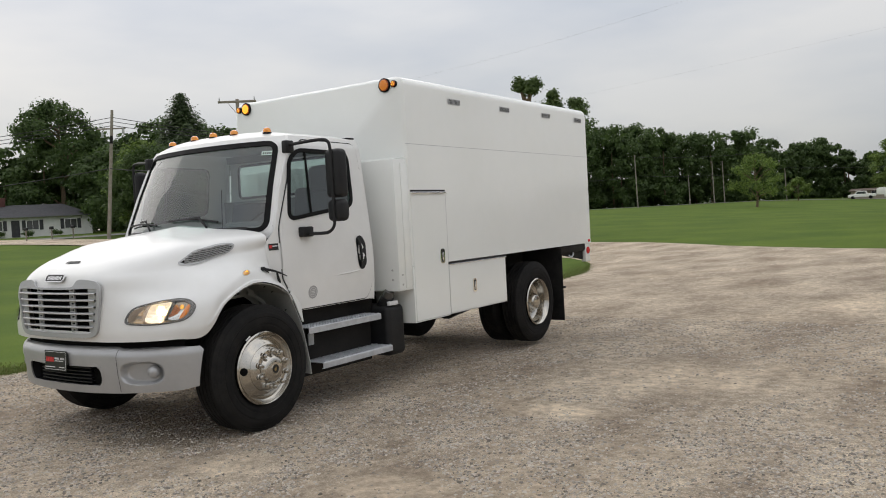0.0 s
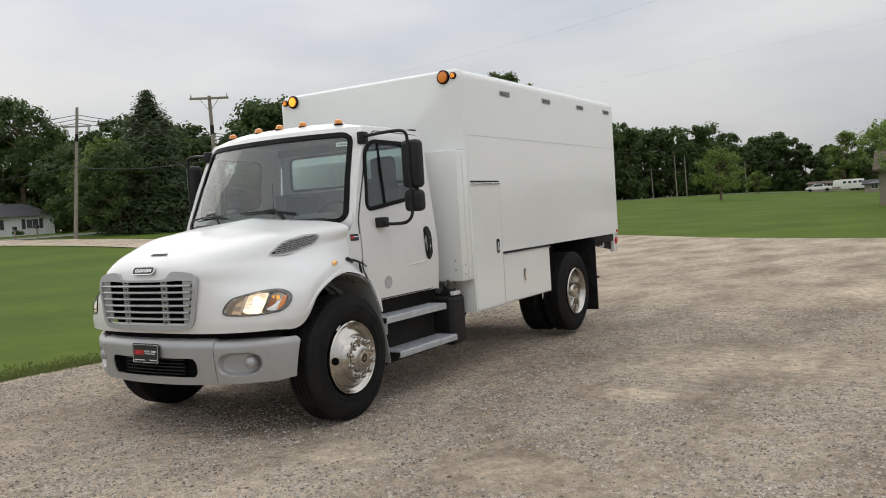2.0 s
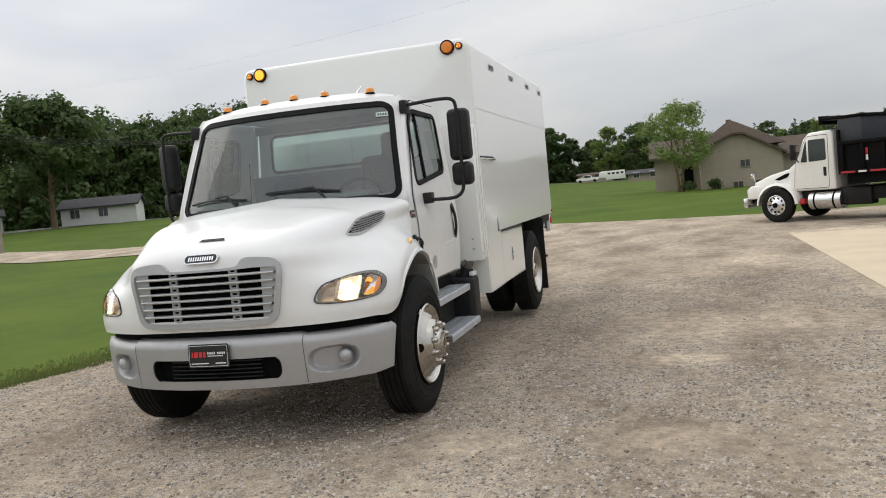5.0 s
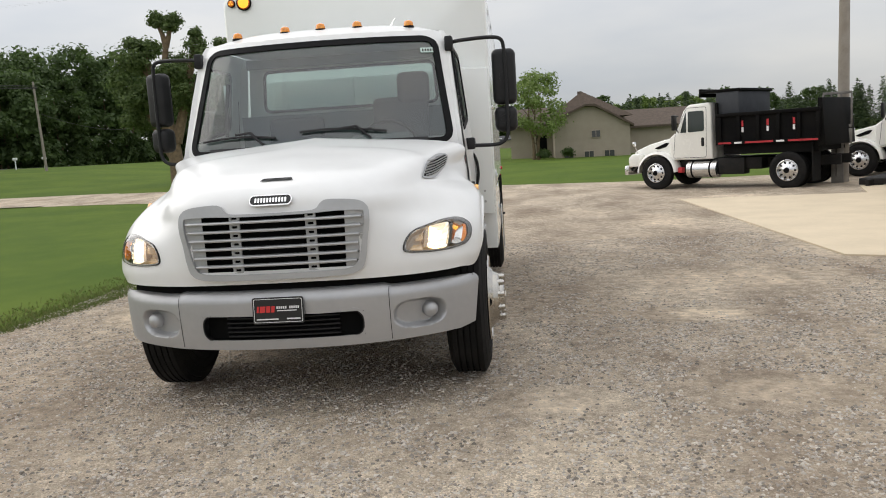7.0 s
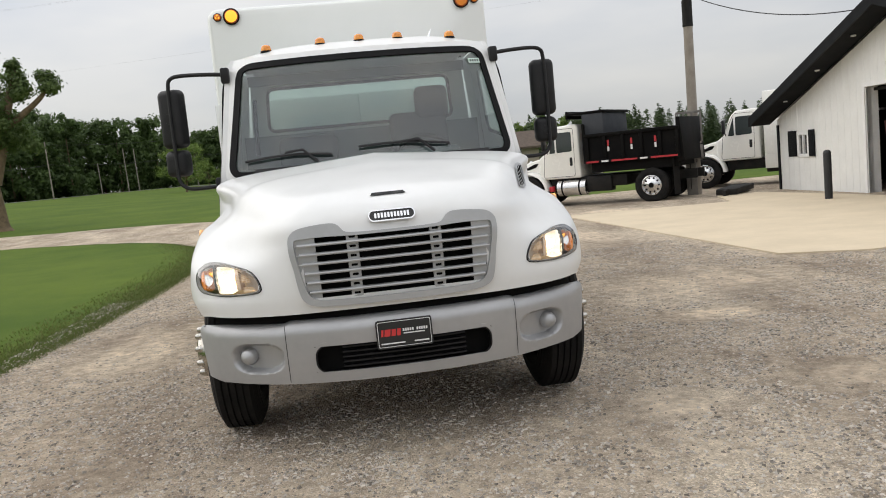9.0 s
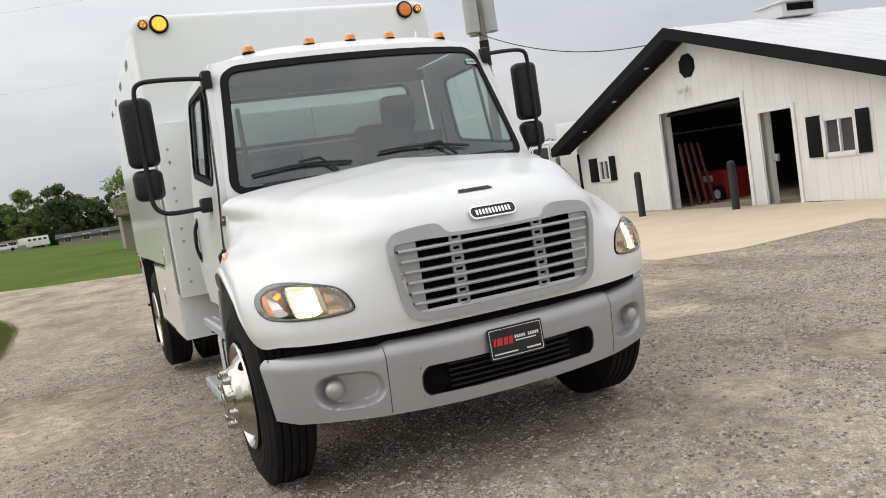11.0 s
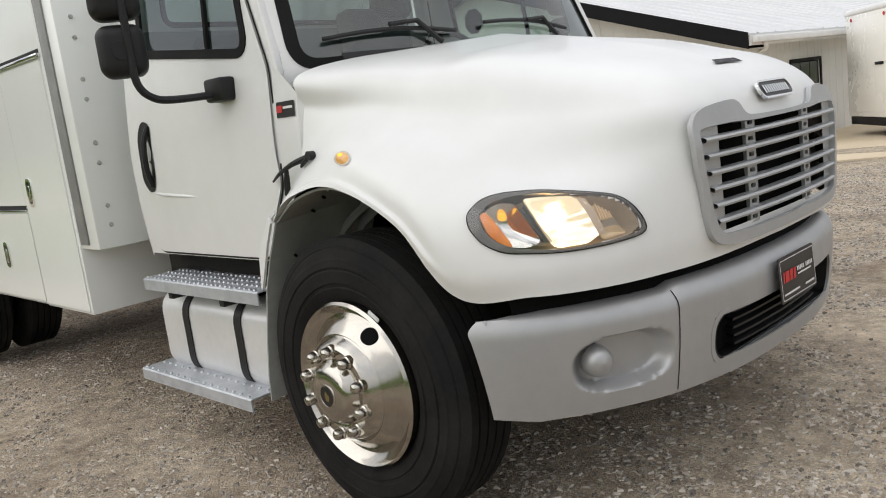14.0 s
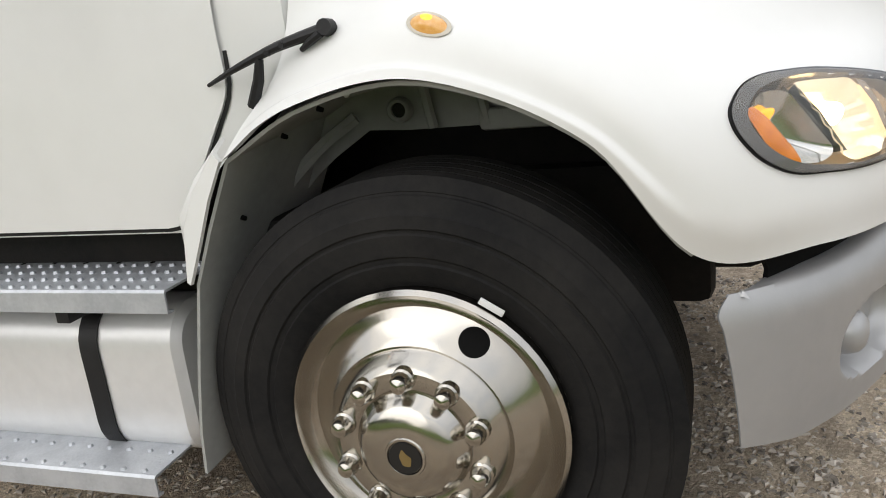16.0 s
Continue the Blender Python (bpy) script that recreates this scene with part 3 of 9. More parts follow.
        # arch liner and splash panel behind the wheel
        tail = [(1.150, 0.435, 0.93), (1.150, 0.490, 0.81), (1.160, 0.530, 0.60), (1.165, 0.553, 0.46), (1.165, 0.563, 0.355)]
        edge = [hood_point(5.05 + 3.95 * i / 30, 0, 0, side) for i in range(31)] + [Vector((side * x, y, z)) for x, y, z in tail]
        t = B()
        add_grid(t, [[Vector((p.x - side * 0.012, p.y, p.z - 0.002)) for p in edge], [Vector((side * 1.04, p.y * 1.0 - 0.012, p.z + 0.012)) for p in edge], [Vector((side * 0.85, p.y - 0.03, p.z + 0.03)) for p in edge], [Vector((side * 0.66, p.y - 0.04, p.z + 0.03)) for p in edge]])
        liner = part("wheel_arch_liner", thicken(t, 0.008), M_LINER, hood, "grey plastic arch liner")
        t = B()
        rim_pts = [(0.58 * math.cos(radians(a)), 0.51 + 0.58 * math.sin(radians(a))) for a in range(8, 62, 6)] + [(0.22, 1.055), (0.12, 1.05), (0.0, 1.05), (-0.15, 1.05), (-0.27, 1.045)]
        out_pts = [(0.97 * math.cos(radians(a)), 0.51 + 0.88 * math.sin(radians(a))) for a in range(8, 62, 6)] + [(0.30, 1.36), (0.15, 1.38), (0.0, 1.38), (-0.15, 1.37), (-0.27, 1.34)]
        add_grid(t, [[Vector((side * (0.74 + 0.02 * q), y0 + (y1 - y0) * q, z0 + (z1 - z0) * q)) for (y0, z0), (y1, z1) in zip(rim_pts, out_pts)] for q in (0, 0.5, 1)])
        part("inner_fender", thicken(t, 0.01), M_LINER, liner)
        for y in (-0.20, -0.08, 0.05):
            t = B()
            add_tube(t, [(side * 0.765, y, 1.055), (side * 0.775, y + 0.015, 1.17), (side * 0.775, y + 0.02, 1.28)], 0.012, 6)
            part("fender_rib", t, M_LINER, liner)
        t = B()
        add_tube(t, smooth_line([(side * 0.765, 0.24, 1.09), (side * 0.80, 0.34, 1.02), (side * 0.82, 0.46, 0.90), (side * 0.82, 0.55, 0.74)], 4), 0.016, 6)
        part("fender_rib", t, M_LINER, liner)
        t = B()
        add_tube(t, smooth_line([(side * 0.765, 0.30, 1.20), (side * 0.80, 0.42, 1.10), (side * 0.82, 0.54, 0.96)], 4), 0.012, 6)
        part("fender_rib", t, M_LINER, liner)
        t = B()
        add_box(t, min(side * 0.74, side * 0.775), max(side * 0.74, side * 0.775), -0.27, -0.06, 1.04, 1.09, 0.012)
        part("fender_flange", t, M_LINER, liner)
        t = B()
        add_revolve(t, [(0.017, 0.0), (0.018, 0.020), (0.025, 0.024), (0.029, 0.020), (0.031, 0.0)], Matrix.Translation((side * 0.75, 0.13, 1.10)) @ Matrix.Rotation(0 if side > 0 else math.pi, 4, "Z"), 18)
        grommet = part("grommet", t, M_LINER, liner)
        # dark disc over the panel; the hole's shade is its colour
        t = B()
        add_cyl(t, (side * 0.74, 0.13, 1.10), (side * 0.762, 0.13, 1.10), 0.019, 0.019, 14)
        part("grommet_hole", t, M_DARK, grommet)
        for u in (8, 21):
            t = B()
            add_tube(t, [Vector((side * x, edge[u].y * 1.0 - 0.012 - 0.03 * (1.04 - x), edge[u].z - 0.004)) for x in (1.06, 0.9, 0.74)], 0.008, 6)
            part("liner_rib", t, M_LINER, liner)
        for u, x in ((24, 1.02), (28, 1.0), (31, 1.03)):
            t = B()
            c = edge[u] + Vector((0, -0.012, -0.004))
            add_cyl(t, (side * x, c.y, c.z), (side * x, c.y - 0.012, c.z - 0.004), 0.006, 0.005, 10)
            part("liner_clip", t, M_HOLE, liner)
        t = B()
        rows = [[Vector((side * 1.150, y, z)) for y, z in ((0.37, 1.07), (0.415, 0.99), (0.455, 0.90), (0.497, 0.81))], [Vector((side * 1.146, y, z)) for y, z in ((0.385, 1.09), (0.45, 1.01), (0.49, 0.93), (0.507, 0.815))], [Vector((side * 1.12, y, z)) for y, z in ((0.375, 1.115), (0.46, 1.03), (0.515, 0.95), (0.515, 0.825))]]
        add_grid(t, rows)
        part("fender_return", thicken(t, 0.01), M_WHITE, hood)
    return hood


def inside(p, poly):
    c = False
    for i in range(len(poly)):
        (x0, y0), (x1, y1) = poly[i - 1], poly[i]
        if (y0 > p[1]) != (y1 > p[1]) and p[0] < (x1 - x0) * (p[1] - y0) / (y1 - y0) + x0:
            c = not c
    return c


def hood_point_top(x, y, off):
    """Point of the hood's top near the ridge, by plan place."""
    best = None
    for i in range(0, 40):
        s = 0.0 + i * 0.1
        p = hood_point(s, 6)
        if best is None or abs(p.y - y) < abs(best.y - y):
            best = p
    return Vector((x, y, best.z - 0.10 * x * x + off))


def build_headlight(hood, g):
    """A hollow lamp: dark housing, two reflector bowls, an amber strip and a clear lens flush with the fender."""
    ol = LAMP_OUTLINE
    t = B()
    rows = [[g(u, v, o) for u, v in scaled(ol, d)] for d, o in ((-0.015, 0.004), (-0.05, -0.012), (-0.09, -0.04), (-0.16, -0.062))]
    add_grid(t, rows, close=True)
    add_patch(t, g, scaled(ol, -0.16), -0.062, 8)
    bmesh.ops.remove_doubles(t, verts=t.verts, dist=0.001)
    lamp = part("headlight", t, M_SMOKE, hood, "clear headlight, lit, in a dark bezel")
    t = B()
    add_grid(t, [[g(u, v, o) for u, v in scaled(ol, d)] for d, o in ((0.009, 0.0), (0.007, 0.006), (-0.004, 0.008), (-0.010, 0.005))], close=True)
    part("seal", t, M_GASKET, lamp)
    # outer bezel, widest at the outer and lower edge
    t = B()
    wide = lambda u: min(max((u - 3.5) / 0.6, 0), 1)
    inner = [(u + (3.45 - u) * (0.045 + 0.11 * wide(u)), v + (1.78 - v) * (0.10 + 0.07 * wide(u))) for u, v in ol]
    add_grid(t, [[g(u, v, 0.006) for u, v in scaled(ol, -0.012)], [g(u, v, 0.006) for u, v in scaled(ol, -0.03)], [g(u, v, 0.002) for u, v in inner], [g(u, v, -0.045) for u, v in inner]], close=True)
    part("bezel", t, M_BEZEL, lamp, "dark lamp bezel")
    # outer bowl with the turn signal
    bowl = [(4.30, 1.98), (4.14, 2.16), (3.98, 2.20), (3.84, 2.16), (3.62, 1.42), (3.80, 1.34), (4.06, 1.38), (4.24, 1.56)]
    t = B()
    add_patch(t, g, soften(bowl, 0.12, 4), -0.006, 10, -0.048)
    part("side_bowl", t, M_LAMPCHROME, lamp, "chrome side reflector bowl")
    t = B()
    strip = [(4.33, 1.98), (4.25, 2.05), (4.16, 1.90), (4.02, 1.50), (4.00, 1.38), (4.10, 1.37), (4.26, 1.62)]
    add_patch(t, g, soften(strip, 0.05, 3), -0.004, 8, 0.006)
    part("turn_signal", t, M_AMBER, lamp, "amber turn signal strip")
    t = B()
    add_patch(t, g, [(4.02 + 0.065 * math.cos(a), 1.98 + 0.085 * math.sin(a)) for a in (2 * math.pi * i / 16 for i in range(16))], -0.040, 5, 0.026)
    part("side_bulb", t, M_AMBERON, lamp, "lit orange side bulb")
    t = B()
    add_grid(t, [[g(u, v, o) for u, v in ((3.86, 2.22), (3.74, 1.85), (3.60, 1.42))] for o in (-0.003, -0.05)] + [[g(u, v, o) for u, v in ((3.72, 2.24), (3.62, 1.85), (3.50, 1.40))] for o in (-0.05, -0.006)])
    part("divider", t, M_LAMPGREEN, lamp, "grey-green divider between the bowls")
    # main bowl, folded, with its bulb
    main = [(3.74, 2.29), (3.40, 2.29), (3.10, 2.18), (2.92, 1.92), (2.86, 1.44), (3.08, 1.27), (3.50, 1.27)]
    sm = densify(soften(main, 0.10, 3), 0.07)
    cx, cy = 3.30, 1.78
    t = B()
    rows = []
    for k in range(13):
        q = max(k / 12, 0.01)
        rows.append([g(cx + (u - cx) * q, cy + (v - cy) * q, -0.008 - 0.052 * (1 - q * q) + 0.0035 * math.sin((v - cy) * q * 34) * q) for u, v in sm])
    add_grid(t, rows, close=True)
    part("reflector", t, M_REFL, lamp, "folded reflector bowl with an added glow")
    t = B()
    add_patch(t, g, [(3.34 + 0.13 * math.cos(a), 1.86 + 0.17 * math.sin(a)) for a in (2 * math.pi * i / 20 for i in range(20))], -0.040, 6, 0.026)
    part("bulb", t, M_HEAD, lamp, "lit headlamp bulb")
    t = B()
    add_grid(t, [[g(u, v, o) for u, v in ((3.08, 2.16), (3.00, 1.80), (2.93, 1.40))] for o in (-0.004,)] + [[g(u, v, o) for u, v in ((2.97, 2.10), (2.89, 1.80), (2.83, 1.40))] for o in (-0.006, -0.05)])
    part("reflector_fold", t, M_TANREFL, lamp, "tan upright reflector fold")
    for k in range(5):
        t = B()
        u, v = 2.86 - 0.035 * k, 1.98 - 0.05 * k
        add_grid(t, [[g(u, v, o) for o in (-0.010, -0.05)], [g(u - 0.02, v - 0.32 + 0.05 * k, o) for o in (-0.010, -0.05)]])
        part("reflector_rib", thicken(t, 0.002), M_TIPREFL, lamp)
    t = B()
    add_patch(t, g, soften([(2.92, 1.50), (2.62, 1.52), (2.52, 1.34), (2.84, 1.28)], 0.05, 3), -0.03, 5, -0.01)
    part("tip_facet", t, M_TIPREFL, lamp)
    t = B()
    add_patch(t, g, scaled(ol, -0.008), 0.009, 12, 0.010)
    lens = part("lens", t, M_LENS, lamp, "clear lens")
    lens.visible_shadow = False


# ---- grille, bumper ----
def front_y(x):
    return -1.034 + 0.10 * x * x + 0.08 * x ** 4


def smooth2d(pts, n=4):
    return [(p.x, p.y) for p in smooth_line([(x, z, 0) for x, z in pts], n)]


def build_grille(truck):
    f = lambda x, z, o: Vector((x, front_y(x) - 0.006 - o + max(0, z - 1.2) * 0.18, z))
    top = [(0.566, 1.225), (0.556, 1.268), (0.515, 1.300), (0.43, 1.314), (0.335, 1.318), (0.295, 1.305), (0.262, 1.270), (0.20, 1.260), (0, 1.257)]
    ol = [(0.0, 0.872), (0.30, 0.874), (0.45, 0.884), (0.512, 0.918), (0.535, 0.985), (0.548, 1.08), (0.563, 1.16)] + top
    ol = smooth2d(ol)
    ol = ol + [(-x, z) for x, z in reversed(ol[1:-1])]
    itop = [(0.536, 1.21), (0.534, 1.232), (0.520, 1.246), (0.43, 1.250), (0.35, 1.250), (0.30, 1.248), (0.26, 1.246), (0.20, 1.244), (0, 1.243)]
    il = [(0.0, 0.906), (0.30, 0.908), (0.43, 0.916), (0.475, 0.940), (0.50, 1.0), (0.518, 1.08), (0.531, 1.15)] + itop
    il = smooth2d(il)
    il = il + [(-x, z) for x, z in reversed(il[1:-1])]
    t = B()
    add_band(t, f, il, ol, 0.014, 3)
    grille = part("grille", thicken(t, 0.02), M_GRILLE, truck, "silver grille frame with bars")
    # flat near-black sheet; the shade behind the bars is its colour
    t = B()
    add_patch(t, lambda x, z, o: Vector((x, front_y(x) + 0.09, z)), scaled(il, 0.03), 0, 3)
    part("radiator", t, M_HOLE, grille, "near-black sheet for the shaded radiator core")
    for k in range(6):
        z = 0.958 + 0.0505 * k
        w = 0.474 + 0.045 * (z - 0.94) / 0.27
        t = B()
        rows = []
        for j in range(25):
            x = -w + 2 * w * j / 24
            y = front_y(x) - 0.010
            rows.append([Vector((x, y + dy, z + dz)) for dy, dz in ((0.0, -0.007), (-0.010, -0.006), (-0.014, 0.001), (-0.008, 0.0075), (0.022, 0.010), (0.024, -0.002))])
        add_grid(t, rows, close=True)
        part("bar", t, M_GRILLE, grille)
    for x in (-0.225, 0.225):
        for k in range(7):
            z = 0.933 + 0.0505 * k
            t = B()
            rc = rounded(x, z, 0.062, 0.036, 0.006, 2)
            ri = rounded(x, z, 0.034, 0.014, 0.004, 2)
            add_band(t, lambda u, v, o: Vector((u, front_y(u) + 0.004 - o, v)), ri, rc, 0.0)
            part("bracket", thicken(t, 0.012), M_GRILLE, grille)
    for x in (-0.473, 0.473):
        for k in range(7):
            z = 0.933 + 0.0505 * k
            w = 0.045 + 0.02 * k / 6
            xx = x + math.copysign(0.03 * k / 6, x)
            t = B()
            add_patch(t, lambda u, v, o: Vector((u, front_y(u) + 0.001 - o, v)), rounded(xx - math.copysign(0.018, x), z, w * 1.9, 0.043, 0.004, 2), 0, 2)
            part("side_panel", t, M_GRILLE, grille)
    # maker's badge drawn as plain shapes
    g = lambda x, z, o: Vector((x, -1.022 - o + 0.55 * (z - 1.30) + 0.1 * x * x, z + 0.010))
    t = B()
    ro = rounded(0, 1.322, 0.252, 0.060, 0.029, 6)
    add_band(t, g, scaled(ro, -0.006), ro, 0.012)
    badge = part("badge", thicken(t, 0.01), M_CHROME2, truck, "oval chrome badge")
    t = B()
    add_patch(t, g, scaled(ro, -0.004), 0.008, 3)
    part("badge_field", t, M_PLATE, badge)
    for k in range(11):
        t = B()
        add_patch(t, g, rounded(-0.088 + 0.0176 * k, 1.322, 0.0115, 0.026, 0.002, 1), 0.012, 1)
        part("badge_bar", t, M_CHROME2, badge)


BUMPER_PLAN = [(p.x, p.y) for p in smooth_line([(0, -1.045, 0), (0.32, -1.028, 0), (0.63, -0.962, 0), (0.86, -0.852, 0), (1.01, -0.745, 0), (1.095, -0.655, 0), (1.149, -0.567, 0)], 8)]


def bumper_line(x):
    return lerp_table(BUMPER_PLAN, abs(x))


def smooth_plan():
    return [BUMPER_PLAN[0]] + [(a[0] + (b[0] - a[0]) * t, 0) for a, b in zip(BUMPER_PLAN, BUMPER_PLAN[1:]) for n in (max(4, round((b[0] - a[0]) / 0.008)),) for t in ((k + 1) / n for k in range(n))]


def bumper_normal(x):
    a = min(abs(x), 1.10)
    d = (bumper_line(a + 0.012) - bumper_line(max(a - 0.012, 0))) / (a + 0.012 - max(a - 0.012, 0))
    n = Vector((d, -1, 0)).normalized()
    return Vector((math.copysign(n.x, x) if abs(x) > 0.02 else 0, n.y, 0))


def build_bumper(truck):
    Z0, Z1 = 0.462, 0.782
    H = lambda x: (Z0 - 0.012 * math.cos(min(abs(x), 1) * 1.5), Z1 + 0.013 * min(max((0.655 - abs(x)) / 0.04, 0), 1))

    def f(x, z, o):
        z0, z1 = H(x)
        t = (z - z0) / (z1 - z0)
        lean = 0.03 * (1 - t) ** 2 + 0.034 * (max(0, t - 0.80) / 0.20) ** 2.2
        n = bumper_normal(x)
        if abs(x) > 0.88:
            x = math.copysign(0.88 + (abs(x) - 0.88) * (0.87 + 0.13 * min(max(t, 0) / 0.9, 1) - 0.10 * (max(0, t - 0.86) / 0.14) ** 2), x)
        return Vector((x, bumper_line(x) + lean, z)) + n * o

    bm = B()
    xs = sorted([math.copysign(p[0], q) for p in smooth_plan() for q in (1, -1)])
    rows = []
    for x in xs:
        z0, z1 = H(x)
        if abs(x) > 1.05:
            z0 += 0.02 * (abs(x) - 1.05) / 0.1
        col = []
        for k in range(41):
            z = z0 + (z1 - z0) * k / 40
            o = 0.0
            # fog lamp dishes
            dx, dz = (abs(x) - 0.808) / 0.155, (z - 0.605) / 0.088
            r = abs(dx) ** 2.6 + abs(dz) ** 2.6
            if r < 1:
                q = min(1, (1 - r) * 1.9)
                o = -0.060 * q * q * (3 - 2 * q)
            col.append(f(x, z, o))
        top = f(x, z1, 0)
        lift = min(max((1.140 - abs(x)) / 0.14, 0.04), 1)
        rows.append([f(x, z0, -0.07 * lift)] + col + [top - bumper_normal(x) * 0.02 * lift + Vector((0, 0.004, 0.007 * lift)), top - bumper_normal(x) * 0.07 * lift + Vector((0, 0.01 * lift, 0.004 * lift))])
    keep = lambda c: not (abs(c.x) < 0.485 and 0.510 < c.z < 0.660 and c.y < -0.92)
    add_grid(bm, rows, keep)
    thicken(bm, 0.006)
    bumper = part("bumper", bm, M_SILVER, truck, "silver-grey painted front bumper", angle=40)
    # centre intake
    t = B()
    add_band(t, f, rounded(0, 0.585, 0.975, 0.160, 0.065, 7), rounded(0, 0.585, 1.008, 0.188, 0.075, 7), 0.002)
    part("intake_rim", thicken(t, 0.01), M_SILVER, bumper)
    t = B()
    add_band(t, f, rounded(0, 0.585, 0.96, 0.145, 0.060, 7), rounded(0, 0.585, 0.98, 0.165, 0.066, 7), 0.0)
    rows = []
    for d in (0.0, -0.04, -0.08):
        rows.append([f(u, v, d) for u, v in rounded(0, 0.585, 0.985, 0.165, 0.04, 5)])
    add_grid(t, rows, close=True)
    part("intake_wall", t, M_BLACK, bumper)
    # near-black sheet stands in for the intake's inner shade
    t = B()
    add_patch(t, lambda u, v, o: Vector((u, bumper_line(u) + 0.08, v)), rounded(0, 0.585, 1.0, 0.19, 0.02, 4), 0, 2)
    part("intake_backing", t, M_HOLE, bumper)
    for k in range(5):
        t = B()
        rows = []
        for j in range(13):
            x = -0.34 + 0.68 * j / 12
            rows.append([Vector((x, bumper_line(x) + 0.045 + dy, 0.529 + 0.027 * k + dz)) for dy, dz in ((0, -0.004), (0, 0.004), (0.03, 0.008), (0.03, 0.0))])
        add_grid(t, rows, close=True)
        part("intake_slat", t, M_BLACK, bumper)
    for s in (1, -1):
        t = B()
        c = f(s * 0.880, 0.610, -0.05)
        n = Vector((s * 0.35, -1, 0)).normalized()
        q = n.to_track_quat("X", "Z").to_matrix().to_4x4()
        add_revolve(t, [(0.048, 0.0), (0.047, 0.02), (0.040, 0.038), (0.026, 0.049), (0.0005, 0.054)], Matrix.Translation(c) @ q, 24)
        part("fog_lamp_blank", t, M_SILVER, bumper, "round silver fog lamp cover")
        t = B()
        rows = [[f(s * x, z, 0.0015) for z in (0.466, 0.48, 0.5, 0.55, 0.6, 0.65, 0.7, 0.72, 0.73, 0.745, 0.76, 0.781)] for x in (0.6355, 0.639)]
        add_grid(t, rows)
        part("seam", t, M_DARK, bumper)
    # dealer plate: plain bars for its print
    g = lambda u, v, o: Vector((u, bumper_line(0) - 0.016 - o + (v - 0.64) * 0.06, v + 0.047))
    t = B()
    add_patch(t, g, rounded(0, 0.645, 0.305, 0.155, 0.012, 3), 0, 2)
    plate = part("dealer_plate", thicken(t, 0.003), M_PLATE, bumper, "black dealer plate with red and white print")
    t = B()
    add_band(t, g, rounded(0, 0.645, 0.282, 0.132, 0.008, 3), rounded(0, 0.645, 0.288, 0.138, 0.008, 3), 0.003)
    part("plate_border", t, M_PWHITE, plate)
    t = B()
    for k, (x0, x1) in enumerate(((-0.128, -0.116), (-0.110, -0.078), (-0.072, -0.048), (-0.042, -0.022))):
        add_patch(t, g, [(x0, 0.635), (x1, 0.635), (x1 + 0.005, 0.672), (x0 + 0.005, 0.672)], 0.003, 1)
    part("red_bars", t, M_PRED, plate)
    t = B()
    for k in range(11):
        if k != 5:
            x0 = -0.008 + 0.0125 * k
            add_patch(t, g, [(x0, 0.655), (x0 + 0.009, 0.655), (x0 + 0.009, 0.670), (x0, 0.670)], 0.003, 1)
    add_patch(t, g, [(-0.005, 0.641), (0.11, 0.641), (0.11, 0.647), (-0.005, 0.647)], 0.003, 1)
    add_patch(t, g, [(-0.13, 0.592), (0.0, 0.592), (0.0, 0.599), (-0.13, 0.599)], 0.003, 1)
    add_patch(t, g, [(0.05, 0.592), (0.13, 0.592), (0.13, 0.600), (0.05, 0.600)], 0.003, 1)
    part("white_bars", t, M_PWHITE, plate)
    # near-black sheet that stands for the shade between bumper and hood
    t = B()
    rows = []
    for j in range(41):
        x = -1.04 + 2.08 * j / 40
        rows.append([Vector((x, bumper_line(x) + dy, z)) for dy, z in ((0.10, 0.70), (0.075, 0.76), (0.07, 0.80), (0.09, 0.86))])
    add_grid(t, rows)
    part("bumper_gap_shade", thicken(t, 0.01), M_HOLE, truck, "near-black sheet for the shade above the bumper")


# ---- cab ----
HALF = [(0.88, 1.045), (1.10, 1.065), (1.35, 1.07), (1.62, 1.045), (2.0, 1.003), (2.35, 0.968), (2.44, 0.925)]
FRONT = [(1.60, 0.12), (1.66, 0.135), (2.0, 0.265), (2.38, 0.43), (2.44, 0.47)]
REAR_Y = 1.62


def half_width(z):
    return lerp_table(HALF, z)


def screen_point(a, z, o=0.0):
    """Windscreen surface: a across (-1 to 1), z up."""
    w = half_width(z) - 0.035
    y = lerp_table(FRONT, z) + 0.165 * a * a + 0.05 * a ** 6
    return Vector((a * w, y - o * 0.92, z + o * 0.38))


def side_point(side):
    return lambda y, z, o=0.0: Vector((side * (half_width(z) + o - 0.012 * max(0, (0.75 - y)) ** 2 - 0.03 * max(0, y - 1.45) ** 1.5), y, z))


def rear_point(x, z, o=0.0):
    return Vector((x, REAR_Y + o - 0.02 * (z - 0.9), z))


SCREEN_HOLE = soften([(-0.958, 1.618), (0.958, 1.618), (0.925, 2.375), (-0.925, 2.375)], 0.09, 8)
SCREEN_HOLE = densify(SCREEN_HOLE, 0.09)
SIDE_HOLE = soften([(0.50, 1.69), (1.36, 1.80), (1.38, 2.30), (0.72, 2.31), (0.60, 2.22)], 0.09, 6)
REAR_HOLE = soften([(-0.78, 1.96), (0.78, 1.96), (0.76, 2.32), (-0.76, 2.32)], 0.07, 5)


def pillar_y(z):
    return lerp_table([(1.6, 0.12), (2.0, 0.265), (2.44, 0.47)], z) + 0.21


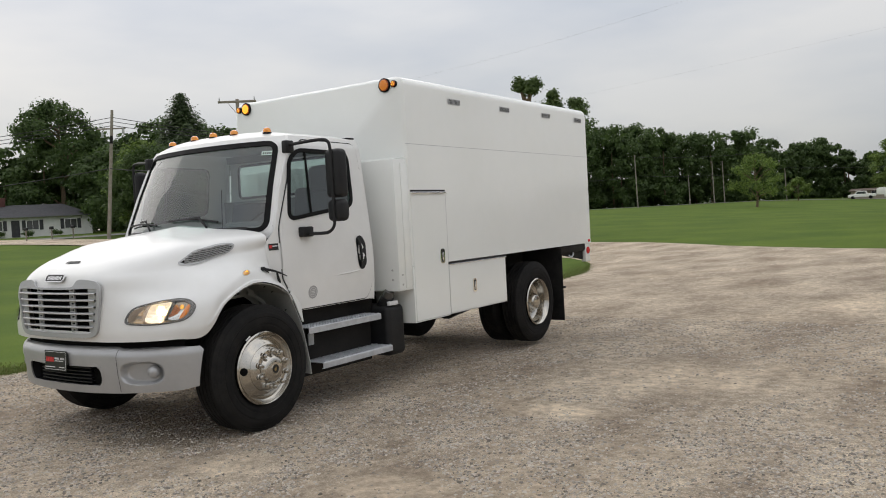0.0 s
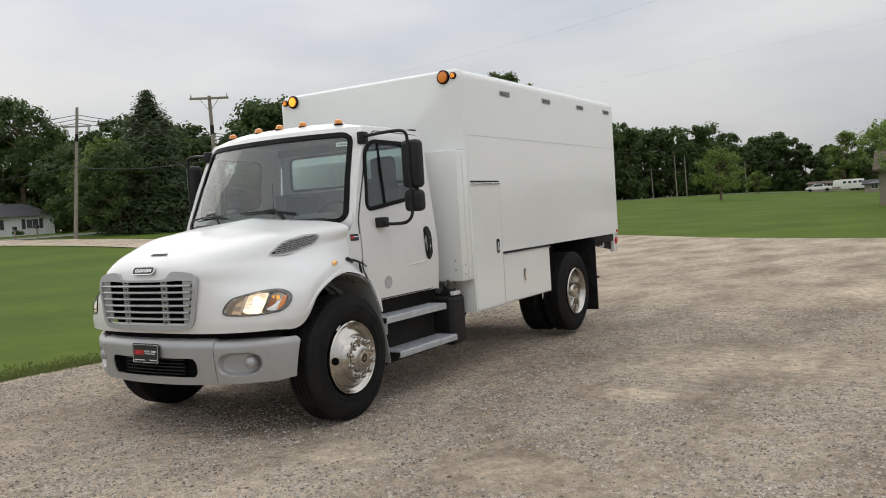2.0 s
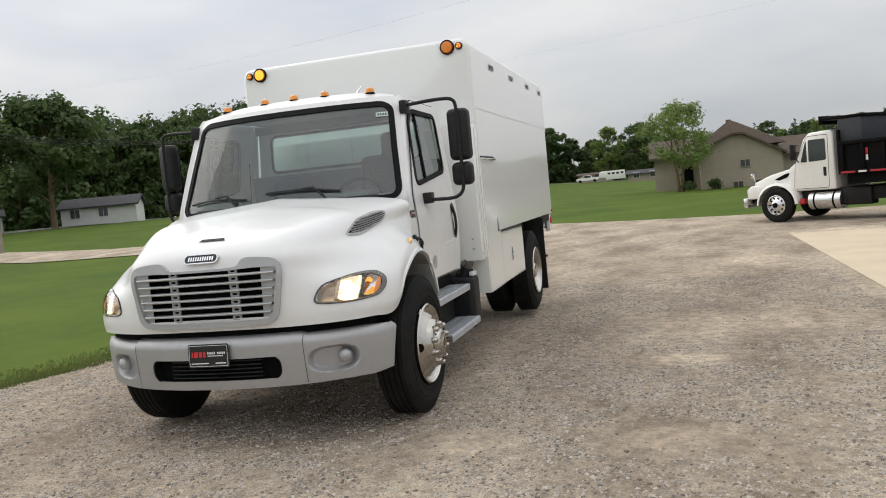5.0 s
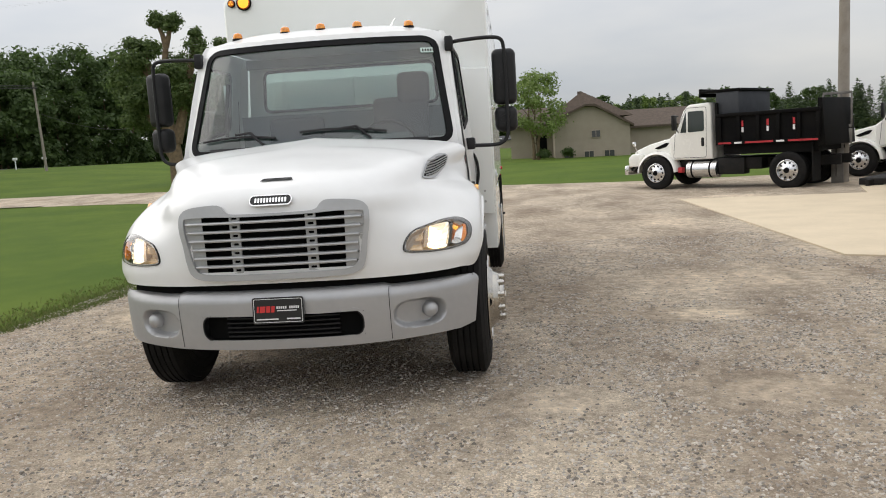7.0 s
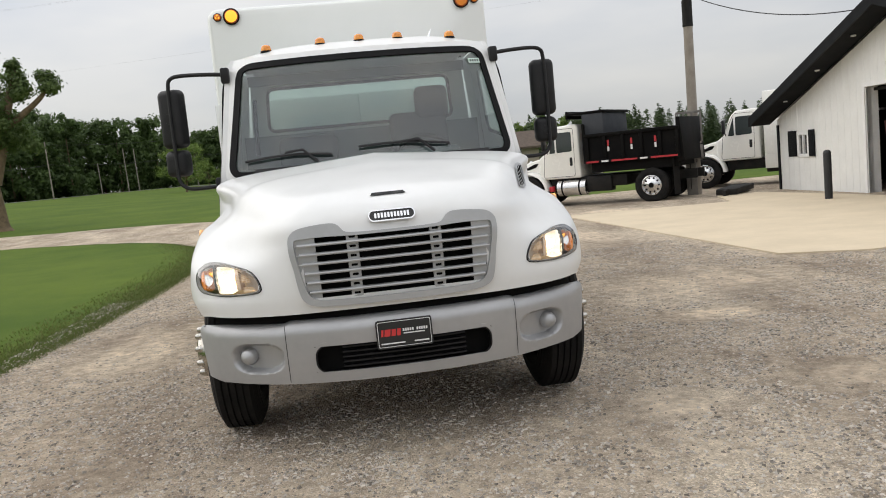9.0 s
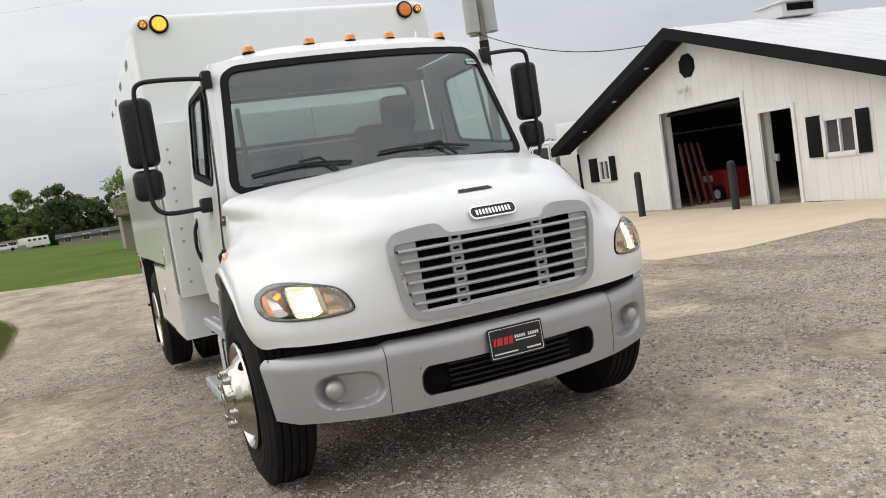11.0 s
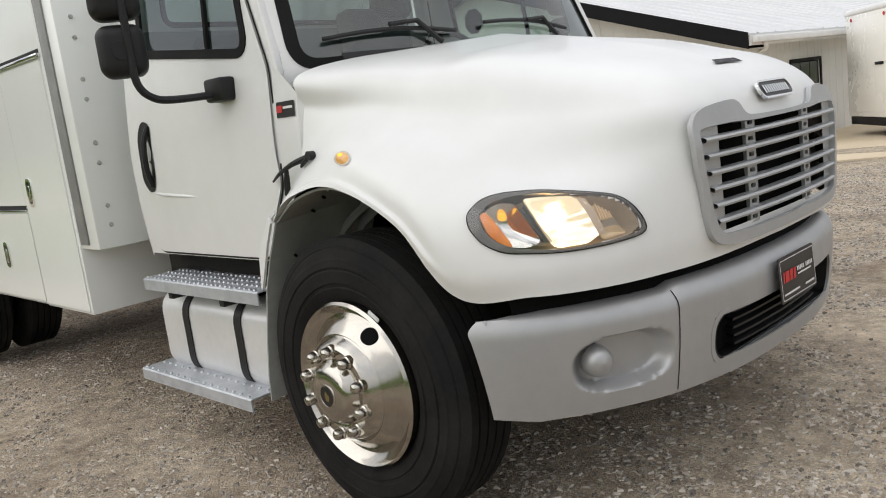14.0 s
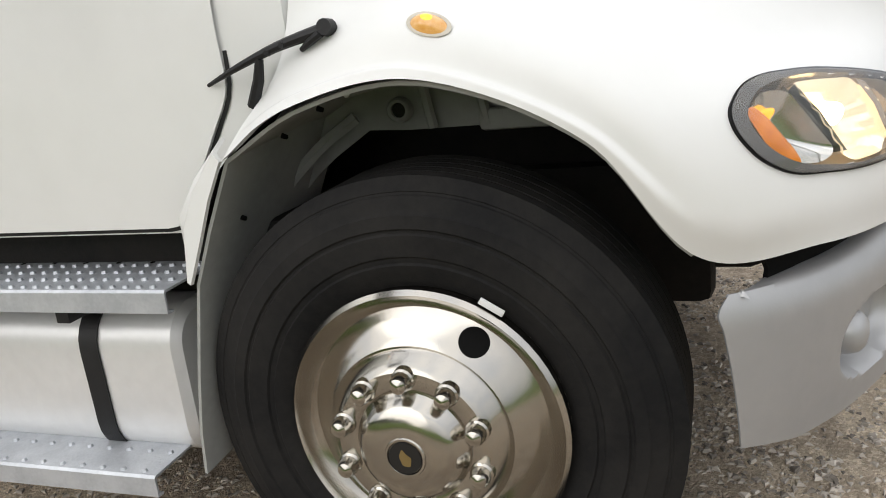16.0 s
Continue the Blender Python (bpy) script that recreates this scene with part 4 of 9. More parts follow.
def build_cab(truck):
    bm = B()
    panel_with_hole(bm, screen_point, [(-1, 1.545), (1, 1.545), (1, 2.44), (-1, 2.44)], SCREEN_HOLE, 0, 4)
    for s in (1, -1):
        f = side_point(s)
        outer = [(0.50, 0.98), (0.56, 0.898), (1.58, 0.898), (1.585, 2.44), (0.68, 2.44), (pillar_y(2.2), 2.2), (pillar_y(2.0), 2.0), (pillar_y(1.8), 1.8), (pillar_y(1.62), 1.62), (0.222, 1.55), (0.222, 1.25), (0.345, 1.12)]
        panel_with_hole(bm, f, outer, SIDE_HOLE, 0, 5)
        rows = []
        for k in range(17):
            z = 0.885 + (2.44 - 0.885) * k / 16
            a = f(1.58, z)
            b = rear_point(s * (half_width(z) - 0.07), z)
            rows.append([a.lerp(b, t) + Vector((s * 0.02, 0.012, 0)) * math.sin(math.pi * t) for t in (0, 0.33, 0.67, 1)])
        add_grid(bm, rows)
        # pillar strip between screen and side
        rows = []
        for k in range(15):
            z = 1.545 + 0.895 * k / 14
            a = screen_point(s, z)
            b = f(max(pillar_y(z), 0.222), z)
            rows.append([a.lerp(b, t) + Vector((s * 0.012, -0.006, 0)) * math.sin(math.pi * t) for t in (0, 0.3, 0.6, 1)])
        add_grid(bm, rows)
        # cowl side below the pillar
        rows = []
        for k in range(9):
            z = 1.24 + 0.31 * k / 8
            rows.append([Vector((s * (half_width(z) - 0.035), 0.185, z)), f(0.223, z)])
        add_grid(bm, rows)
    panel_with_hole(bm, rear_point, [(-0.985, 0.885), (0.985, 0.885), (0.88, 2.44), (-0.88, 2.44)], REAR_HOLE, 0, 3)
    # roof
    rows = []
    for j in range(21):
        a = -1 + 2 * j / 20
        fr = screen_point(a, 2.44)
        w = half_width(2.44) - 0.02
        col = [fr]
        for k in range(1, 15):
            t = k / 14
            y = fr.y + (1.59 - fr.y) * t
            lift = 0.075 * (1 - abs(a) ** 4.5) * (1 - (1 - min(t * 5, 1)) ** 2) * (1 - max(0, t - 0.9) * 6)
            col.append(Vector((a * w * (1 - 0.0 * t), y, 2.44 + max(0, lift))))
        rows.append(col)
    add_grid(bm, rows)
    bmesh.ops.remove_doubles(bm, verts=bm.verts, dist=0.003)
    cab = part("cab", bm, M_WHITE, truck, "white truck cab", angle=42)
    t = B()
    add_box(t, -0.98, 0.98, 0.55, 1.58, 0.88, 0.93)
    add_grid(t, [[Vector((x, 0.55, 0.93)), Vector((x, 0.42, 1.15)), Vector((x, 0.31, 1.30)), Vector((x, 0.30, 1.55))] for x in (-0.98, 0.98)])
    part("cab_floor", t, M_DARK, cab)
    # glazing
    for name, f, hole, label in (("windscreen", screen_point, SCREEN_HOLE, "large curved tinted windscreen"), ("rear_window", rear_point, REAR_HOLE, "rear cab window")):
        t = B()
        add_patch(t, f, hole, -0.006, 8)
        w = part(name, t, M_GLASS, cab, label)
        w.visible_shadow = False
        t = B()
        d = 0.045 if name == "windscreen" else 0.012
        add_band(t, f, scaled_uv(hole, -0.02, name), scaled_uv(hole, d * 0.5, name), 0.006)
        part("gasket", thicken(t, 0.012), M_GASKET, w, "black rubber gasket")
    for s in (1, -1):
        f = side_point(s)
        # door skin, proud of the cab
        dol = [(0.368, 1.20), (0.555, 0.912), (1.47, 0.912), (1.535, 1.0), (1.535, 2.2), (1.50, 2.39), (0.80, 2.40), (pillar_y(2.2) + 0.07, 2.22), (pillar_y(1.9) + 0.06, 1.9), (0.378, 1.62)]
        dol = soften(dol, 0.04, 3)
        t = B()
        panel_with_hole(t, f, dol, SIDE_HOLE, 0.010, 5)
        bmesh.ops.remove_doubles(t, verts=t.verts, dist=0.002)
        door = part("door", t, M_WHITE, cab, "white cab door")
        t = B()
        add_band(t, f, dol, scaled(dol, 0.010), 0.003)
        part("door_gap", t, M_SEAM, door)
        t = B()
        add_patch(t, f, SIDE_HOLE, -0.004, 5)
        w = part("side_window", t, M_GLASS, door, "side window with a divider")
        w.visible_shadow = False
        t = B()
        add_band(t, f, scaled(SIDE_HOLE, -0.022), scaled(SIDE_HOLE, 0.014), 0.016)
        part("gasket", thicken(t, 0.012), M_GASKET, door)
        t = B()
        add_tube(t, [f(0.80, 1.74, 0.0), f(0.82, 2.30, 0.0)], 0.012, 6)
        part("window_divider", t, M_GASKET, door)
        # recessed handle
        t = B()
        hol = soften([(1.34, 1.50), (1.42, 1.52), (1.47, 1.45), (1.47, 1.24), (1.42, 1.19), (1.37, 1.20), (1.34, 1.28)], 0.04, 4)
        add_patch(t, f, hol, 0.014, 4, -0.006)
        handle = part("handle", t, M_BLACK, door, "black recessed door handle")
        t = B()
        add_tube(t, smooth_line([f(1.36, 1.49, 0.01), f(1.375, 1.42, 0.03), f(1.38, 1.30, 0.03), f(1.385, 1.22, 0.012)], 3), 0.013, 8)
        part("pull", t, M_BLACK, handle)
        # crease below the handle
        t = B()
        add_tube(t, [f(0.98, 1.165, 0.006), f(1.1, 1.17, 0.008), f(1.3, 1.18, 0.010), f(1.48, 1.20, 0.006)], [0.002, 0.007, 0.008, 0.003], 8)
        part("crease", t, M_WHITE, door)
        # dealer badge on the cowl
        t = B()
        add_patch(t, f, [(0.237, 1.442), (0.347, 1.442), (0.347, 1.498), (0.237, 1.498)], 0.004, 1)
        tag = part("cowl_badge", t, M_PLATE, cab, "small black badge with red print")
        t = B()
        add_patch(t, f, [(0.310, 1.46), (0.342, 1.46), (0.342, 1.485), (0.310, 1.485)] if s < 0 else [(0.242, 1.46), (0.274, 1.46), (0.274, 1.485), (0.242, 1.485)], 0.006, 1)
        part("red_bar", t, M_PRED, tag)
        t = B()
        add_patch(t, f, [(0.247, 1.472), (0.305, 1.472), (0.305, 1.481), (0.247, 1.481)] if s < 0 else [(0.279, 1.472), (0.337, 1.472), (0.337, 1.481), (0.279, 1.481)], 0.006, 1)
        part("white_bar", t, M_PWHITE, tag)
        build_mirror(cab, s)
    t = B()
    add_patch(t, side_point(1), [(0.72 + 0.058 * math.cos(a), 1.045 + 0.058 * math.sin(a)) for a in (2 * math.pi * k / 24 for k in range(24))], 0.0125, 2)
    em = part("round_emblem", t, M_GRILLE, cab, "round grey emblem on the door")
    t = B()
    add_band(t, side_point(1), [(0.72 + 0.040 * math.cos(a), 1.045 + 0.040 * math.sin(a)) for a in (2 * math.pi * k / 24 for k in range(24))], [(0.72 + 0.044 * math.cos(a), 1.045 + 0.044 * math.sin(a)) for a in (2 * math.pi * k / 24 for k in range(24))], 0.014)
    for k in range(4):
        add_patch(t, side_point(1), rounded(0.72, 1.025 + 0.013 * k, 0.05, 0.005, 0.002, 1), 0.014, 1)
    part("emblem_print", t, M_PWHITE, em)
    # sticker at the top of the screen
    t = B()
    add_patch(t, screen_point, [(0.81, 2.266), (0.922, 2.266), (0.922, 2.303), (0.81, 2.303)], 0.004, 1)
    st = part("screen_sticker", t, M_STICKER, cab, "pale stock-number sticker")
    t = B()
    for k in range(5):
        add_patch(t, screen_point, rounded(0.828 + 0.02 * k, 2.284, 0.011, 0.018, 0.002, 1), 0.006, 1)
    part("sticker_bars", t, M_SEAM, st)
    # roof marker lamps
    for x in (-0.665, -0.278, 0.0, 0.278, 0.665):
        t = B()
        z = 2.478 + 0.028 * (1 - (x / 0.8) ** 2)
        y = 0.63 + 0.055 * (x / 0.7) ** 2
        m = Matrix.Translation((x, y, z))
        add_revolve(t, [(0.037, 0.0), (0.036, 0.020), (0.030, 0.036), (0.016, 0.045), (0.0005, 0.047)], m @ Matrix.Rotation(radians(-90), 4, "Y"), 20)
        lamp = part("roof_lamp", t, M_ROOFL, cab, "amber roof marker lamp")
        t = B()
        add_cyl(t, (x, y, z - 0.012), (x, y, z + 0.003), 0.042, 0.040, 20)
        part("lamp_base", t, M_GASKET, lamp)
    t = B()
    add_tube(t, [(0.52, 0.75, 2.50), (0.535, 0.77, 2.54), (0.55, 0.80, 2.57)], [0.012, 0.006, 0.004], 6)
    part("aerial", t, M_CHROME2, cab)
    # wipers
    for a0, z0, a1, z1 in ((-0.28, 1.70, -0.86, 1.70), (0.52, 1.70, -0.10, 1.73)):
        t = B()
        add_tube(t, [screen_point(a0 + (a1 - a0) * k / 8, z0 + (z1 - z0) * k / 8 + (0.02 * math.sin(math.pi * k / 8)), 0.018) for k in range(9)], 0.009, 6)
        am = (a0 + a1) / 2
        add_tube(t, [screen_point(am + 0.2, 1.655, 0.02), screen_point(am + 0.1, 1.74, 0.035), screen_point(am - 0.02, 1.735, 0.024)], 0.010, 6)
        part("wiper", t, M_BLACK, cab, "black windscreen wiper")
    # cowl strip below the screen
    t = B()
    rows = [[screen_point(-0.80 + 1.6 * k / 24, z, o) for k in range(25)] for z, o in ((1.65, 0.004), (1.625, 0.012), (1.60, 0.014))]
    add_grid(t, rows)
    part("cowl_strip", t, M_BLACK, cab)
    build_interior(cab)
    # dark corner cap at the back of the roof
    t = B()
    add_box(t, 0.80, 0.90, 1.50, 1.60, 2.445, 2.462, 0.006)
    part("roof_corner_cap", t, M_BLACK, cab)
    return cab


def scaled_uv(hole, d, name):
    """Offset an outline by d metres; across is relative to the half width for the windscreen."""
    if name != "windscreen":
        return scaled(hole, d)
    real = [(a * 0.95, z) for a, z in hole]
    return [(x / 0.95, z) for x, z in scaled(real, d)]


def build_interior(cab):
    t = B()
    rows = []
    for x in [-0.93 + 1.86 * k / 20 for k in range(21)]:
        rows.append([Vector((x, y + 0.12 * (x / 0.93) ** 2, z)) for y, z in ((0.27, 1.64), (0.40, 1.655), (0.52, 1.64), (0.58, 1.58), (0.60, 1.35), (0.56, 1.1))])
    add_grid(t, rows)
    dash = part("dashboard", thicken(t, 0.02), M_DASH, cab, "grey dashboard")
    t = B()
    add_box(t, 0.18, 0.66, 0.50, 0.64, 1.56, 1.70, 0.05, None, 4)
    part("instrument_binnacle", t, M_DASH, dash)
    t = B()
    c = Matrix.Translation((0.42, 0.78, 1.60)) @ Matrix.Rotation(radians(62), 4, "X")
    pts = [c @ Vector((0.225 * math.cos(a), 0.225 * math.sin(a), 0)) for a in (2 * math.pi * k / 32 for k in range(33))]
    add_tube(t, pts, 0.016, 8, False)
    for a in (0.3, 2.84, 4.71):
        add_tube(t, [c @ Vector((0.0, 0, -0.02)), c @ Vector((0.225 * math.cos(a), 0.225 * math.sin(a), 0))], 0.014, 6)
    add_tube(t, [c @ Vector((0, 0, 0)), c @ Vector((0, 0, -0.25))], 0.04, 10)
    part("steering_wheel", t, M_BLACK, cab, "black steering wheel")
    for x in (0.46, -0.46):
        t = B()
        add_box(t, x - 0.25, x + 0.25, 0.95, 1.42, 1.25, 1.42, 0.05, None, 3)
        seat = part("seat", t, M_SEAT, cab, "dark grey cab seat")
        t = B()
        add_box(t, x - 0.24, x + 0.24, -0.07, 0.07, 0.0, 0.62 if x > 0 else 0.50, 0.05, Matrix.Translation((0, 1.40, 1.40)) @ Matrix.Rotation(radians(-8), 4, "X"), 3)
        part("backrest", t, M_SEAT, seat)
        if x > 0:
            t = B()
            add_box(t, x - 0.02, x + 0.26, 1.38, 1.50, 1.95, 2.22, 0.06, None, 4)
            part("headrest", t, M_SEAT, seat)
        t = B()
        add_box(t, x - 0.2, x + 0.2, 1.0, 1.38, 0.925, 1.25, 0.02)
        part("seat_base", t, M_DARK, seat)
    t = B()
    add_box(t, -0.98, 0.98, 1.555, 1.575, 0.93, 1.93)
    add_box(t, -0.9, 0.9, 1.555, 1.575, 2.34, 2.42)
    part("rear_lining", t, M_TRIM, cab)
    t = B()
    rows = []
    for j in range(11):
        a = -0.93 + 1.86 * j / 10
        rows.append([Vector((a * 0.9, y, 2.425)) for y in (0.475 + 0.19 * a * a, 0.9, 1.3, 1.58)])
    add_grid(t, rows)
    part("headlining", t, M_HEADL, cab)
    t = B()
    add_tube(t, [(-0.80, 0.62, 1.75), (-0.80, 0.66, 1.95), (-0.79, 0.72, 2.15)], 0.016, 8)
    part("grab_handle", t, M_BLACK, cab)


def build_mirror(cab, s):
    out = 0.962 if s > 0 else 0.972
    top, low = Vector((s * 0.945, 0.62, 2.33)), Vector((s * 1.075, 0.66, 1.565))
    t = B()
    add_tube(t, smooth_line([top, top + Vector((s * 0.09, 0.01, 0.018)), (s * 1.30 * out, 0.69, 2.365), (s * 1.40 * out, 0.71, 2.35), (s * 1.425 * out, 0.72, 2.28), (s * 1.43 * out, 0.72, 2.1), (s * 1.43 * out, 0.72, 1.75), (s * 1.425 * out, 0.72, 1.63), (s * 1.38 * out, 0.71, 1.575), (s * 1.30 * out, 0.70, 1.56), low], 4), 0.0145, 8)
    mirror = part("mirror", t, M_BLACK, cab, "black bracket mirror")
    for bx in ((0.965, 0.625, 2.33, 0.03, 0.05, 0.055), (1.085, 0.665, 1.58, 0.035, 0.065, 0.045)):
        t = B()
        add_box(t, -bx[3], bx[3], -bx[4], bx[4], -bx[5], bx[5], 0.013, Matrix.Translation((s * bx[0], bx[1], bx[2])))
        part("mirror_mount", t, M_BLACK, mirror)
    for zc, h, w in ((2.072, 0.42, 0.18), (1.752, 0.19, 0.17)):
        m = Matrix.Translation((s * 1.42 * out, 0.80, zc)) @ Matrix.Rotation(radians(-4 if s > 0 else -26), 4, "Z")
        t = B()
        add_box(t, -w / 2, w / 2, -0.075, 0.055, -h / 2, h / 2, 0.045, m, 5)
        hs = part("mirror_housing", t, M_BLACK, mirror, "black mirror housing")
        t = B()
        add_patch(t, lambda u, v, o: m @ Vector((u, 0.057 + o, v)), rounded(0, 0, w - 0.05, h - 0.05, 0.035, 4), 0, 3, 0.0 if h > 0.3 else 0.012)
        part("mirror_glass", t, M_MIRROR, hs)
        t = B()
        add_cyl(t, m @ Vector((0, -0.078, 0)), m @ Vector((0, -0.06, 0)), 0.035, 0.04, 14)
        part("clamp", t, M_BLACK, hs)


# ---- chip body and chassis ----
def build_box(truck):
    X, Y0, Y1, Z0, Z1, R = 1.22, 2.0, 6.38, 1.165, 3.075, 0.10
    prof = [(X, Z0)]
    for k in range(9):
        a = radians(90 * k / 8)
        prof.append((X - R + R * math.cos(a), Z1 - R + R * math.sin(a)))
    prof += [(x * -1, z) for x, z in reversed(prof)]
    bm = B()
    rows = []
    ys = [(Y0, 0.035), (Y0 + 0.01, 0.016), (Y0 + 0.035, 0.0), (3.4, 0), (4.9, 0), (Y1 - 0.02, 0), (Y1, 0.012)]
    for y, d in ys:
        rows.append([Vector((x - math.copysign(d, x), y, z - d * (1 if z > 2.5 else 0))) for x, z in prof])
    add_grid(bm, rows)
    for row in (rows[0], rows[-1]):
        bm.faces.new([bm.verts.new(p) for p in row])
    bm.faces.new([bm.verts.new(p) for p in ((-X, Y0, Z0), (X, Y0, Z0), (X, Y1, Z0), (-X, Y1, Z0))])
    bmesh.ops.remove_doubles(bm, verts=bm.verts, dist=0.002)
    body = part("chip_body", bm, M_BOX, truck, "tall white enclosed chip body", angle=30)
    for s in (1, -1):
        sp = lambda u, v, o, s=s: Vector((s * (X + o), u, v))
        # cabinets below
        t = B()
        add_box(t, min(s * 0.72, s * X), max(s * 0.72, s * X), Y0 + 0.02, 2.655, 0.59, Z0 - 0.002, 0.006)
        add_box(t, min(s * 0.72, s * (X - 0.004)), max(s * 0.72, s * (X - 0.004)), 2.657, 3.88, 0.60, 1.135, 0.006)
        cabn = part("tool_cabinet", t, M_BOX, body, "white underbody tool cabinet")
        t = B()
        add_patch(t, sp, rounded(2.345, 1.245, 0.605, 1.275, 0.012, 2), 0.006, 1)
        d1 = part("tall_door", thicken(t, 0.008), M_BOX, cabn, "tall white cabinet door")
        t = B()
        add_patch(t, sp, rounded(3.265, 0.868, 1.20, 0.505, 0.012, 2), 0.004, 1)
        d2 = part("low_door", thicken(t, 0.008), M_BOX, cabn, "low white cabinet door")
        for d, (yc, zc) in ((d1, (2.545, 1.235)), (d2, (3.155, 0.868))):
            t = B()
            add_band(t, sp, rounded(yc, zc, 0.048, 0.125, 0.02, 4), rounded(yc, zc, 0.078, 0.155, 0.03, 4), 0.012)
            la = part("latch", thicken(t, 0.008), M_CHROME2, d, "chrome paddle latch")
            t = B()
            add_patch(t, sp, rounded(yc, zc, 0.05, 0.127, 0.02, 4), 0.008, 2)
            part("latch_cup", t, M_BLACK, la)
            t = B()
            add_box(t, -0.003, 0.008, -0.012, 0.012, -0.048, 0.04, 0.003, Matrix.Translation((s * (X + 0.012), yc, zc)))
            part("paddle", t, M_CHROME2, la)
        # drip rails, gaps and hinges
        t = B()
        add_box(t, min(s * X, s * (X + 0.022)), max(s * X, s * (X + 0.022)), 2.03, 2.66, 1.895, 1.915, 0.004)
        part("drip_rail", t, M_CHROME2, body, "bright drip rail")
        t = B()
        add_patch(t, sp, [(2.035, 1.917), (2.66, 1.917), (2.66, 1.935), (2.035, 1.935)], 0.003, 1)
        part("rail_gap", t, M_SEAM, body)
        t = B()
        add_patch(t, sp, [(2.66, 1.14), (3.90, 1.14), (3.90, 1.166), (2.66, 1.166)], -0.004, 1)
        part("rail_gap", t, M_SEAM, body)
        t = B()
        add_box(t, min(s * X, s * (X + 0.012)), max(s * X, s * (X + 0.012)), 2.665, 3.885, 1.128, 1.139, 0.003)
        part("low_door_rail", t, M_CHROME2, body)
        t = B()
        for u0, u1, v0, v1 in ((2.0, 6.37, 2.395, 2.400), (2.652, 2.657, 0.60, 1.89), (2.03, 3.88, 0.603, 0.607)):
            add_patch(t, sp, [(u0, v0), (u1, v0), (u1, v1), (u0, v1)], 0.0075 if v1 < 2 else 0.001, 1)
        part("panel_seam", t, M_GRILLE, body)
        for y in (2.93, 4.03, 5.12, 6.10):
            t = B()
            add_patch(t, sp, rounded(y, 2.885 + 0.006 * (y - 2.9), 0.245, 0.062, 0.006, 2), 0.003, 1)
            vent = part("side_louvre", t, M_GRILLE, body, "small stamped louvre")
            t = B()
            for k in range(9):
                u = y - 0.105 + 0.0245 * k
                z = 2.885 + 0.006 * (y - 2.9)
                add_patch(t, sp, [(u, z - 0.024), (u + 0.009, z - 0.024), (u + 0.019, z + 0.024), (u + 0.010, z + 0.024)], 0.005, 1)
            part("louvre_slots", t, M_SEAM, vent)
        # front extension with bolts
        t = B()
        add_box(t, min(0, s * 1.215), max(0, s * 1.215), 1.795, 2.02, 0.935, 2.245, 0.012, None, 2)
        fx = part("front_extension", t, M_BOX, body, "white bolted front extension")
        t = B()
        add_box(t, min(s * 1.213, s * 1.225), max(s * 1.213, s * 1.223), 1.895, 1.992, 0.96, 2.20, 0.003)
        part("edge_trim", t, M_TRIMGREY if s < 0 else M_BOX, fx, "flat metal edge trim")
        for z in (1.05, 1.145, 1.355, 1.452, 1.66, 1.755, 1.95, 2.045):
            if s > 0 and z > 1.2:
                continue
            t = B()
            add_cyl(t, (s * 1.134, 1.796, z), (s * 1.134, 1.787, z), 0.012, 0.009, 10)
            part("bolt", t, M_BOLT, fx)
            if s > 0:
                t = B()
                add_cyl(t, (1.214, 1.85, z - 0.05), (1.222, 1.85, z - 0.05), 0.011, 0.008, 10)
                part("bolt", t, M_BOLT, fx)
        # amber warning lamps on the front corners
        for xc, r, mat in ((1.01, 0.062, M_AMBERDIM if s > 0 else M_AMBERON), (1.128, 0.031, M_AMBER)):
            c = Vector((s * xc, Y0 - 0.002, 3.0))
            m = Matrix.Translation(c) @ Matrix.Rotation(radians(-90), 4, "Z")
            t = B()
            add_revolve(t, [(r * 1.12, -0.02), (r * 1.14, 0.018), (r * 1.02, 0.022), (r * 0.98, 0.012)], m, 28)
            lamp = part("warning_lamp", t, M_GASKET, body, "round amber warning lamp")
            t = B()
            add_revolve(t, [(r * 0.82, 0.026), (r * 0.6, 0.029), (0.0005, 0.031)], m, 28)
            lens = part("lens", t, mat, lamp)
            t = B()
            add_revolve(t, [(r * 1.0, 0.010), (r * 0.93, 0.022), (r * 0.82, 0.026)], m, 28)
            part("lens_rim", t, M_LENSRIM, lamp, "deep orange lens rim")
            if r < 0.05:
                for k in range(3):
                    a = math.pi / 2 + k * 2 * math.pi / 3
                    t = B()
                    add_cyl(t, c + Vector((0.014 * math.cos(a), -0.024, 0.014 * math.sin(a))), c + Vector((0.014 * math.cos(a), -0.034, 0.014 * math.sin(a))), 0.0075, 0.006, 10)
                    part("light_dot", t, M_AMBERON, lens)
        # tail corner
        t = B()
        add_box(t, min(s * 1.13, s * 1.2), max(s * 1.13, s * 1.2), 6.22, 6.37, 0.90, 1.165, 0.006)
        post = part("rear_post", t, M_BOX, body)
        for zc, r in ((1.06, 0.05), (1.20, 0.02)):
            t = B()
            m = Matrix.Translation((s * (1.2 if zc < 1.1 else 1.22), 6.29, zc)) @ Matrix.Rotation(0 if s > 0 else math.pi, 4, "Z")
            add_revolve(t, [(r, -0.01), (r, 0.012), (r * 0.7, 0.02), (0.0005, 0.022)], m, 20)
            part("tail_lamp", t, M_RED, post, "round red side lamp")
        t = B()
        add_box(t, min(s * 0.8, s * 1.195), max(s * 0.8, s * 1.195), 5.38, 6.22, 1.06, 1.16, 0.01)
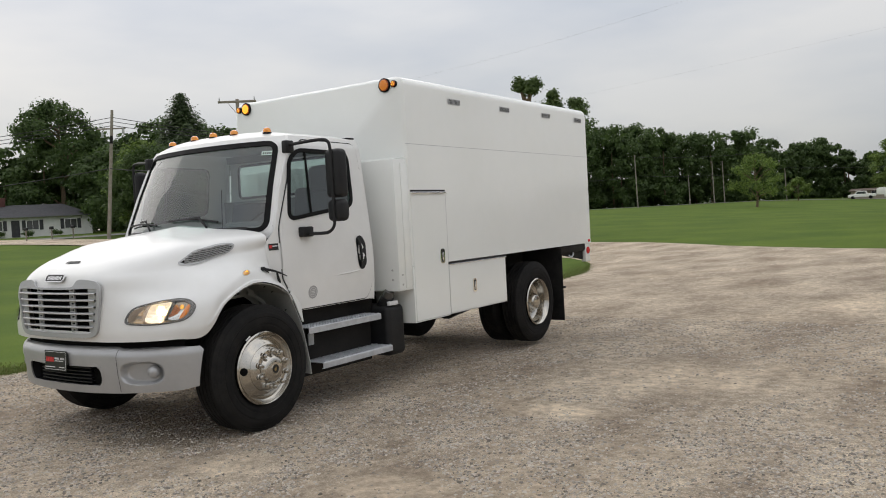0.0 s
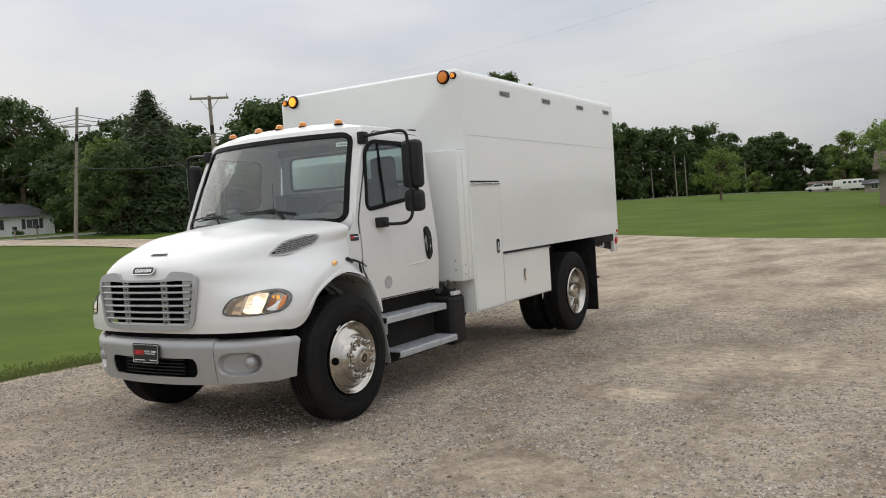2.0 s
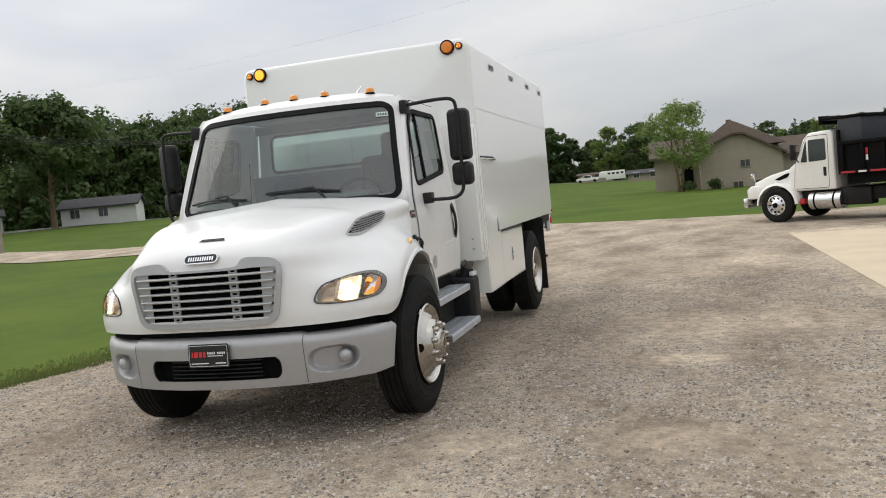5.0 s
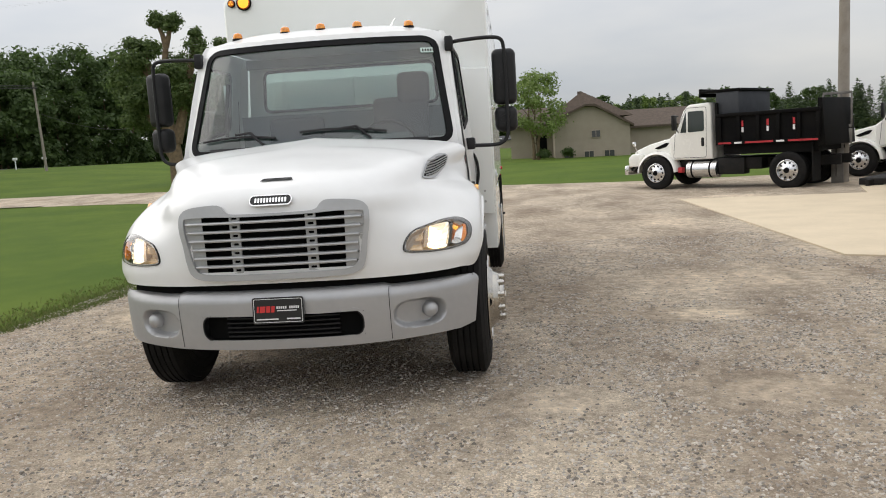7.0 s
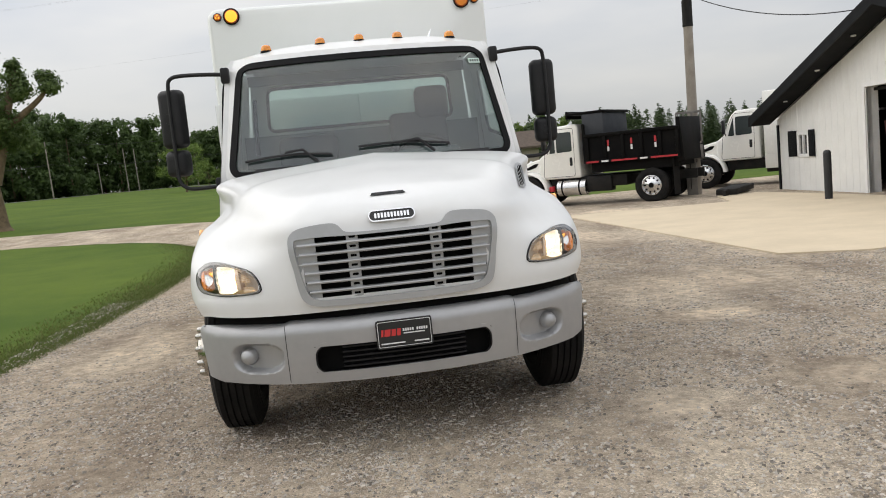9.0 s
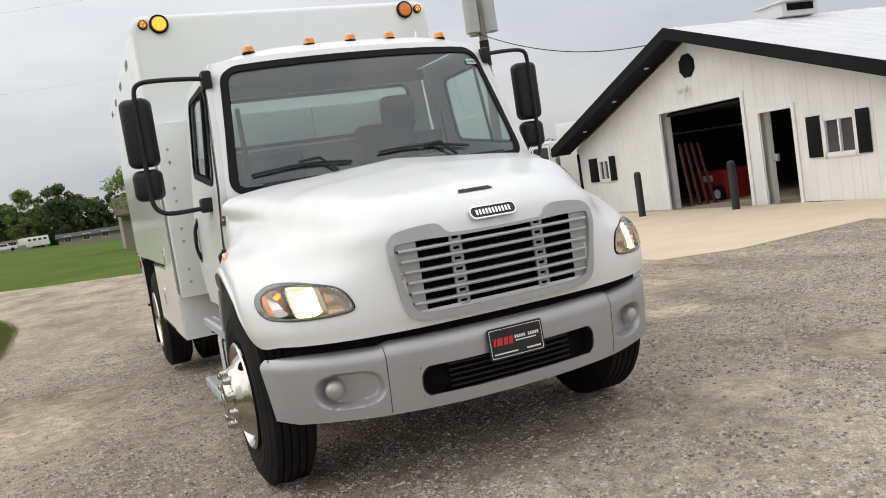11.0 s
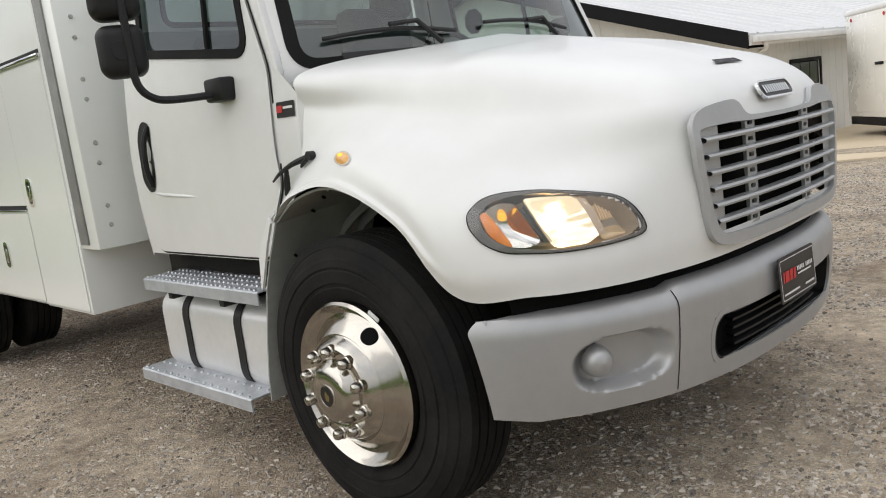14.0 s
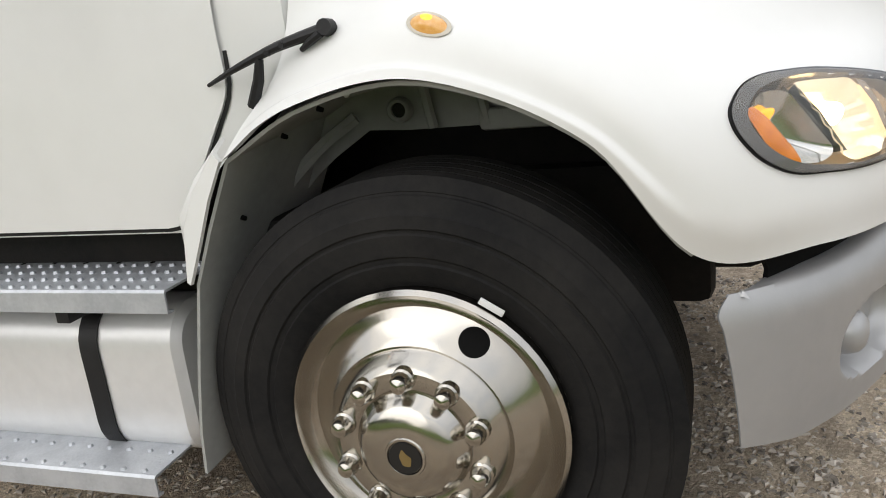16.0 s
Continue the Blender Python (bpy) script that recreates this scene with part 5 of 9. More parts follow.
        add_patch(t, lambda u, v, o: Vector((s * 1.15, u, v)), [(5.42, 1.05), (6.22, 0.93), (6.22, 1.16), (5.42, 1.16)], 0, 1)
        add_patch(t, lambda u, v, o: Vector((s * 0.6, u, v)), [(5.42, 0.75), (6.22, 0.80), (6.22, 1.16), (5.42, 1.16)], 0, 1)
        part("rear_sill", t, M_DARK, body)
        t = B()
        add_tube(t, smooth_line([(s * 1.17, 5.72, 1.02), (s * 1.18, 5.78, 0.995), (s * 1.17, 5.86, 1.03), (s * 1.17, 5.84, 1.08)], 4), 0.012, 8)
        part("tie_hook", t, M_ALU, body)
        # mud flap
        t = B()
        add_box(t, min(s * 0.62, s * 1.235), max(s * 0.62, s * 1.235), 5.36, 5.375, 0.17, 1.14, 0.004)
        part("mud_flap", t, M_RUBBER, body, "black rubber mud flap")
        t = B()
        add_box(t, min(s * 1.16, s * 1.26), max(s * 1.16, s * 1.26), 5.37, 5.40, 0.60, 0.63, 0.004)
        part("flap_marker", t, M_DARK, body)
        t = B()
        add_box(t, min(s * 0.60, s * 0.64), max(s * 0.60, s * 0.64), 3.9, 5.4, 0.95, 1.16)
        add_box(t, min(s * 0.62, s * 1.20), max(s * 0.62, s * 1.20), 3.89, 3.905, 0.75, 1.16)
        part("wheel_well_panel", t, M_DARK, body)
    # upper cab shield with its fold lines
    t = B()
    add_box(t, -1.19, 1.19, Y0 - 0.012, Y0 + 0.002, 2.26, 2.272, 0.003)
    part("front_fold", t, M_BOX, body)
    for x in (0.25,):
        t = B()
        add_box(t, x, x + 0.03, 5.0, 5.3, 3.10, 3.14, 0.006)
        part("roof_bracket", t, M_ALU, body)
    return body


def build_chassis(truck):
    t = B()
    for s in (1, -1):
        add_box(t, min(s * 0.36, s * 0.44), max(s * 0.36, s * 0.44), -0.85, 6.2, 0.62, 0.88)
    for y in (-0.5, 0.6, 1.8, 3.2, 4.2, 5.1, 6.1):
        add_box(t, -0.4, 0.4, y, y + 0.08, 0.66, 0.86)
    part("frame", t, M_DARK, truck, "black steel chassis frame")
    t = B()
    add_cyl(t, (-0.95, 0, 0.47), (0.95, 0, 0.47), 0.055, 0.055, 12)
    add_box(t, -0.4, 0.4, -0.55, 0.5, 0.48, 0.72, 0.04)
    part("front_axle", t, M_DARK, truck)
    t = B()
    add_cyl(t, (-0.7, 4.64, 0.51), (0.7, 4.64, 0.51), 0.10, 0.10, 16)
    add_cyl(t, (0, 4.35, 0.51), (0, 4.95, 0.51), 0.22, 0.16, 18)
    add_cyl(t, (0, 1.5, 0.62), (0, 4.4, 0.53), 0.045, 0.045, 12)
    part("rear_axle", t, M_DARK, truck)
    t = B()
    add_box(t, -0.34, 0.34, -0.7, 0.9, 0.55, 1.35, 0.06)
    part("engine", t, M_DARK, truck)
    t = B()
    add_box(t, -0.9, 0.9, 0.35, 1.75, 0.70, 0.885, 0.02)
    add_box(t, -0.7, 0.7, 2.1, 3.8, 0.66, 1.16, 0.02)
    part("underbody", t, M_DARK, truck)
    # steps on both sides
    for s in (1, -1):
        for z, y0, y1, x0, x1 in ((0.745 if s > 0 else 0.785, 0.60, 1.60, 0.80, 1.115), (0.425 if s > 0 else 0.338, 0.70, 1.69, 0.86, 1.165)):
            t = B()
            add_grid(t, [[Vector((s * x, y, h)) for x, h in ((x0, z + 0.045), (x0 + 0.001, z + 0.006), (x0 + 0.006, z), (x0 + 0.1, z), (x1 - 0.006, z), (x1, z - 0.006), (x1, z - 0.055), (x1 - 0.02, z - 0.057))] for y in (y0, y0 + 0.002, y1 - 0.002, y1)])
            thicken(t, 0.006)
            step = part("step", t, M_ALU, truck, "galvanised non-slip cab step")
            t = B()
            nx, ny = (6, 26) if z > 0.6 else (4, 16)
            for i in range(nx):
                for k in range(ny):
                    x, y = x0 + 0.03 + (x1 - x0 - 0.05) * i / (nx - 1), y0 + 0.03 + (y1 - y0 - 0.06) * k / (ny - 1) + (0.012 if i % 2 else 0)
                    add_cyl(t, (s * x, y, z - 0.001), (s * x, y, z + 0.007), 0.0095, 0.006, 6)
            part("grip_studs", t, M_ALU, step)["kind"] = "stuff"
            t = B()
            for k in range(9):
                y = y0 + 0.08 + (y1 - y0 - 0.16) * k / 8
                add_cyl(t, (s * (x0 + 0.11), y, z + 0.0005), (s * (x0 + 0.11), y, z + 0.0015), 0.007, 0.007, 8)
                add_cyl(t, (s * (x0 + 0.006), y, z + 0.025), (s * (x0 + 0.009), y, z + 0.025), 0.006, 0.006, 8)
            part("drain_holes", t, M_HOLE, step)["kind"] = "stuff"
    # right: fuel tank with straps
    t = B()
    sec = rounded(-0.86, 0.50, 0.36, 0.40, 0.10, 6)
    rows = [[Vector((x, y, z)) for x, z in sc] for y, sc in ((0.66, scaled(sec, -0.02)), (0.68, sec), (1.62, sec), (1.64, scaled(sec, -0.02)))]
    add_grid(t, rows, close=True)
    for row in (rows[0], rows[-1]):
        t.faces.new([t.verts.new(p) for p in row])
    tank = part("fuel_tank", t, M_TANK, truck, "brushed aluminium fuel tank")
    for y in (0.92, 1.38):
        t = B()
        so = scaled(sec, 0.006)
        add_grid(t, [[Vector((x, y + d, z)) for x, z in so] for d in (-0.028, 0.028)], close=True)
        part("strap", thicken(t, 0.004), M_BLACK, tank, "black tank strap")
        t = B()
        add_box(t, -1.10, -0.9, y - 0.02, y + 0.02, 0.695, 0.727, 0.004)
        part("step_bracket", t, M_BLACK, tank)
    # left: battery box and fluid tank
    t = B()
    add_box(t, 0.55, 0.93, 0.66, 1.66, 0.28, 0.72, 0.015)
    add_box(t, 0.93, 0.95, 0.75, 0.80, 0.60, 0.72)
    bb = part("battery_box", t, M_DARK, truck, "black battery box behind the steps")
    t = B()
    add_box(t, 0.95, 0.965, 0.74, 0.81, 0.56, 0.66, 0.004)
    part("box_latch", t, M_ALU, bb)
    t = B()
    add_box(t, 0.62, 1.12, 1.70, 1.98, 0.30, 0.80, 0.055, None, 4)
    add_cyl(t, (0.98, 1.80, 0.76), (1.05, 1.80, 0.88), 0.075, 0.065, 18)
    ft = part("fluid_tank", t, M_BLACK, truck, "black plastic fluid tank")
    t = B()
    add_cyl(t, (1.045, 1.80, 0.88), (1.075, 1.80, 0.935), 0.055, 0.05, 18)
    part("filler_cap", t, M_BEZEL, ft)
    t = B()
    add_box(t, 1.08, 1.125, 1.74, 1.87, 0.80, 0.84, 0.006, None)
    part("tank_label", t, M_PWHITE, ft, "white and orange label")


truck = thing("box_truck", "white conventional-cab truck with a tall white chip body, parked on gravel", "truck")
build_hood(truck)
build_grille(truck)
build_bumper(truck)
build_cab(truck)
build_box(truck)
build_chassis(truck)
for s in (1, -1):
    front_wheel(truck, s)
    rear_wheels(truck, s)


# ---- ground, lot, concrete ----
M_GRASS = material("lawn", (0.060, 0.102, 0.013), 0.95, color2=(0.100, 0.143, 0.022), scale=0.22, bump=0.7, bump_scale=55, spec=0.1)
M_CONC = material("concrete", (0.63, 0.525, 0.375), 0.85, color2=(0.57, 0.475, 0.34), scale=1.2, bump=0.1, bump_scale=60)
M_WALL = material("white_steel_siding", (0.74, 0.74, 0.72), 0.55, color2=(0.68, 0.68, 0.66), scale=1.5)
M_ROOF = material("white_steel_roof", (0.66, 0.66, 0.665), 0.45, color2=(0.60, 0.605, 0.61), scale=1)
M_BTRIM = material("black_steel_trim", (0.006, 0.0065, 0.008), 0.55, scale=3, spec=0.15)
M_WTRIM = material("white_trim", (0.76, 0.76, 0.75), 0.5, scale=3)


SANDY = [(3.5, 3.2, 1.35, 1.0), (4.2, 10.2, 0.7, 2.6), (3.0, 1.5, 0.5, 0.3), (2.9, -0.7, 0.5, 0.35), (1.6, -0.8, 0.4, 0.3), (-2.4, 3.5, 0.7, 1.4), (6.8, 15.5, 1.6, 1.2)]

# bare brown earth with few stones; western two also darken for truck's shade
EARTH_SHADE = [(-2.3, -0.6, 1.3, 2.6), (-2.2, 3.4, 1.0, 3.0), (4.7, 4.6, 0.9, 1.6), (2.6, 1.6, 0.9, 0.7)]


def gravel_material():
    m = bpy.data.materials.new("crushed_gravel")
    m.use_nodes = True
    n, l = m.node_tree.nodes, m.node_tree.links
    b = n["Principled BSDF"]
    b.inputs["Roughness"].default_value = 0.95
    b.inputs["Specular IOR Level"].default_value = 0.15
    tc = n.new("ShaderNodeTexCoord")
    big, mid, vor, vor2 = n.new("ShaderNodeTexNoise"), n.new("ShaderNodeTexNoise"), n.new("ShaderNodeTexVoronoi"), n.new("ShaderNodeTexVoronoi")
    big.inputs["Scale"].default_value, big.inputs["Detail"].default_value = 0.42, 8
    mid.inputs["Scale"].default_value, mid.inputs["Detail"].default_value = 2.2, 8
    vor.inputs["Scale"].default_value, vor2.inputs["Scale"].default_value = 105, 240
    for t in (big, mid, vor, vor2):
        l.new(tc.outputs["Object"], t.inputs["Vector"])
    mix = n.new("ShaderNodeMath")
    mix.operation = "MULTIPLY_ADD"
    mix.inputs[1].default_value = 0.55
    l.new(mid.outputs["Fac"], mix.inputs[0])
    l.new(big.outputs["Fac"], mix.inputs[2])
    patch = n.new("ShaderNodeValToRGB")
    patch.color_ramp.elements[0].position, patch.color_ramp.elements[1].position = 0.74, 0.98
    patch.color_ramp.elements[1].color = (0.85, 0.85, 0.85, 1)
    l.new(mix.outputs[0], patch.inputs["Fac"])
    # pale sandy places where the stones are worn away
    worn = None
    for px, py, rx, ry in SANDY:
        off, leng, mr, mxn = n.new("ShaderNodeVectorMath"), n.new("ShaderNodeVectorMath"), n.new("ShaderNodeMapRange"), n.new("ShaderNodeMath")
        off.operation, leng.operation, mxn.operation = "MULTIPLY_ADD", "LENGTH", "MAXIMUM"
        off.inputs[1].default_value, off.inputs[2].default_value = (1 / rx, 1 / ry, 0), (-px / rx, -py / ry, 0)
        wob = n.new("ShaderNodeMath")
        wob.operation, wob.inputs[1].default_value = "MULTIPLY_ADD", 1.5
        l.new(tc.outputs["Object"], off.inputs[0])
        l.new(off.outputs["Vector"], leng.inputs[0])
        l.new(mid.outputs["Fac"], wob.inputs[0])
        l.new(leng.outputs["Value"], wob.inputs[2])
        mr.inputs["From Min"].default_value, mr.inputs["From Max"].default_value = 1.2, 2.0
        mr.inputs["To Min"].default_value, mr.inputs["To Max"].default_value = 0.92, 0.0
        l.new(wob.outputs[0], mr.inputs["Value"])
        if worn:
            l.new(worn, mxn.inputs[0])
        l.new(mr.outputs["Result"], mxn.inputs[1])
        worn = mxn.outputs[0]
    earth_shade = patch.outputs["Color"]
    for px, py, rx, ry in EARTH_SHADE:
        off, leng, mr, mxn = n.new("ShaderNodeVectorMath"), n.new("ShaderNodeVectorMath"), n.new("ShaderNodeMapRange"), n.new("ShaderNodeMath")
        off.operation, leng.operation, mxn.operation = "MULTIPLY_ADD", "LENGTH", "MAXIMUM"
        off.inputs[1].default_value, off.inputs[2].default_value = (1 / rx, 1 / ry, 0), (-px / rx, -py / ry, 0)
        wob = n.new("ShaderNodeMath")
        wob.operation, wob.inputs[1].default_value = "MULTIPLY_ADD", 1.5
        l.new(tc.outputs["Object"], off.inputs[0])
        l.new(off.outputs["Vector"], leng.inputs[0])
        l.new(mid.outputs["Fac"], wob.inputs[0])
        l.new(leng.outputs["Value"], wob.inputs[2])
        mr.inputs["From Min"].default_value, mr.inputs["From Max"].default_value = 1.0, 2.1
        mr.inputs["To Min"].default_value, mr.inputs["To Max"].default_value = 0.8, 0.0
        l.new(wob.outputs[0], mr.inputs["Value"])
        l.new(earth_shade, mxn.inputs[0])
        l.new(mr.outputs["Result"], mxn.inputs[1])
        earth_shade = mxn.outputs[0]
    stone = n.new("ShaderNodeValToRGB")
    stone.color_ramp.elements[0].color, stone.color_ramp.elements[1].color = (0.11, 0.094, 0.079, 1), (0.76, 0.69, 0.605, 1)
    e = stone.color_ramp.elements.new(0.55)
    e.color = (0.30, 0.26, 0.218, 1)
    sep = n.new("ShaderNodeSeparateColor")
    l.new(vor.outputs["Color"], sep.inputs["Color"])
    l.new(sep.outputs["Red"], stone.inputs["Fac"])
    # packed fines with their own faint grit
    grit, fines = n.new("ShaderNodeTexNoise"), n.new("ShaderNodeValToRGB")
    grit.inputs["Scale"].default_value, grit.inputs["Detail"].default_value = 26, 9
    grit.inputs["Roughness"].default_value = 0.75
    l.new(tc.outputs["Object"], grit.inputs["Vector"])
    fines.color_ramp.elements[0].position, fines.color_ramp.elements[0].color = 0.30, (0.56, 0.475, 0.375, 1)
    fines.color_ramp.elements[1].position, fines.color_ramp.elements[1].color = 0.68, (0.80, 0.71, 0.585, 1)
    l.new(grit.outputs["Fac"], fines.inputs["Fac"])
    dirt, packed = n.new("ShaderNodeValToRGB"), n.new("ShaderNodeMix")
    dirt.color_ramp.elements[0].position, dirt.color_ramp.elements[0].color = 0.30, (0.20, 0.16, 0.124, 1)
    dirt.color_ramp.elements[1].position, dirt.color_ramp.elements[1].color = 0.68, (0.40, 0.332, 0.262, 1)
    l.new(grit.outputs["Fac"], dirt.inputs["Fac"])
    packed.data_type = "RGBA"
    l.new(earth_shade, packed.inputs["Factor"])
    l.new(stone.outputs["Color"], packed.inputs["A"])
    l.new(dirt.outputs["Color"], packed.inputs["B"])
    fine = n.new("ShaderNodeMix")
    fine.data_type = "RGBA"
    l.new(worn, fine.inputs["Factor"])
    l.new(packed.outputs["Result"], fine.inputs["A"])
    l.new(fines.outputs["Color"], fine.inputs["B"])
    # browner and greyer drifts across the lot, drawn out along the wheel tracks
    drift, dmap, dramp, tone = n.new("ShaderNodeTexNoise"), n.new("ShaderNodeMapping"), n.new("ShaderNodeValToRGB"), n.new("ShaderNodeMix")
    dmap.inputs["Scale"].default_value = (1.0, 0.45, 1.0)
    dmap.inputs["Rotation"].default_value = (0, 0, radians(18))
    drift.inputs["Scale"].default_value, drift.inputs["Detail"].default_value = 0.85, 7
    drift.inputs["Roughness"].default_value = 0.62
    l.new(tc.outputs["Object"], dmap.inputs["Vector"])
    l.new(dmap.outputs["Vector"], drift.inputs["Vector"])
    l.new(drift.outputs["Fac"], dramp.inputs["Fac"])
    dramp.color_ramp.elements[0].position, dramp.color_ramp.elements[0].color = 0.34, (0.66, 0.61, 0.575, 1)
    dramp.color_ramp.elements[1].position, dramp.color_ramp.elements[1].color = 0.64, (1.22, 1.19, 1.14, 1)
    tone.data_type, tone.blend_type = "RGBA", "MULTIPLY"
    tone.inputs["Factor"].default_value = 1.0
    l.new(fine.outputs["Result"], tone.inputs["A"])
    l.new(dramp.outputs["Color"], tone.inputs["B"])
    # stones gathered in hand-sized clumps between finer grit
    clump, cramp, heap = n.new("ShaderNodeTexNoise"), n.new("ShaderNodeValToRGB"), n.new("ShaderNodeMix")
    clump.inputs["Scale"].default_value, clump.inputs["Detail"].default_value = 9.0, 6
    clump.inputs["Roughness"].default_value = 0.7
    l.new(tc.outputs["Object"], clump.inputs["Vector"])
    l.new(clump.outputs["Fac"], cramp.inputs["Fac"])
    cramp.color_ramp.elements[0].position, cramp.color_ramp.elements[0].color = 0.36, (0.72, 0.70, 0.68, 1)
    cramp.color_ramp.elements[1].position, cramp.color_ramp.elements[1].color = 0.62, (1.22, 1.22, 1.20, 1)
    heap.data_type, heap.blend_type = "RGBA", "MULTIPLY"
    heap.inputs["Factor"].default_value = 1.0
    l.new(tone.outputs["Result"], heap.inputs["A"])
    l.new(cramp.outputs["Color"], heap.inputs["B"])
    l.new(heap.outputs["Result"], b.inputs["Base Color"])
    add = n.new("ShaderNodeMath")
    add.operation = "ADD"
    l.new(vor.outputs["Distance"], add.inputs[0])
    l.new(vor2.outputs["Distance"], add.inputs[1])
    bump = n.new("ShaderNodeBump")
    bump.invert = True
    bump.inputs["Strength"].default_value, bump.inputs["Distance"].default_value = 0.9, 0.010
    l.new(add.outputs[0], bump.inputs["Height"])
    l.new(bump.outputs["Normal"], b.inputs["Normal"])
    return m


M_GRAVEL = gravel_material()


def spread(a, b, n, power=1.0):
    return [a + (b - a) * (k / n) ** power for k in range(n + 1)]


def ground_sheet():
    xs = [-x for x in reversed(spread(30, 2500, 26, 2.6))][:-1] + spread(-30, 30, 40) + spread(30, 2500, 26, 2.6)[1:]
    ys = [-x for x in reversed(spread(30, 2500, 20, 2.6))][:-1] + spread(-30, 60, 60) + spread(60, 2500, 28, 2.4)[1:]
    bm = B()
    add_grid(bm, [[Vector((x, y, ground_z(x, y) - 0.012)) for y in ys] for x in xs])
    return solo("ground", bm, M_GRASS, "mown green grass field reaching the far trees", "grass", "structure")


ground_sheet()

# the lot: edge against the lawn on its west, flaring into a lane, and the field edge on its north
WEST_EDGE = [(-3.7, -40), (-3.8, -14), (-4.0, -4), (-4.1, 0.6), (-3.75, 2.4), (-3.45, 5), (-3.3, 9), (-3.35, 13), (-3.6, 15.5), (-4.3, 18.5), (-6.8, 23.4), (-11.5, 27.6), (-16, 29.2), (-23, 29.6), (-34, 29.3), (-46, 30.6), (-66, 32), (-80, 33)]
NORTH_EDGE = [(60, 14), (36, 20), (20, 24), (8.4, 24.6), (2.7, 26.8), (-3.0, 30.5), (-8, 34.6), (-13, 36.5), (-20, 36.8), (-28, 36.0), (-36, 35.0), (-50, 36.8), (-66, 38.2), (-80, 39.5)]


def smooth2(pts, n=8):
    return [(p.x, p.y) for p in smooth_line([(x, y, 0) for x, y in pts], n)]


def gravel_lot():
    bm = B()
    we, ne = smooth2(WEST_EDGE, 14), smooth2(NORTH_EDGE, 14)

    def at(line, t):
        d = [0.0]
        for a, b in zip(line, line[1:]):
            d.append(d[-1] + math.hypot(b[0] - a[0], b[1] - a[1]))
        want = t * d[-1]
        for i in range(len(line) - 1):
            if d[i + 1] >= want:
                u = (want - d[i]) / max(1e-9, d[i + 1] - d[i])
                return line[i][0] + (line[i + 1][0] - line[i][0]) * u, line[i][1] + (line[i + 1][1] - line[i][1]) * u
        return line[-1]

    # boundary walked as: west edge outwards, back along the north edge
    corner = [(60, -40)]
    poly = we + ne[::-1] + corner
    rng = random.Random(3)
    pts = []
    for i, (x, y) in enumerate(poly):
        j = 0.0 if abs(x) > 40 or y < -20 else 0.05
        pts.append(Vector((x + rng.uniform(-j, j), y + rng.uniform(-j, j), 0)))
    vs = [bm.verts.new(p) for p in pts]
    f = bm.faces.new(vs)
    bmesh.ops.triangulate(bm, faces=[f])
    for axis, lo, hi, st in ((0, -168, 58, 2.0), (1, -20, 80, 2.0)):
        c = lo
        while c <= hi:
            co, no = [0, 0, 0], [0, 0, 0]
            co[axis], no[axis] = c, 1
            bmesh.ops.bisect_plane(bm, geom=bm.verts[:] + bm.edges[:] + bm.faces[:], plane_co=co, plane_no=no)
            c += st
    for v in bm.verts:
        v.co.z = ground_z(v.co.x, v.co.y) + (0.03 if v.co.x < -20 else 0)
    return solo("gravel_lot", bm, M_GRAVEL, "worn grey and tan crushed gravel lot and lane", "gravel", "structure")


gravel_lot()


def concrete_pad():
    bm = B()
    out = [(5.34, 4.50), (5.52, 15.2), (9.6, 14.1), (10.4, 16.5), (11.70, 16.5), (11.70, 4.47), (32, 4.47), (32, -9), (11.2, -3.5), (9.35, 1.6), (8.95, 2.7), (8.9, 4.0), (6.25, 3.95)]
    top = [bm.verts.new((x, y, ground_z(x, y) + 0.02)) for x, y in out]
    bot = [bm.verts.new((x, y, ground_z(x, y) - 0.15)) for x, y in out]
    bm.faces.new(top)
    for i in range(len(out)):
        bm.faces.new((top[i - 1], top[i], bot[i], bot[i - 1]))
    return solo("concrete_pad", bm, M_CONC, "pale tan concrete pad before the workshop", "pavement", "structure", smooth=False)


concrete_pad()


def strip(bm, line, width, lift):
    """A road strip along a plan line, laid on the ground."""
    pts = [Vector((x, y, 0)) for x, y in smooth2(line, 10)]
    rows = []
    for i, p in enumerate(pts):
        d = (pts[min(i + 1, len(pts) - 1)] - pts[max(i - 1, 0)]).normalized()
        n = Vector((-d.y, d.x, 0))
        row = []
        for k in range(5):
            q = p + n * width * (k / 4 - 0.5)
            row.append(Vector((q.x, q.y, ground_z(q.x, q.y) + lift)))
        rows.append(row)
    return add_grid(bm, rows)


M_ASPH = material("old_asphalt", (0.16, 0.16, 0.155), 0.9, color2=(0.20, 0.195, 0.19), scale=0.6, bump=0.2, bump_scale=30)
solo("road", strip(B(), [(-95, -120), (-84, -40), (-74, 30), (-62, 72), (-62, 112), (-50, 152), (-14, 186), (60, 200), (200, 215)], 6.5, 0.03), M_ASPH, "grey asphalt country road before the woods", "road", "structure")

# ---- workshop ----
SHOP = Matrix.Translation((11.42, 4.31, -0.08)) @ Matrix.Rotation(radians(-5.1), 4, "Z")   # local y runs along the gable wall, x into the building
M_SOFFIT = material("black_soffit", (0.006, 0.0065, 0.0075), 0.7, scale=3, spec=0.15)
M_WIN = material("dark_window_glass", (0.07, 0.073, 0.075), 0.08, scale=3)
# near-black: the unlit interior's shade is put into this colour
M_INNER = material("workshop_lining_shade", (0.03, 0.027, 0.025), 0.9, scale=2)
SW, SRIDGE, SLEN = 12.6, 6.55, 24.0
SZ = -0.32


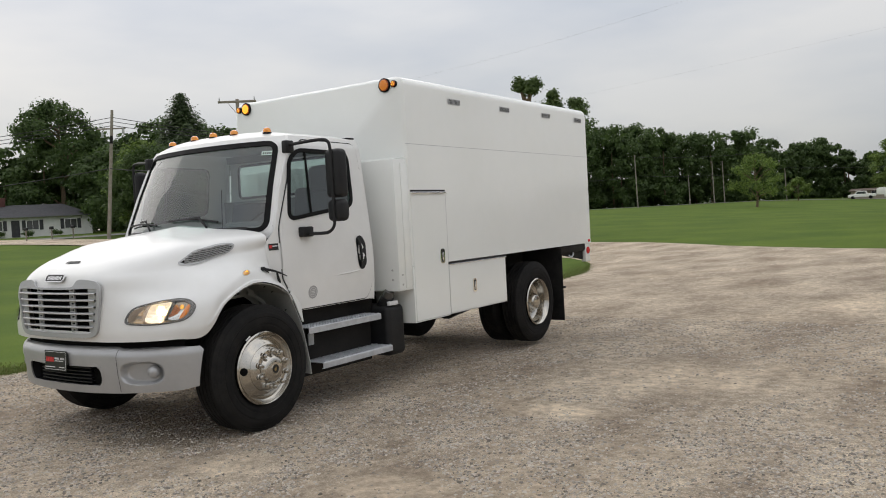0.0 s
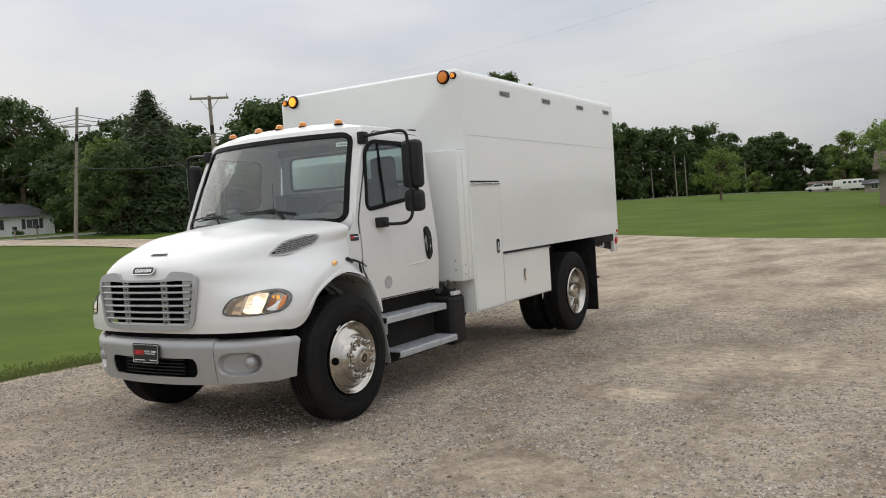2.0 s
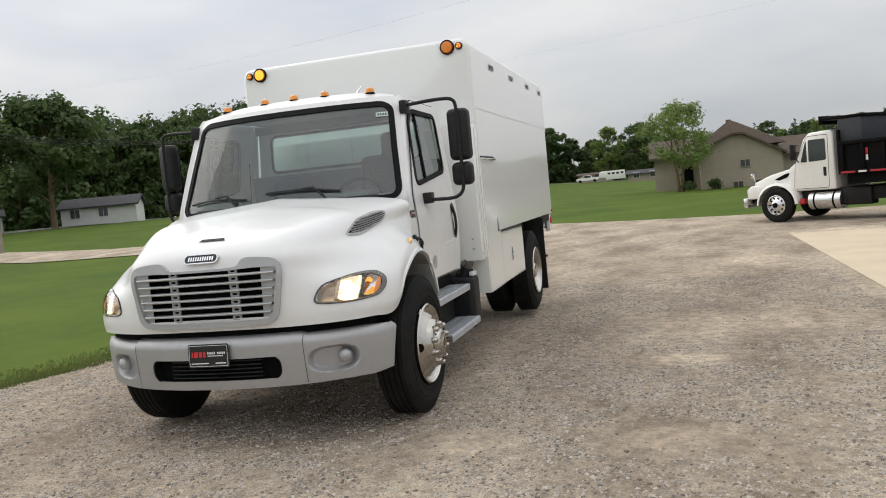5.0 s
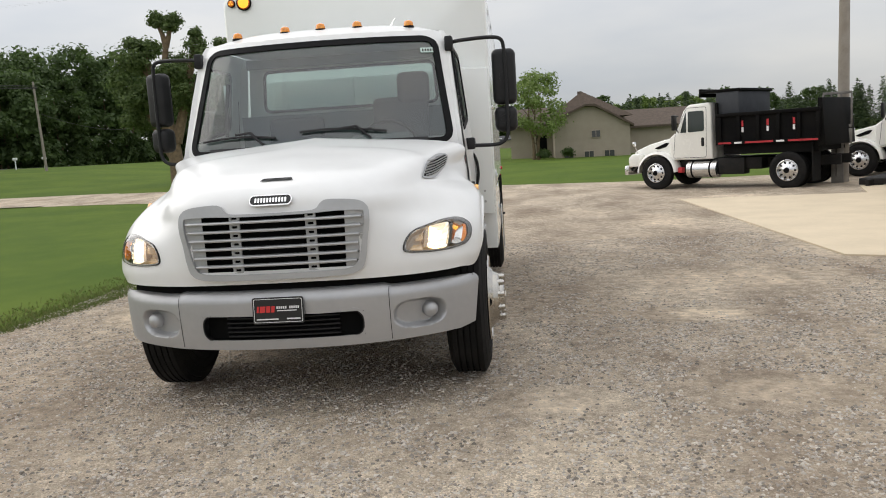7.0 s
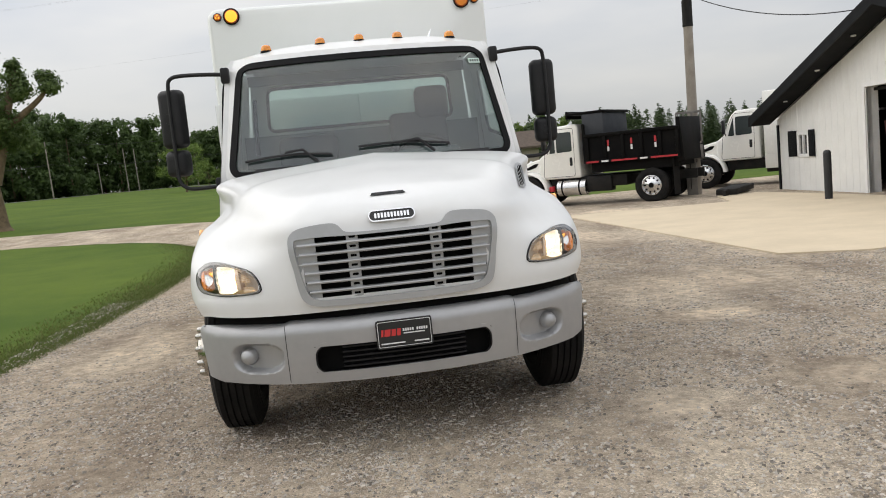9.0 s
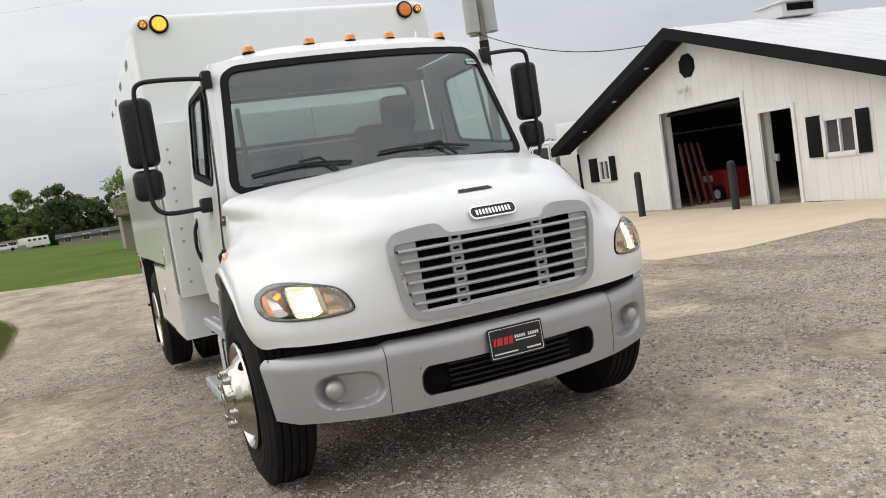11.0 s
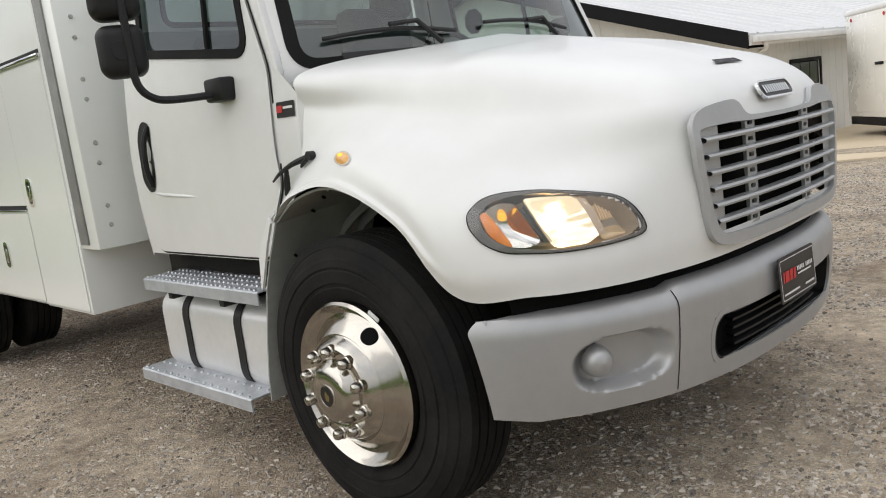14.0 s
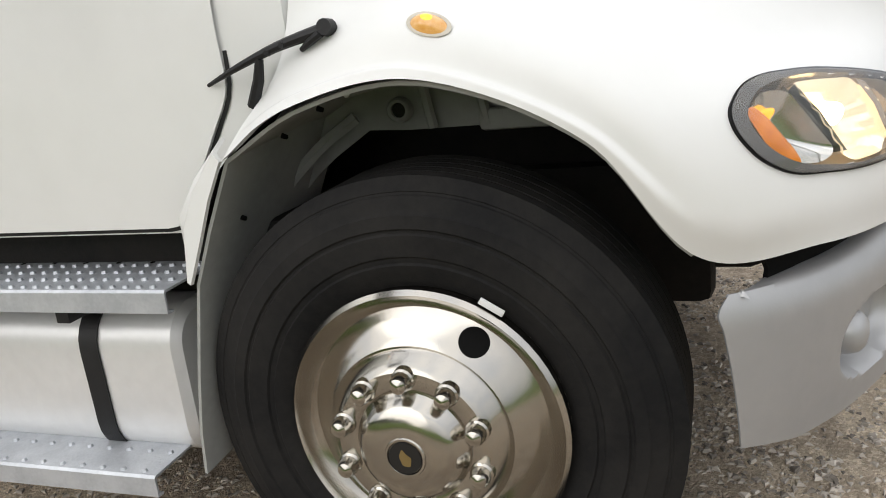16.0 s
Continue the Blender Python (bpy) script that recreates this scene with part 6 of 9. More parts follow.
def shop_roof_z(u):
    """Upper side of the roof over the gable wall's plan line."""
    return 4.33 - (0.318 * (SRIDGE - u) if u < SRIDGE else 0.352 * (u - SRIDGE))


RIBS = []


def wall_with_openings(bm, u0, u1, z0, top, holes, place, thick, ribs=0.0):
    """A wall of upright strips with openings cut right through it; ribs stand proud."""
    cuts = sorted({u0, u1, *[h[0] for h in holes], *[h[1] for h in holes], *[u0 + k * 0.3 for k in range(1, int((u1 - u0) / 0.3))]})
    cuts = [c for c in cuts if u0 <= c <= u1]
    for a, b in zip(cuts, cuts[1:]):
        if b - a < 1e-4:
            continue
        mid = (a + b) / 2
        spans, lo = [], z0
        for h in sorted([h for h in holes if h[0] < mid < h[1]], key=lambda h: h[2]):
            if h[2] > lo:
                spans.append((lo, h[2]))
            lo = h[3]
        spans.append((lo, None))
        for lo, hi in spans:
            za, zb = (hi, hi) if hi is not None else (top(a), top(b))
            f = [place(a, 0, lo), place(b, 0, lo), place(b, 0, zb), place(a, 0, za)]
            g = [place(a, thick, lo), place(b, thick, lo), place(b, thick, zb), place(a, thick, za)]
            vf, vg = [bm.verts.new(p) for p in f], [bm.verts.new(p) for p in g]
            bm.faces.new(vf)
            bm.faces.new(vg[::-1])
            for i in range(4):
                bm.faces.new((vf[i - 1], vf[i], vg[i], vg[i - 1]))
            if ribs and hi is None or (ribs and hi is not None):
                r = 0.008
                q = [place(a - r, -ribs, lo), place(a + r, -ribs, lo), place(a + r, -ribs, za - 0.01), place(a - r, -ribs, za - 0.01)]
                w = [place(a - 2.2 * r, 0.001, lo), place(a + 2.2 * r, 0.001, lo), place(a + 2.2 * r, 0.001, za - 0.01), place(a - 2.2 * r, 0.001, za - 0.01)]
                rb = B()
                vq, vw = [rb.verts.new(p) for p in q], [rb.verts.new(p) for p in w]
                rb.faces.new(vq)
                rb.faces.new((vq[0], vq[3], vw[3], vw[0]))
                rb.faces.new((vq[1], vw[1], vw[2], vq[2]))
                RIBS.append(rb)
    bmesh.ops.remove_doubles(bm, verts=bm.verts, dist=0.0005)
    return bm


GARAGE, MANDOOR, WIN1, WIN2 = (4.93, 8.02, -0.4, 2.42), (3.46, 4.43, -0.4, 1.98), (1.90, 2.68, 0.93, 1.65), (10.80, 11.36, 0.86, 1.47)


def build_shop():
    shop = thing("workshop", "white steel-clad workshop with black roof trim and an open door", "building", SHOP)
    front = lambda u, d, z: Vector((d, u, z))
    wt = lambda u: shop_roof_z(u) - 0.30
    gable = part("gable_wall", wall_with_openings(B(), 0, SW, SZ, wt, [GARAGE, MANDOOR, WIN1, WIN2], front, 0.14, 0.007), M_WALL, shop, "white ribbed steel gable wall", smooth=False)
    for rb in RIBS:
        part("siding_rib", rb, M_WALL, gable, smooth=False)
    RIBS.clear()
    sidef = lambda u, d, z: Vector((u, d, z))
    sw2 = (1.85, 3.0, 1.03, 1.52)
    flank = part("side_wall", wall_with_openings(B(), 0.14, SLEN, SZ, lambda u: 2.0, [sw2], sidef, 0.14, 0.006), M_WALL, shop, "white ribbed side wall", smooth=False)
    for rb in RIBS:
        part("siding_rib", rb, M_WALL, flank, smooth=False)
    t = B()
    add_box(t, 0.14, SLEN, SW - 0.14, SW, SZ, 2.0)
    add_box(t, SLEN - 0.14, SLEN, 0.1, SW - 0.1, SZ, 2.1)
    part("back_wall", t, M_WALL, shop, smooth=False)
    t = B()
    add_box(t, 0.16, SLEN - 0.2, 0.16, SW - 0.16, SZ - 0.02, -0.13)
    part("slab", t, M_CONC, shop)
    # lining and end wall carry the interior's shade in their near-black colour
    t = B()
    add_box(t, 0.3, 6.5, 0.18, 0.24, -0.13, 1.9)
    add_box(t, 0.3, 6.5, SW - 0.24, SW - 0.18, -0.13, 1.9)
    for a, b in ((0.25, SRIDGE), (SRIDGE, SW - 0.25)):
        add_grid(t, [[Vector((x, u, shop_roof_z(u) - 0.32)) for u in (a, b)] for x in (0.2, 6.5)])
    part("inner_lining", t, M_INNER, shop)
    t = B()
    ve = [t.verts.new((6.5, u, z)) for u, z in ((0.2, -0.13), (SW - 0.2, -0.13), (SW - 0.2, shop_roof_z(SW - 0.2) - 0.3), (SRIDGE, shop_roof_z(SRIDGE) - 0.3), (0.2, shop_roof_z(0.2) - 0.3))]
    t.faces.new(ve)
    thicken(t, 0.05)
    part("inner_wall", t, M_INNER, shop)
    # roof sheets with seams
    t = B()
    for a, b in ((-0.53, SRIDGE), (SRIDGE, 13.1)):
        ua, ub = a, b
        p = [(-0.6, ua), (SLEN + 0.4, ua), (SLEN + 0.4, ub), (-0.6, ub)]
        top = [t.verts.new((x, u, shop_roof_z(u))) for x, u in p]
        bot = [t.verts.new((x, u, shop_roof_z(u) - 0.05)) for x, u in p]
        t.faces.new(top)
        t.faces.new(bot[::-1])
        for i in range(4):
            t.faces.new((top[i - 1], top[i], bot[i], bot[i - 1]))
    roof = part("roof", t, M_ROOF, shop, "white steel roof", smooth=False)
    t = B()
    k = -0.3
    while k < SLEN:
        for a, b in ((-0.53, SRIDGE), (SRIDGE, 13.1)):
            za, zb = shop_roof_z(a), shop_roof_z(b)
            v = [t.verts.new(q) for q in ((k - 0.03, a, za), (k + 0.03, a, za), (k + 0.03, b, zb), (k - 0.03, b, zb), (k, a, za + 0.02), (k, b, zb + 0.02))]
            t.faces.new((v[0], v[4], v[5], v[3]))
            t.faces.new((v[4], v[1], v[2], v[5]))
        k += 0.6
    sm = part("roof_ribs", t, M_ROOF, roof)
    sm["kind"] = "stuff"
    for x in (3.0, 8.4, 13.6, 19):
        t = B()
        add_box(t, x - 0.55, x + 0.55, SRIDGE - 0.5, SRIDGE + 0.35, 4.25, 4.58, 0.03)
        add_box(t, x - 0.62, x + 0.62, SRIDGE - 0.6, SRIDGE + 0.45, 4.58, 4.63, 0.02)
        rv = part("ridge_vent", t, M_ROOF, roof, "white box roof vent")
        t = B()
        add_box(t, x - 0.4, x + 0.4, SRIDGE - 0.52, SRIDGE - 0.5, 4.38, 4.55)
        part("vent_mouth", t, M_HOLE, rv)
    # fascia boards and soffits
    for a, b, nm in ((-0.53, SRIDGE, "fascia"), (SRIDGE, 13.1, "fascia")):
        t = B()
        za, zb = shop_roof_z(a), shop_roof_z(b)
        q = [(a, za + 0.02), (b, zb + 0.02), (b, zb - 0.25), (a, za - 0.25)]
        f, g = [t.verts.new((-0.64, u, z)) for u, z in q], [t.verts.new((-0.60, u, z)) for u, z in q]
        t.faces.new(f)
        t.faces.new(g[::-1])
        for i in range(4):
            t.faces.new((f[i - 1], f[i], g[i], g[i - 1]))
        part(nm, t, M_BTRIM, shop, "black fascia board", smooth=False)
        t = B()
        n = 26
        for k in range(n):
            u0, u1 = a + (b - a) * k / n, a + (b - a) * (k + 0.94) / n
            z0, z1 = shop_roof_z(u0) - 0.24, shop_roof_z(u1) - 0.24
            add_grid(t, [[Vector((-0.60, u0, z0)), Vector((-0.60, u1, z1))], [Vector((0.0, u0, z0)), Vector((0.0, u1, z1))]])
        add_grid(t, [[Vector((-0.60, a, za - 0.225)), Vector((-0.60, b, zb - 0.225))], [Vector((0.02, a, za - 0.225)), Vector((0.02, b, zb - 0.225))]])
        part("soffit", t, M_SOFFIT, shop, "black slatted soffit", smooth=False)
    for u in (7.9, 9.6, 11.4):
        t = B()
        add_cyl(t, (-0.3, u, shop_roof_z(u) - 0.27), (-0.3, u, shop_roof_z(u) - 0.235), 0.06, 0.06, 16)
        part("soffit_light", t, M_WTRIM, shop, "small round soffit light, off")
    # side fascia and gutter, downpipe
    t = B()
    add_box(t, -0.6, SLEN + 0.4, -0.56, -0.53, 1.88, 2.05)
    part("eave_board", t, M_WTRIM, shop)
    t = B()
    add_box(t, -0.55, SLEN + 0.4, -0.66, -0.56, 1.92, 2.03, 0.02)
    part("gutter", t, M_WTRIM, shop, "white gutter")
    t = B()
    add_grid(t, [[Vector((-0.6, -0.55, 1.90)), Vector((SLEN, -0.55, 1.90))], [Vector((-0.6, 0, 1.97)), Vector((SLEN, 0, 1.97))]])
    part("side_soffit", t, M_WTRIM, shop)
    t = B()
    add_tube(t, smooth_line([(-0.20, -0.60, 1.93), (-0.12, -0.55, 1.80), (-0.02, -0.12, 1.66), (0.02, -0.06, 1.45), (0.02, -0.06, 0.8), (0.02, -0.06, 0.1), (-0.02, -0.14, -0.02)], 4), 0.04, 8)
    part("downpipe", t, M_WTRIM, shop, "white downpipe")
    t = B()
    add_box(t, -0.03, 0.01, 0.0, 0.26, SZ, 1.78)
    part("corner_trim", t, M_BTRIM, shop, "black corner trim")
    t = B()
    add_box(t, -0.03, 0.01, SW - 0.12, SW, SZ, 1.75)
    part("corner_trim", t, M_BTRIM, shop)
    t = B()
    add_box(t, 0.25, 0.36, -0.06, -0.0, 0.75, 1.05, 0.01)
    add_tube(t, [(0.3, -0.03, 0.75), (0.3, -0.03, 0.0)], 0.015, 6)
    part("meter_box", t, M_GRILLE, shop, "grey electric meter box")
    t = B()
    add_box(t, -0.016, 0.0, 0.27, MANDOOR[0] - 0.1, SZ, 0.03)
    part("base_flashing", t, M_BTRIM, shop)
    # octagon louvre, flood lamps
    t = B()
    ol = [(6.66 + 0.30 * math.cos(radians(22.5 + 45 * k)), 3.42 + 0.30 * math.sin(radians(22.5 + 45 * k))) for k in range(8)]
    add_patch(t, lambda u, z, o: Vector((-0.03 - o, u, z)), ol, 0, 1)
    oc = part("octagon_louvre", thicken(t, 0.03), M_BTRIM, shop, "black octagonal louvre")
    for k in range(6):
        t = B()
        z = 3.22 + 0.08 * k
        w = 0.26 if 0 < k < 5 else 0.16
        add_box(t, -0.05, -0.03, 6.66 - w, 6.66 + w, z, z + 0.03)
        part("blade", t, M_BTRIM, oc)
    t = B()
    add_box(t, -0.05, 0.0, 6.72, 6.82, 2.86, 2.96, 0.01)
    flood = part("flood_lamp", t, M_WTRIM, shop, "twin white flood lamp, off")
    for u in (6.66, 6.88):
        t = B()
        add_cyl(t, (-0.06, u, 2.90), (-0.17, u, 2.82), 0.035, 0.065, 14)
        part("lamp_head", t, M_WTRIM, flood)
    # door and window trims
    for u0, u1, z1, w, nm in ((GARAGE[0], GARAGE[1], GARAGE[3], 0.10, "garage_door_frame"), (MANDOOR[0], MANDOOR[1], MANDOOR[3], 0.09, "side_door_frame")):
        t = B()
        add_box(t, -0.035, 0.30, u0 - w, u0, SZ, z1 + w)
        add_box(t, -0.035, 0.30, u1, u1 + w, SZ, z1 + w)
        add_box(t, -0.035, 0.30, u0, u1, z1, z1 + w)
        part(nm, t, M_WTRIM, shop, "white door frame", smooth=False)
    t = B()
    add_box(t, 0.2, 3.2, GARAGE[0] - 0.05, GARAGE[1] + 0.05, 2.32, 2.38)
    part("raised_door", t, M_DARK, shop, "sectional door raised inside")
    t = B()
    add_box(t, 0.32, 1.2, MANDOOR[0] - 0.02, MANDOOR[0] + 0.03, -0.13, 1.95, 0.005)
    sd = part("side_door", t, M_WTRIM, shop, "door standing open inwards")
    t = B()
    add_box(t, 0.22, 0.30, MANDOOR[1] - 0.14, MANDOOR[1] - 0.02, 0.90, 1.06, 0.01)
    part("door_lock", t, M_ALU, sd)
    for (u0, u1, z0, z1), sh, flip in ((WIN1, ((1.57, 1.86), (2.73, 3.09)), 0), (WIN2, ((10.44, 10.74), (11.42, 11.9)), 0)):
        t = B()
        for a in ((u0 - 0.05, u0 + 0.05, z0 - 0.05, z1 + 0.05), (u1 - 0.05, u1 + 0.05, z0 - 0.05, z1 + 0.05), (u0, u1, z0 - 0.05, z0 + 0.05), (u0, u1, z1 - 0.05, z1 + 0.05), ((u0 + u1) / 2 - 0.02, (u0 + u1) / 2 + 0.02, z0, z1)):
            add_box(t, -0.03, 0.06, a[0], a[1], a[2], a[3], 0.004)
        wf = part("window", t, M_WTRIM, shop, "white sliding window")
        for a, b in ((u0, (u0 + u1) / 2), ((u0 + u1) / 2, u1)):
            t = B()
            add_box(t, 0.03, 0.038, a + 0.02, b - 0.02, z0 + 0.02, z1 - 0.02)
            part("pane", t, M_WIN, wf)
        for a, b in sh:
            t = B()
            add_box(t, -0.045, -0.012, a, b, z0 - 0.02, z1 + 0.08, 0.006)
            s2 = part("shutter", t, M_BTRIM, shop, "black louvred shutter")
            n = 12
            for k in range(n):
                t = B()
                z = z0 + 0.02 + (z1 - z0 + 0.0) * k / n
                add_box(t, -0.052, -0.044, a + 0.04, b - 0.04, z, z + 0.025)
                part("slat", t, M_BTRIM, s2)
    t = B()
    for a in ((sw2[0] - 0.06, sw2[0], sw2[2] - 0.06, sw2[3] + 0.06), (sw2[1], sw2[1] + 0.06, sw2[2] - 0.06, sw2[3] + 0.06), (sw2[0], sw2[1], sw2[2] - 0.06, sw2[2]), (sw2[0], sw2[1], sw2[3], sw2[3] + 0.06)):
        add_box(t, a[0], a[1], -0.03, 0.04, a[2], a[3])
    w2 = part("side_window", t, M_BTRIM, shop, "side window with a dark frame")
    for k in range(3):
        t = B()
        a = sw2[0] + (sw2[1] - sw2[0]) * k / 3
        add_box(t, a + 0.015, a + (sw2[1] - sw2[0]) / 3 - 0.015, 0.01, 0.02, sw2[2] + 0.03, sw2[3] - 0.02)
        part("pane", t, M_WIN, w2)
    t = B()
    add_box(t, sw2[0], sw2[1], -0.01, 0.0, sw2[2], sw2[2] + 0.03)
    part("sill", t, M_WTRIM, w2)


build_shop()

M_BOLLARD = material("black_bollard_sleeve", (0.015, 0.016, 0.018), 0.5, scale=4)
M_REDMACH = material("red_machine_paint", (0.30, 0.02, 0.02), 0.4, scale=3)
M_PLANK = material("reddish_plank", (0.09, 0.03, 0.024), 0.7, scale=4)
for x, y in ((10.75, 11.75), (11.15, 9.02)):
    t = B()
    add_cyl(t, (x, y, -0.25), (x, y, 0.93), 0.085, 0.085, 24)
    add_revolve(t, [(0.085, 0.0), (0.075, 0.035), (0.045, 0.06), (0.0005, 0.068)], Matrix.Translation((x, y, 0.93)) @ Matrix.Rotation(radians(-90), 4, "Y"), 24)
    solo("bollard", t, M_BOLLARD, "black domed bollard before the workshop door", "bollard", group="door bollards")
# things seen inside the open door
t = B()
add_box(t, 1.7, 2.9, 7.9, 9.3, -0.13, 0.75, 0.08, SHOP)
mach = solo("machine", t, M_REDMACH, "red machine in the dim workshop", "machine")
t = B()
add_cyl(t, SHOP @ Vector((1.7, 8.2, 0.11)), SHOP @ Vector((1.6, 8.2, 0.11)), 0.24, 0.24, 24)
wheel_in = part("wheel", t, M_RUBBER, mach)
wheel_in.matrix_parent_inverse = mach.matrix_world.inverted()
t = B()
add_cyl(t, SHOP @ Vector((1.6, 8.2, 0.11)), SHOP @ Vector((1.58, 8.2, 0.11)), 0.13, 0.12, 20)
part("hub", t, M_PWHITE, wheel_in)
t = B()
add_box(t, 1.67, 1.7, 8.45, 8.9, 0.45, 0.62, 0.0, SHOP)
part("label_plate", t, M_PWHITE, mach)
for k in range(4):
    t = B()
    m = SHOP @ Matrix.Translation((0.45 + 0.2 * k, 7.72 - 0.04 * k, -0.13)) @ Matrix.Rotation(radians(-9 - 2 * k), 4, "X")
    add_box(t, -0.035, 0.035, -0.02, 0.02, 0.0, 1.75, 0.004, m)
    solo("plank", t, M_PLANK, "reddish plank leaning inside the doorway", "plank", group="leaning planks")

# ---- utility poles and wires ----
M_POLE = material("weathered_pole", (0.23, 0.20, 0.165), 0.9, color2=(0.30, 0.27, 0.23), scale=3, bump=0.4, bump_scale=25)
M_WIRE = material("black_cable", (0.02, 0.02, 0.02), 0.6, scale=3)
M_ALULINE = material("bare_aluminium_line", (0.42, 0.42, 0.43), 0.5, metal=0.3, scale=3)
M_CAN = material("grey_transformer_can", (0.42, 0.43, 0.43), 0.5, scale=3)


def pole(x, y, h, r=0.14, arm=0.0, yaw=0.0, lean=(0, 0), band=True, label="weathered wooden utility pole"):
    z = ground_z(x, y)
    ob = thing("utility_pole", label, "pole", Matrix.Translation((x, y, z)) @ Matrix.Rotation(radians(yaw), 4, "Z"), group="utility poles")
    t = B()
    add_cyl(t, (0, 0, -0.2), (lean[0], lean[1], h), r, r * 0.68, 14)
    part("post", t, M_POLE, ob)
    if band:
        t = B()
        f = 0.74
        add_cyl(t, (lean[0] * f, lean[1] * f, h * f), (lean[0] * (f + 0.06), lean[1] * (f + 0.06), h * (f + 0.06)), r * 0.80, r * 0.78, 14)
        part("dark_band", t, M_DARK, ob)
    if arm:
        t = B()
        add_box(t, -arm / 2, arm / 2, -0.06, 0.06, h - 0.25, h - 0.10, 0.01, Matrix.Translation((lean[0], lean[1] - 0.1, 0)))
        part("crossarm", t, M_POLE, ob)
        for s in (-1, 1):
            t = B()
            add_tube(t, [(lean[0] + s * 0.05, lean[1] - 0.1, h - 1.0), (lean[0] + s * arm * 0.25, lean[1] - 0.1, h - 0.22)], 0.02, 6)
            part("brace", t, M_POLE, ob)
            t = B()
            add_cyl(t, (lean[0] + s * arm * 0.46, lean[1] - 0.1, h - 0.10), (lean[0] + s * arm * 0.46, lean[1] - 0.1, h + 0.14), 0.05, 0.03, 10)
            part("insulator", t, M_CAN, ob)
    return ob


pole(-37.2, 34.65, 10.1, 0.17, 2.6, 40, (-0.15, 0.0))
p0 = pole(-59.0, 38.2, 11.4, 0.18, 0, 40, (0.95, 0.28))
t = B()
add_box(t, -0.4, 2.0, 0.19, 0.29, 9.7, 9.82)
part("crossarm", t, M_POLE, p0)
for dz, dx in ((9.6, 1.0), (9.3, -0.8)):
    t = B()
    add_cyl(t, (dx + 0.8, 0.24, dz - 0.3), (dx + 0.8, 0.24, dz + 0.2), 0.12, 0.1, 10)
    part("insulator", t, M_CAN, p0)
pole(-44.2, 70.7, 8.6, 0.14, 0, 0, (-0.3, 0), False)
for x, y, h in ((-43.3, 126.2, 8.9), (-47.2, 167.1, 6.2), (-40.9, 162.7, 8.6), (-39.0, 163.2, 8.4), (-28.9, 171.8, 6.6)):
    pole(x, y, h, 0.11, 0, 0, (-0.2, 0), False, "far grey utility pole before the woods")
lp = pole(10.88, 18.85, 9.6, 0.17, 0, 0, (0.1, 0), False, "weathered utility pole with transformers by the workshop")
t = B()
add_cyl(t, (0.053, 0, 5.15), (0.06, 0, 5.95), 0.156, 0.152, 16)
part("dark_sleeve", t, M_DARK, lp)
for k, (dx, dy) in enumerate(((-0.32, -0.1), (0.30, -0.12), (0.0, 0.34))):
    t = B()
    add_cyl(t, (dx, dy, 6.2), (dx, dy, 7.25), 0.23, 0.23, 20)
    add_cyl(t, (dx, dy, 7.25), (dx, dy, 7.33), 0.23, 0.12, 20)
    can = part("transformer", t, M_CAN, lp, "grey pole-top transformer can")
    for s in (-1, 1):
        t = B()
        add_cyl(t, (dx + 0.1 * s, dy, 7.30), (dx + 0.1 * s, dy, 7.55), 0.035, 0.025, 10)
        part("bushing", t, M_CAN, can)


def wire(a, b, sag, r=0.014, label="thin black overhead cable", mat=None):
    t = B()
    a, b = Vector(a), Vector(b)
    add_tube(t, [a.lerp(b, k / 24) - Vector((0, 0, sag * 4 * (k / 24) * (1 - k / 24))) for k in range(25)], r, 5)
    return solo("overhead_cable", t, mat or M_WIRE, label, "cable", group="overhead cables")


wire((10.75, 18.85, 6.0), (12.2, 12.5, 4.15), 0.35)
for dz in (0, 0.4, 0.8):
    wire((-58.45, 39.0, 11.4 + dz * 0.9), (-44.2, 70.7, 9.4 + dz * 0.3), 0.8, 0.03)
    wire((-58.45, 39.0, 11.4 + dz * 0.9), (-130, 10, 11.4 + dz * 0.5), 1.6, 0.03)
for off in (0.0, 0.9):
    wire((-37.2 + off, 34.65 - off * 0.6, 10.15), (10.88, 18.85, 9.35), 1.3, 0.0012, "thin pale aluminium overhead line", M_ALULINE)
wire((-37.2, 34.65, 6.3), (10.88, 18.85, 6.4), 0.3, 0.0014, "thin pale aluminium overhead line", M_ALULINE)
wire((-58.7, 38.6, 7.6), (-37.2, 34.65, 6.3), 0.4, 0.035)
wire((-58.7, 38.6, 7.6), (-125, 12, 7.0), 1.5, 0.035)
wire((-44.2, 70.7, 7.0), (-57, 118, 7.2), 0.8, 0.03)
wire((-57, 118, 7.2), (-47, 137, 7.3), 0.6, 0.03)
wire((-47, 137, 7.3), (-26.5, 160, 7.6), 0.7, 0.03)
wire((-26.5, 160, 7.6), (14, 190, 7.6), 0.8, 0.03)
wire((-47, 137, 10.6), (-26.5, 160, 11.0), 0.5, 0.03)


